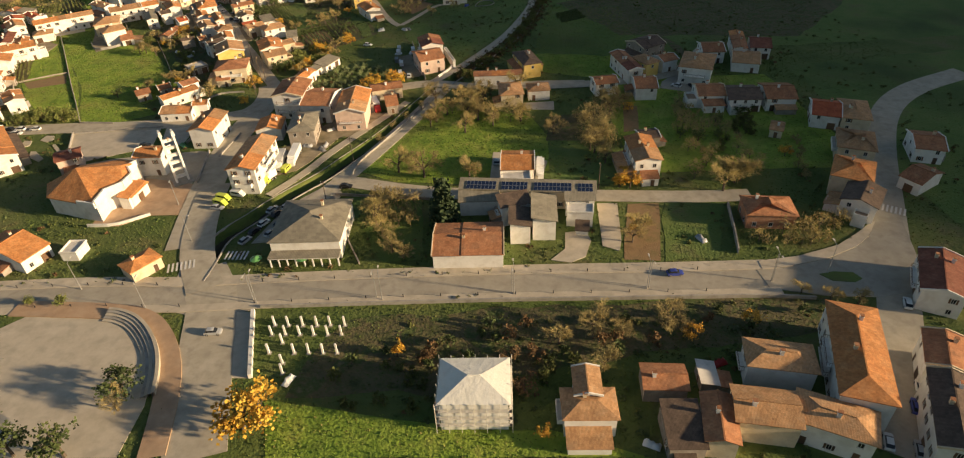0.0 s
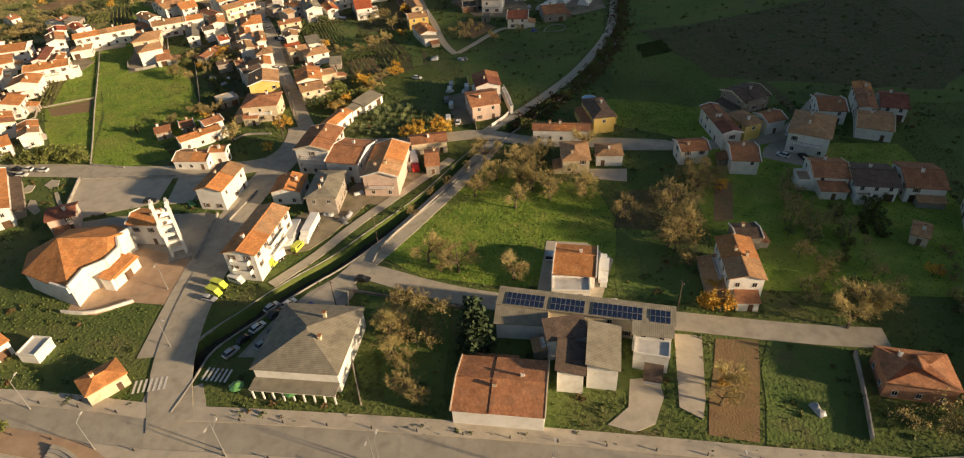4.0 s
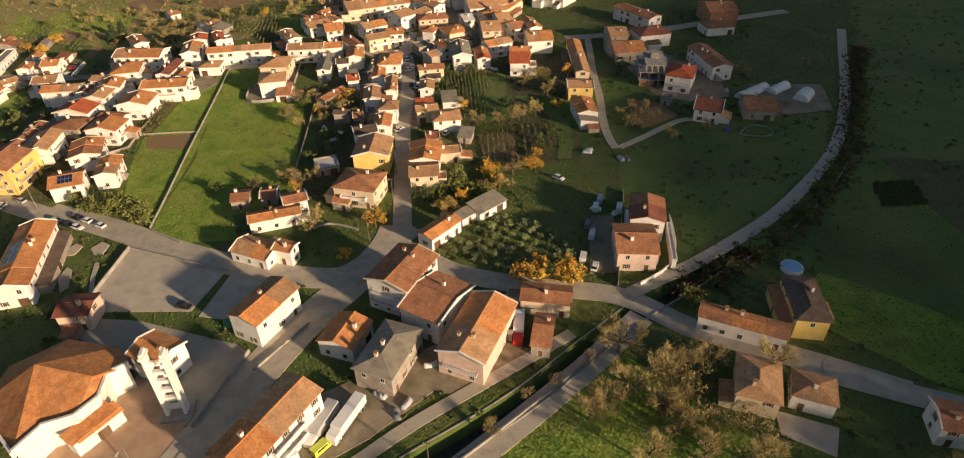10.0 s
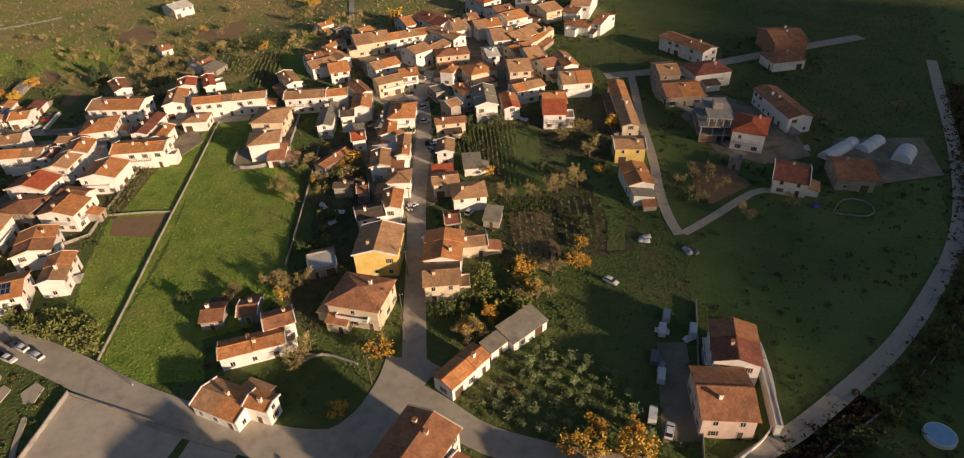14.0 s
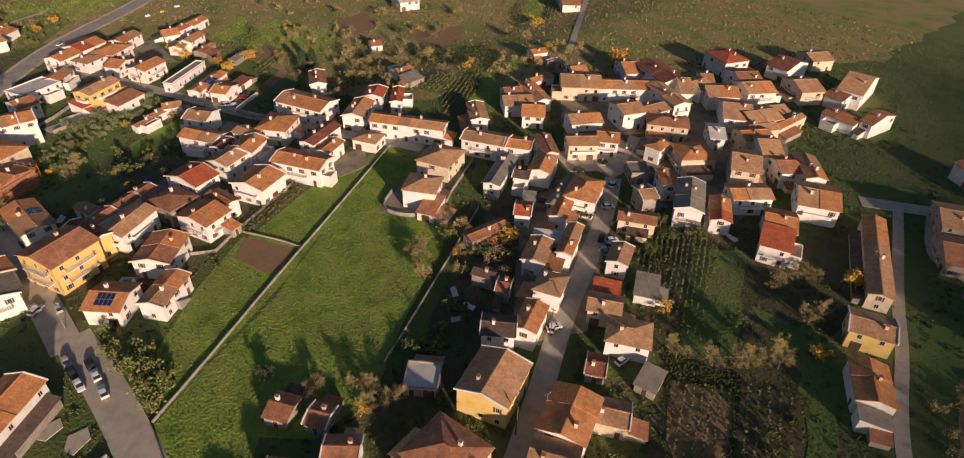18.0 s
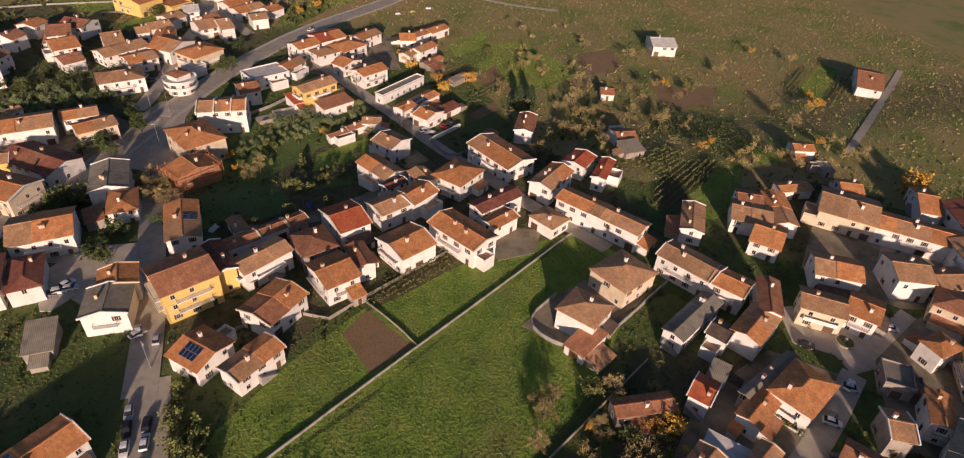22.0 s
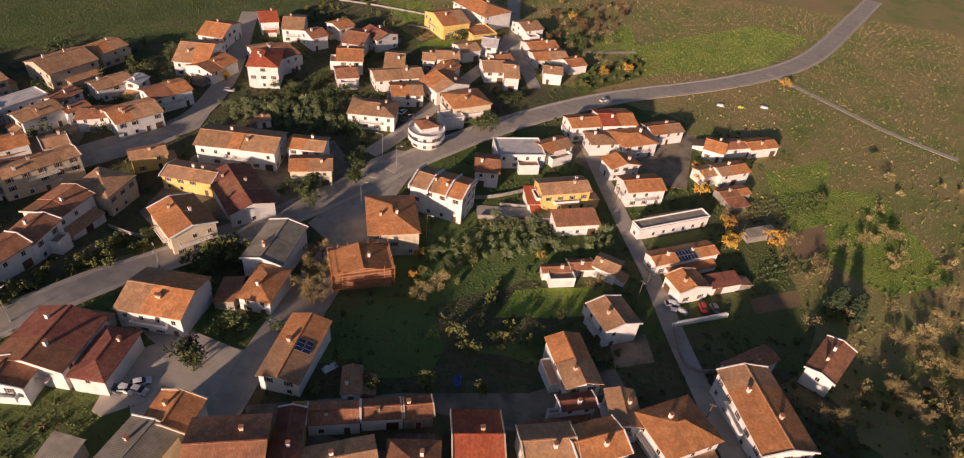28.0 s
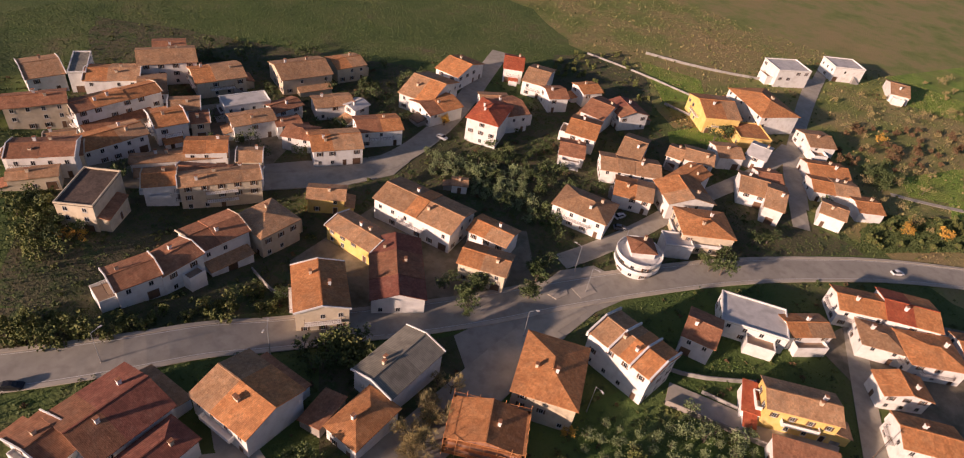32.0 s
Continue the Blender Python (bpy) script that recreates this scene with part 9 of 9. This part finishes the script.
vines("bush", [(-236.1, 377.1), (-246.2, 394.2), (-236.3, 397.6), (-220.9, 377.0)], 111, 2.0)
vines("green", [(-341.2, 338.1), (-359.5, 368.5), (-344.8, 366.6), (-328.4, 338.5)], 121, 2.2)
vines("green", [(-307.9, 338.0), (-323.3, 361.4), (-312.4, 360.0), (-299.1, 339.8)], 123, 2.2)
vines("green", [(-112.8, 357.3), (-104.6, 369.3), (-93.5, 351.9), (-101.9, 340.6)], 117, 1.4)
vines("green", [(-78.4, 312.4), (-66.8, 319.7), (-57.1, 296.1), (-62.2, 290.4), (-71.4, 298.2)], 112, 1.8)
vines("green", [(-66.8, 322.4), (-55.1, 329.6), (-50.0, 314.0), (-54.6, 302.0), (-58.6, 303.2)], 112, 2.2)


def bare_mask():
    """A one-metre raster of where no grass grows."""
    x0, y0, w, h = -580, -20, 760, 640
    m = np.zeros((h, w), bool)
    X, Y = np.meshgrid(np.arange(w) + x0 + 0.5, np.arange(h) + y0 + 0.5)
    for _, width, line in ROADS:
        for p in line:
            i0, i1 = int(p.x - x0 - width), int(p.x - x0 + width) + 2
            j0, j1 = int(p.y - y0 - width), int(p.y - y0 + width) + 2
            i0, j0 = max(i0, 0), max(j0, 0)
            sub = m[j0:j1, i0:i1]
            if sub.size:
                sub |= (X[j0:j1, i0:i1] - p.x) ** 2 + (Y[j0:j1, i0:i1] - p.y) ** 2 < (width / 2 + 0.6) ** 2
    for p in canal_line:
        if p.y < 256:
            m |= (X - p.x) ** 2 + (Y - p.y) ** 2 < 12
    for x, y, r in HOUSES:
        m |= (X - x) ** 2 + (Y - y) ** 2 < (0.72 * r) ** 2
    return m, x0, y0, X, Y


def raster(poly, X, Y):
    hit = np.zeros(X.shape, bool)
    for (xa, ya), (xb, yb) in zip(poly, poly[1:] + poly[:1]):
        if ya != yb:
            hit ^= ((ya > Y) != (yb > Y)) & (X < (xb - xa) * (Y - ya) / (yb - ya) + xa)
    return hit


def tufts(name, label, mask, x0, y0, count, tall, wide, mat, seed):
    """Many small leaning blades of grass, joined."""
    rng = np.random.default_rng(seed)
    cells = np.argwhere(mask)
    pick = cells[rng.integers(0, len(cells), count)]
    x = pick[:, 1] + x0 + rng.random(count)
    y = pick[:, 0] + y0 + rng.random(count)
    s = np.clip((-x - 225) / 55, 0, 1)
    z = -5 * s * s * (3 - 2 * s)
    a = rng.random(count) * 6.283
    k = rng.uniform(0.5, 1.2, count)
    dx, dy = np.cos(a) * wide * k, np.sin(a) * wide * k
    lx, ly = rng.normal(0, 0.35, count) * tall, rng.normal(0, 0.35, count) * tall
    v = np.empty((count, 4, 3))
    v[:, 0] = np.stack([x - dx, y - dy, z - 0.02], 1)
    v[:, 1] = np.stack([x + dx, y + dy, z - 0.02], 1)
    v[:, 2] = np.stack([x + dx * 0.55 + lx, y + dy * 0.55 + ly, z + tall * k], 1)
    v[:, 3] = np.stack([x - dx * 0.75 + lx, y - dy * 0.75 + ly, z + tall * k * 0.8], 1)
    me = bpy.data.meshes.new(name)
    me.vertices.add(4 * count)
    me.vertices.foreach_set("co", v.ravel())
    me.loops.add(4 * count)
    me.loops.foreach_set("vertex_index", np.arange(4 * count))
    me.polygons.add(count)
    me.polygons.foreach_set("loop_start", np.arange(count) * 4)
    me.update(calc_edges=True)
    me.materials.append(mat)
    tagged(new(name, me), label, "grass", kind="stuff")


mask, mx, my, GX, GY = bare_mask()
for pts in AREAS:
    mask |= raster(pts, GX, GY)
green = np.zeros(mask.shape, bool)
farm = np.zeros(mask.shape, bool)
wild = np.zeros(mask.shape, bool)
shade_soil = np.zeros(mask.shape, bool)
dim = np.zeros(mask.shape, bool)
for kind, pts in PLOTS:
    r = raster(pts, GX, GY)
    if kind == "meadow":
        green |= r
    elif kind == "farmland":
        farm |= r
    elif kind == "garden":
        wild |= r
    elif kind in ("scrub", "pasture"):
        shade_soil |= r & (kind == "scrub")
        dim |= r & (kind == "pasture")
    else:
        mask |= r
tufts("meadow_grass", "short bright green meadow grass", green & ~mask, mx, my, 260000, 0.17, 0.085, M["meadow"], 1)
tufts("farm_grass", "dry olive-green field grass", farm & ~mask, mx, my, 140000, 0.26, 0.15, M["farmland"], 2)
tufts("rough_grass", "rough brown-green grass and weeds", ~mask & ~green & ~farm & ~shade_soil & ~dim, mx, my, 170000, 0.30, 0.16, M["ground"], 3)
tufts("undergrowth", "dense dark undergrowth of brambles and weeds", wild & ~mask, mx, my, 30000, 0.5, 0.22, LEAF["green"], 4)
tufts("weeds", "tall weeds and brambles between the houses", ~mask & ~green & ~farm & ~wild & (GX < 60), mx, my, 16000, 0.5, 0.22, LEAF["green"], 5)
tufts("field_shrubs", "scattered low shrubs and dry weeds on farmland", farm & ~mask, mx, my, 9000, 0.8, 0.45, LEAF["bush"], 6)
tufts("dry_weeds", "scattered dry straw-coloured weeds on farmland", farm & ~mask, mx, my, 7000, 0.6, 0.4, LEAF["bare"], 7)
tufts("low_weeds", "low dark weeds on shade-darkened soil", shade_soil & ~mask & ~green & ~farm, mx, my, 50000, 0.3, 0.16, M["garden"], 8)
tufts("pasture_grass", "short dark green pasture grass", dim & ~mask & ~green, mx, my, 45000, 0.24, 0.14, M["pasture"], 9)
tufts("grass_clumps", "taller darker grass clumps in the meadow", green & ~mask, mx, my, 22000, 0.3, 0.2, M["garden"], 10)
tufts("yellow_clumps", "yellowing grass clumps in the meadow", green & ~mask, mx, my, 9000, 0.3, 0.17, M["farmland"], 11)


def garden_shrubs(name, label, mask, x0, y0, count, size, mat, seed):
    """Low rounded clumps of leaves in gardens, many small blades each, joined."""
    rng = np.random.default_rng(seed)
    cells = np.argwhere(mask)
    pick = cells[rng.integers(0, len(cells), count)]
    cx, cy = pick[:, 1] + x0 + rng.random(count), pick[:, 0] + y0 + rng.random(count)
    r = size * rng.uniform(0.4, 1.3, count)
    per = 22
    p = rng.normal(0, 1, (count, per, 3))
    p /= np.linalg.norm(p, axis=2, keepdims=True)
    p *= rng.uniform(0.55, 1.0, (count, per, 1)) * r[:, None, None]
    p[:, :, 2] = np.abs(p[:, :, 2]) * rng.uniform(0.6, 1.3, (count, 1))
    s = np.clip((-cx - 225) / 55, 0, 1)
    base = np.stack([cx, cy, -5 * s * s * (3 - 2 * s)], 1)
    c = (base[:, None, :] + p).reshape(-1, 3)
    n = len(c)
    u, w = rng.normal(0, 1, (n, 3)), rng.normal(0, 1, (n, 3))
    u /= np.linalg.norm(u, axis=1, keepdims=True)
    w -= u * (u * w).sum(1, keepdims=True)
    w /= np.linalg.norm(w, axis=1, keepdims=True)
    k = (np.repeat(r, per) * rng.uniform(0.22, 0.42, n))[:, None]
    v = np.stack([c - u * k, c - w * k * 0.8, c + u * k, c + w * k * 0.9], 1)
    me = bpy.data.meshes.new(name)
    me.vertices.add(4 * n)
    me.vertices.foreach_set("co", v.ravel())
    me.loops.add(4 * n)
    me.loops.foreach_set("vertex_index", np.arange(4 * n))
    me.polygons.add(n)
    me.polygons.foreach_set("loop_start", np.arange(n) * 4)
    me.update(calc_edges=True)
    me.materials.append(mat)
    tagged(new(name, me), label, "shrubs", kind="stuff")


near = np.zeros(mask.shape, bool)
for x, y, r in HOUSES:
    near |= (GX - x) ** 2 + (GY - y) ** 2 < (r + 7) ** 2
for a, b, rot, w, d, *_ in PLANS:
    c, s = math.cos(radians(rot)), math.sin(radians(rot))
    U, V = (GX - a) * c + (GY - b) * s, (GY - b) * c - (GX - a) * s
    mask |= (abs(U) < w / 2 + 0.8) & (abs(V) < d / 2 + 0.8)
beds = near & ~mask & ~green
garden_shrubs("garden_shrubs", "small dark green garden shrubs between houses", beds, mx, my, 2600, 0.75, LEAF["green"], 21)
garden_shrubs("dry_shrubs", "small brown and olive garden shrubs between houses", beds, mx, my, 2000, 0.6, LEAF["bush"], 22)
garden_shrubs("russet_shrubs", "small russet autumn shrubs between houses", beds, mx, my, 700, 0.7, LEAF["russet"], 23)
garden_shrubs("field_bushes", "scattered low bushes on rough ground", (shade_soil | wild | dim) & ~mask & ~green, mx, my, 1500, 0.8, LEAF["bush"], 24)
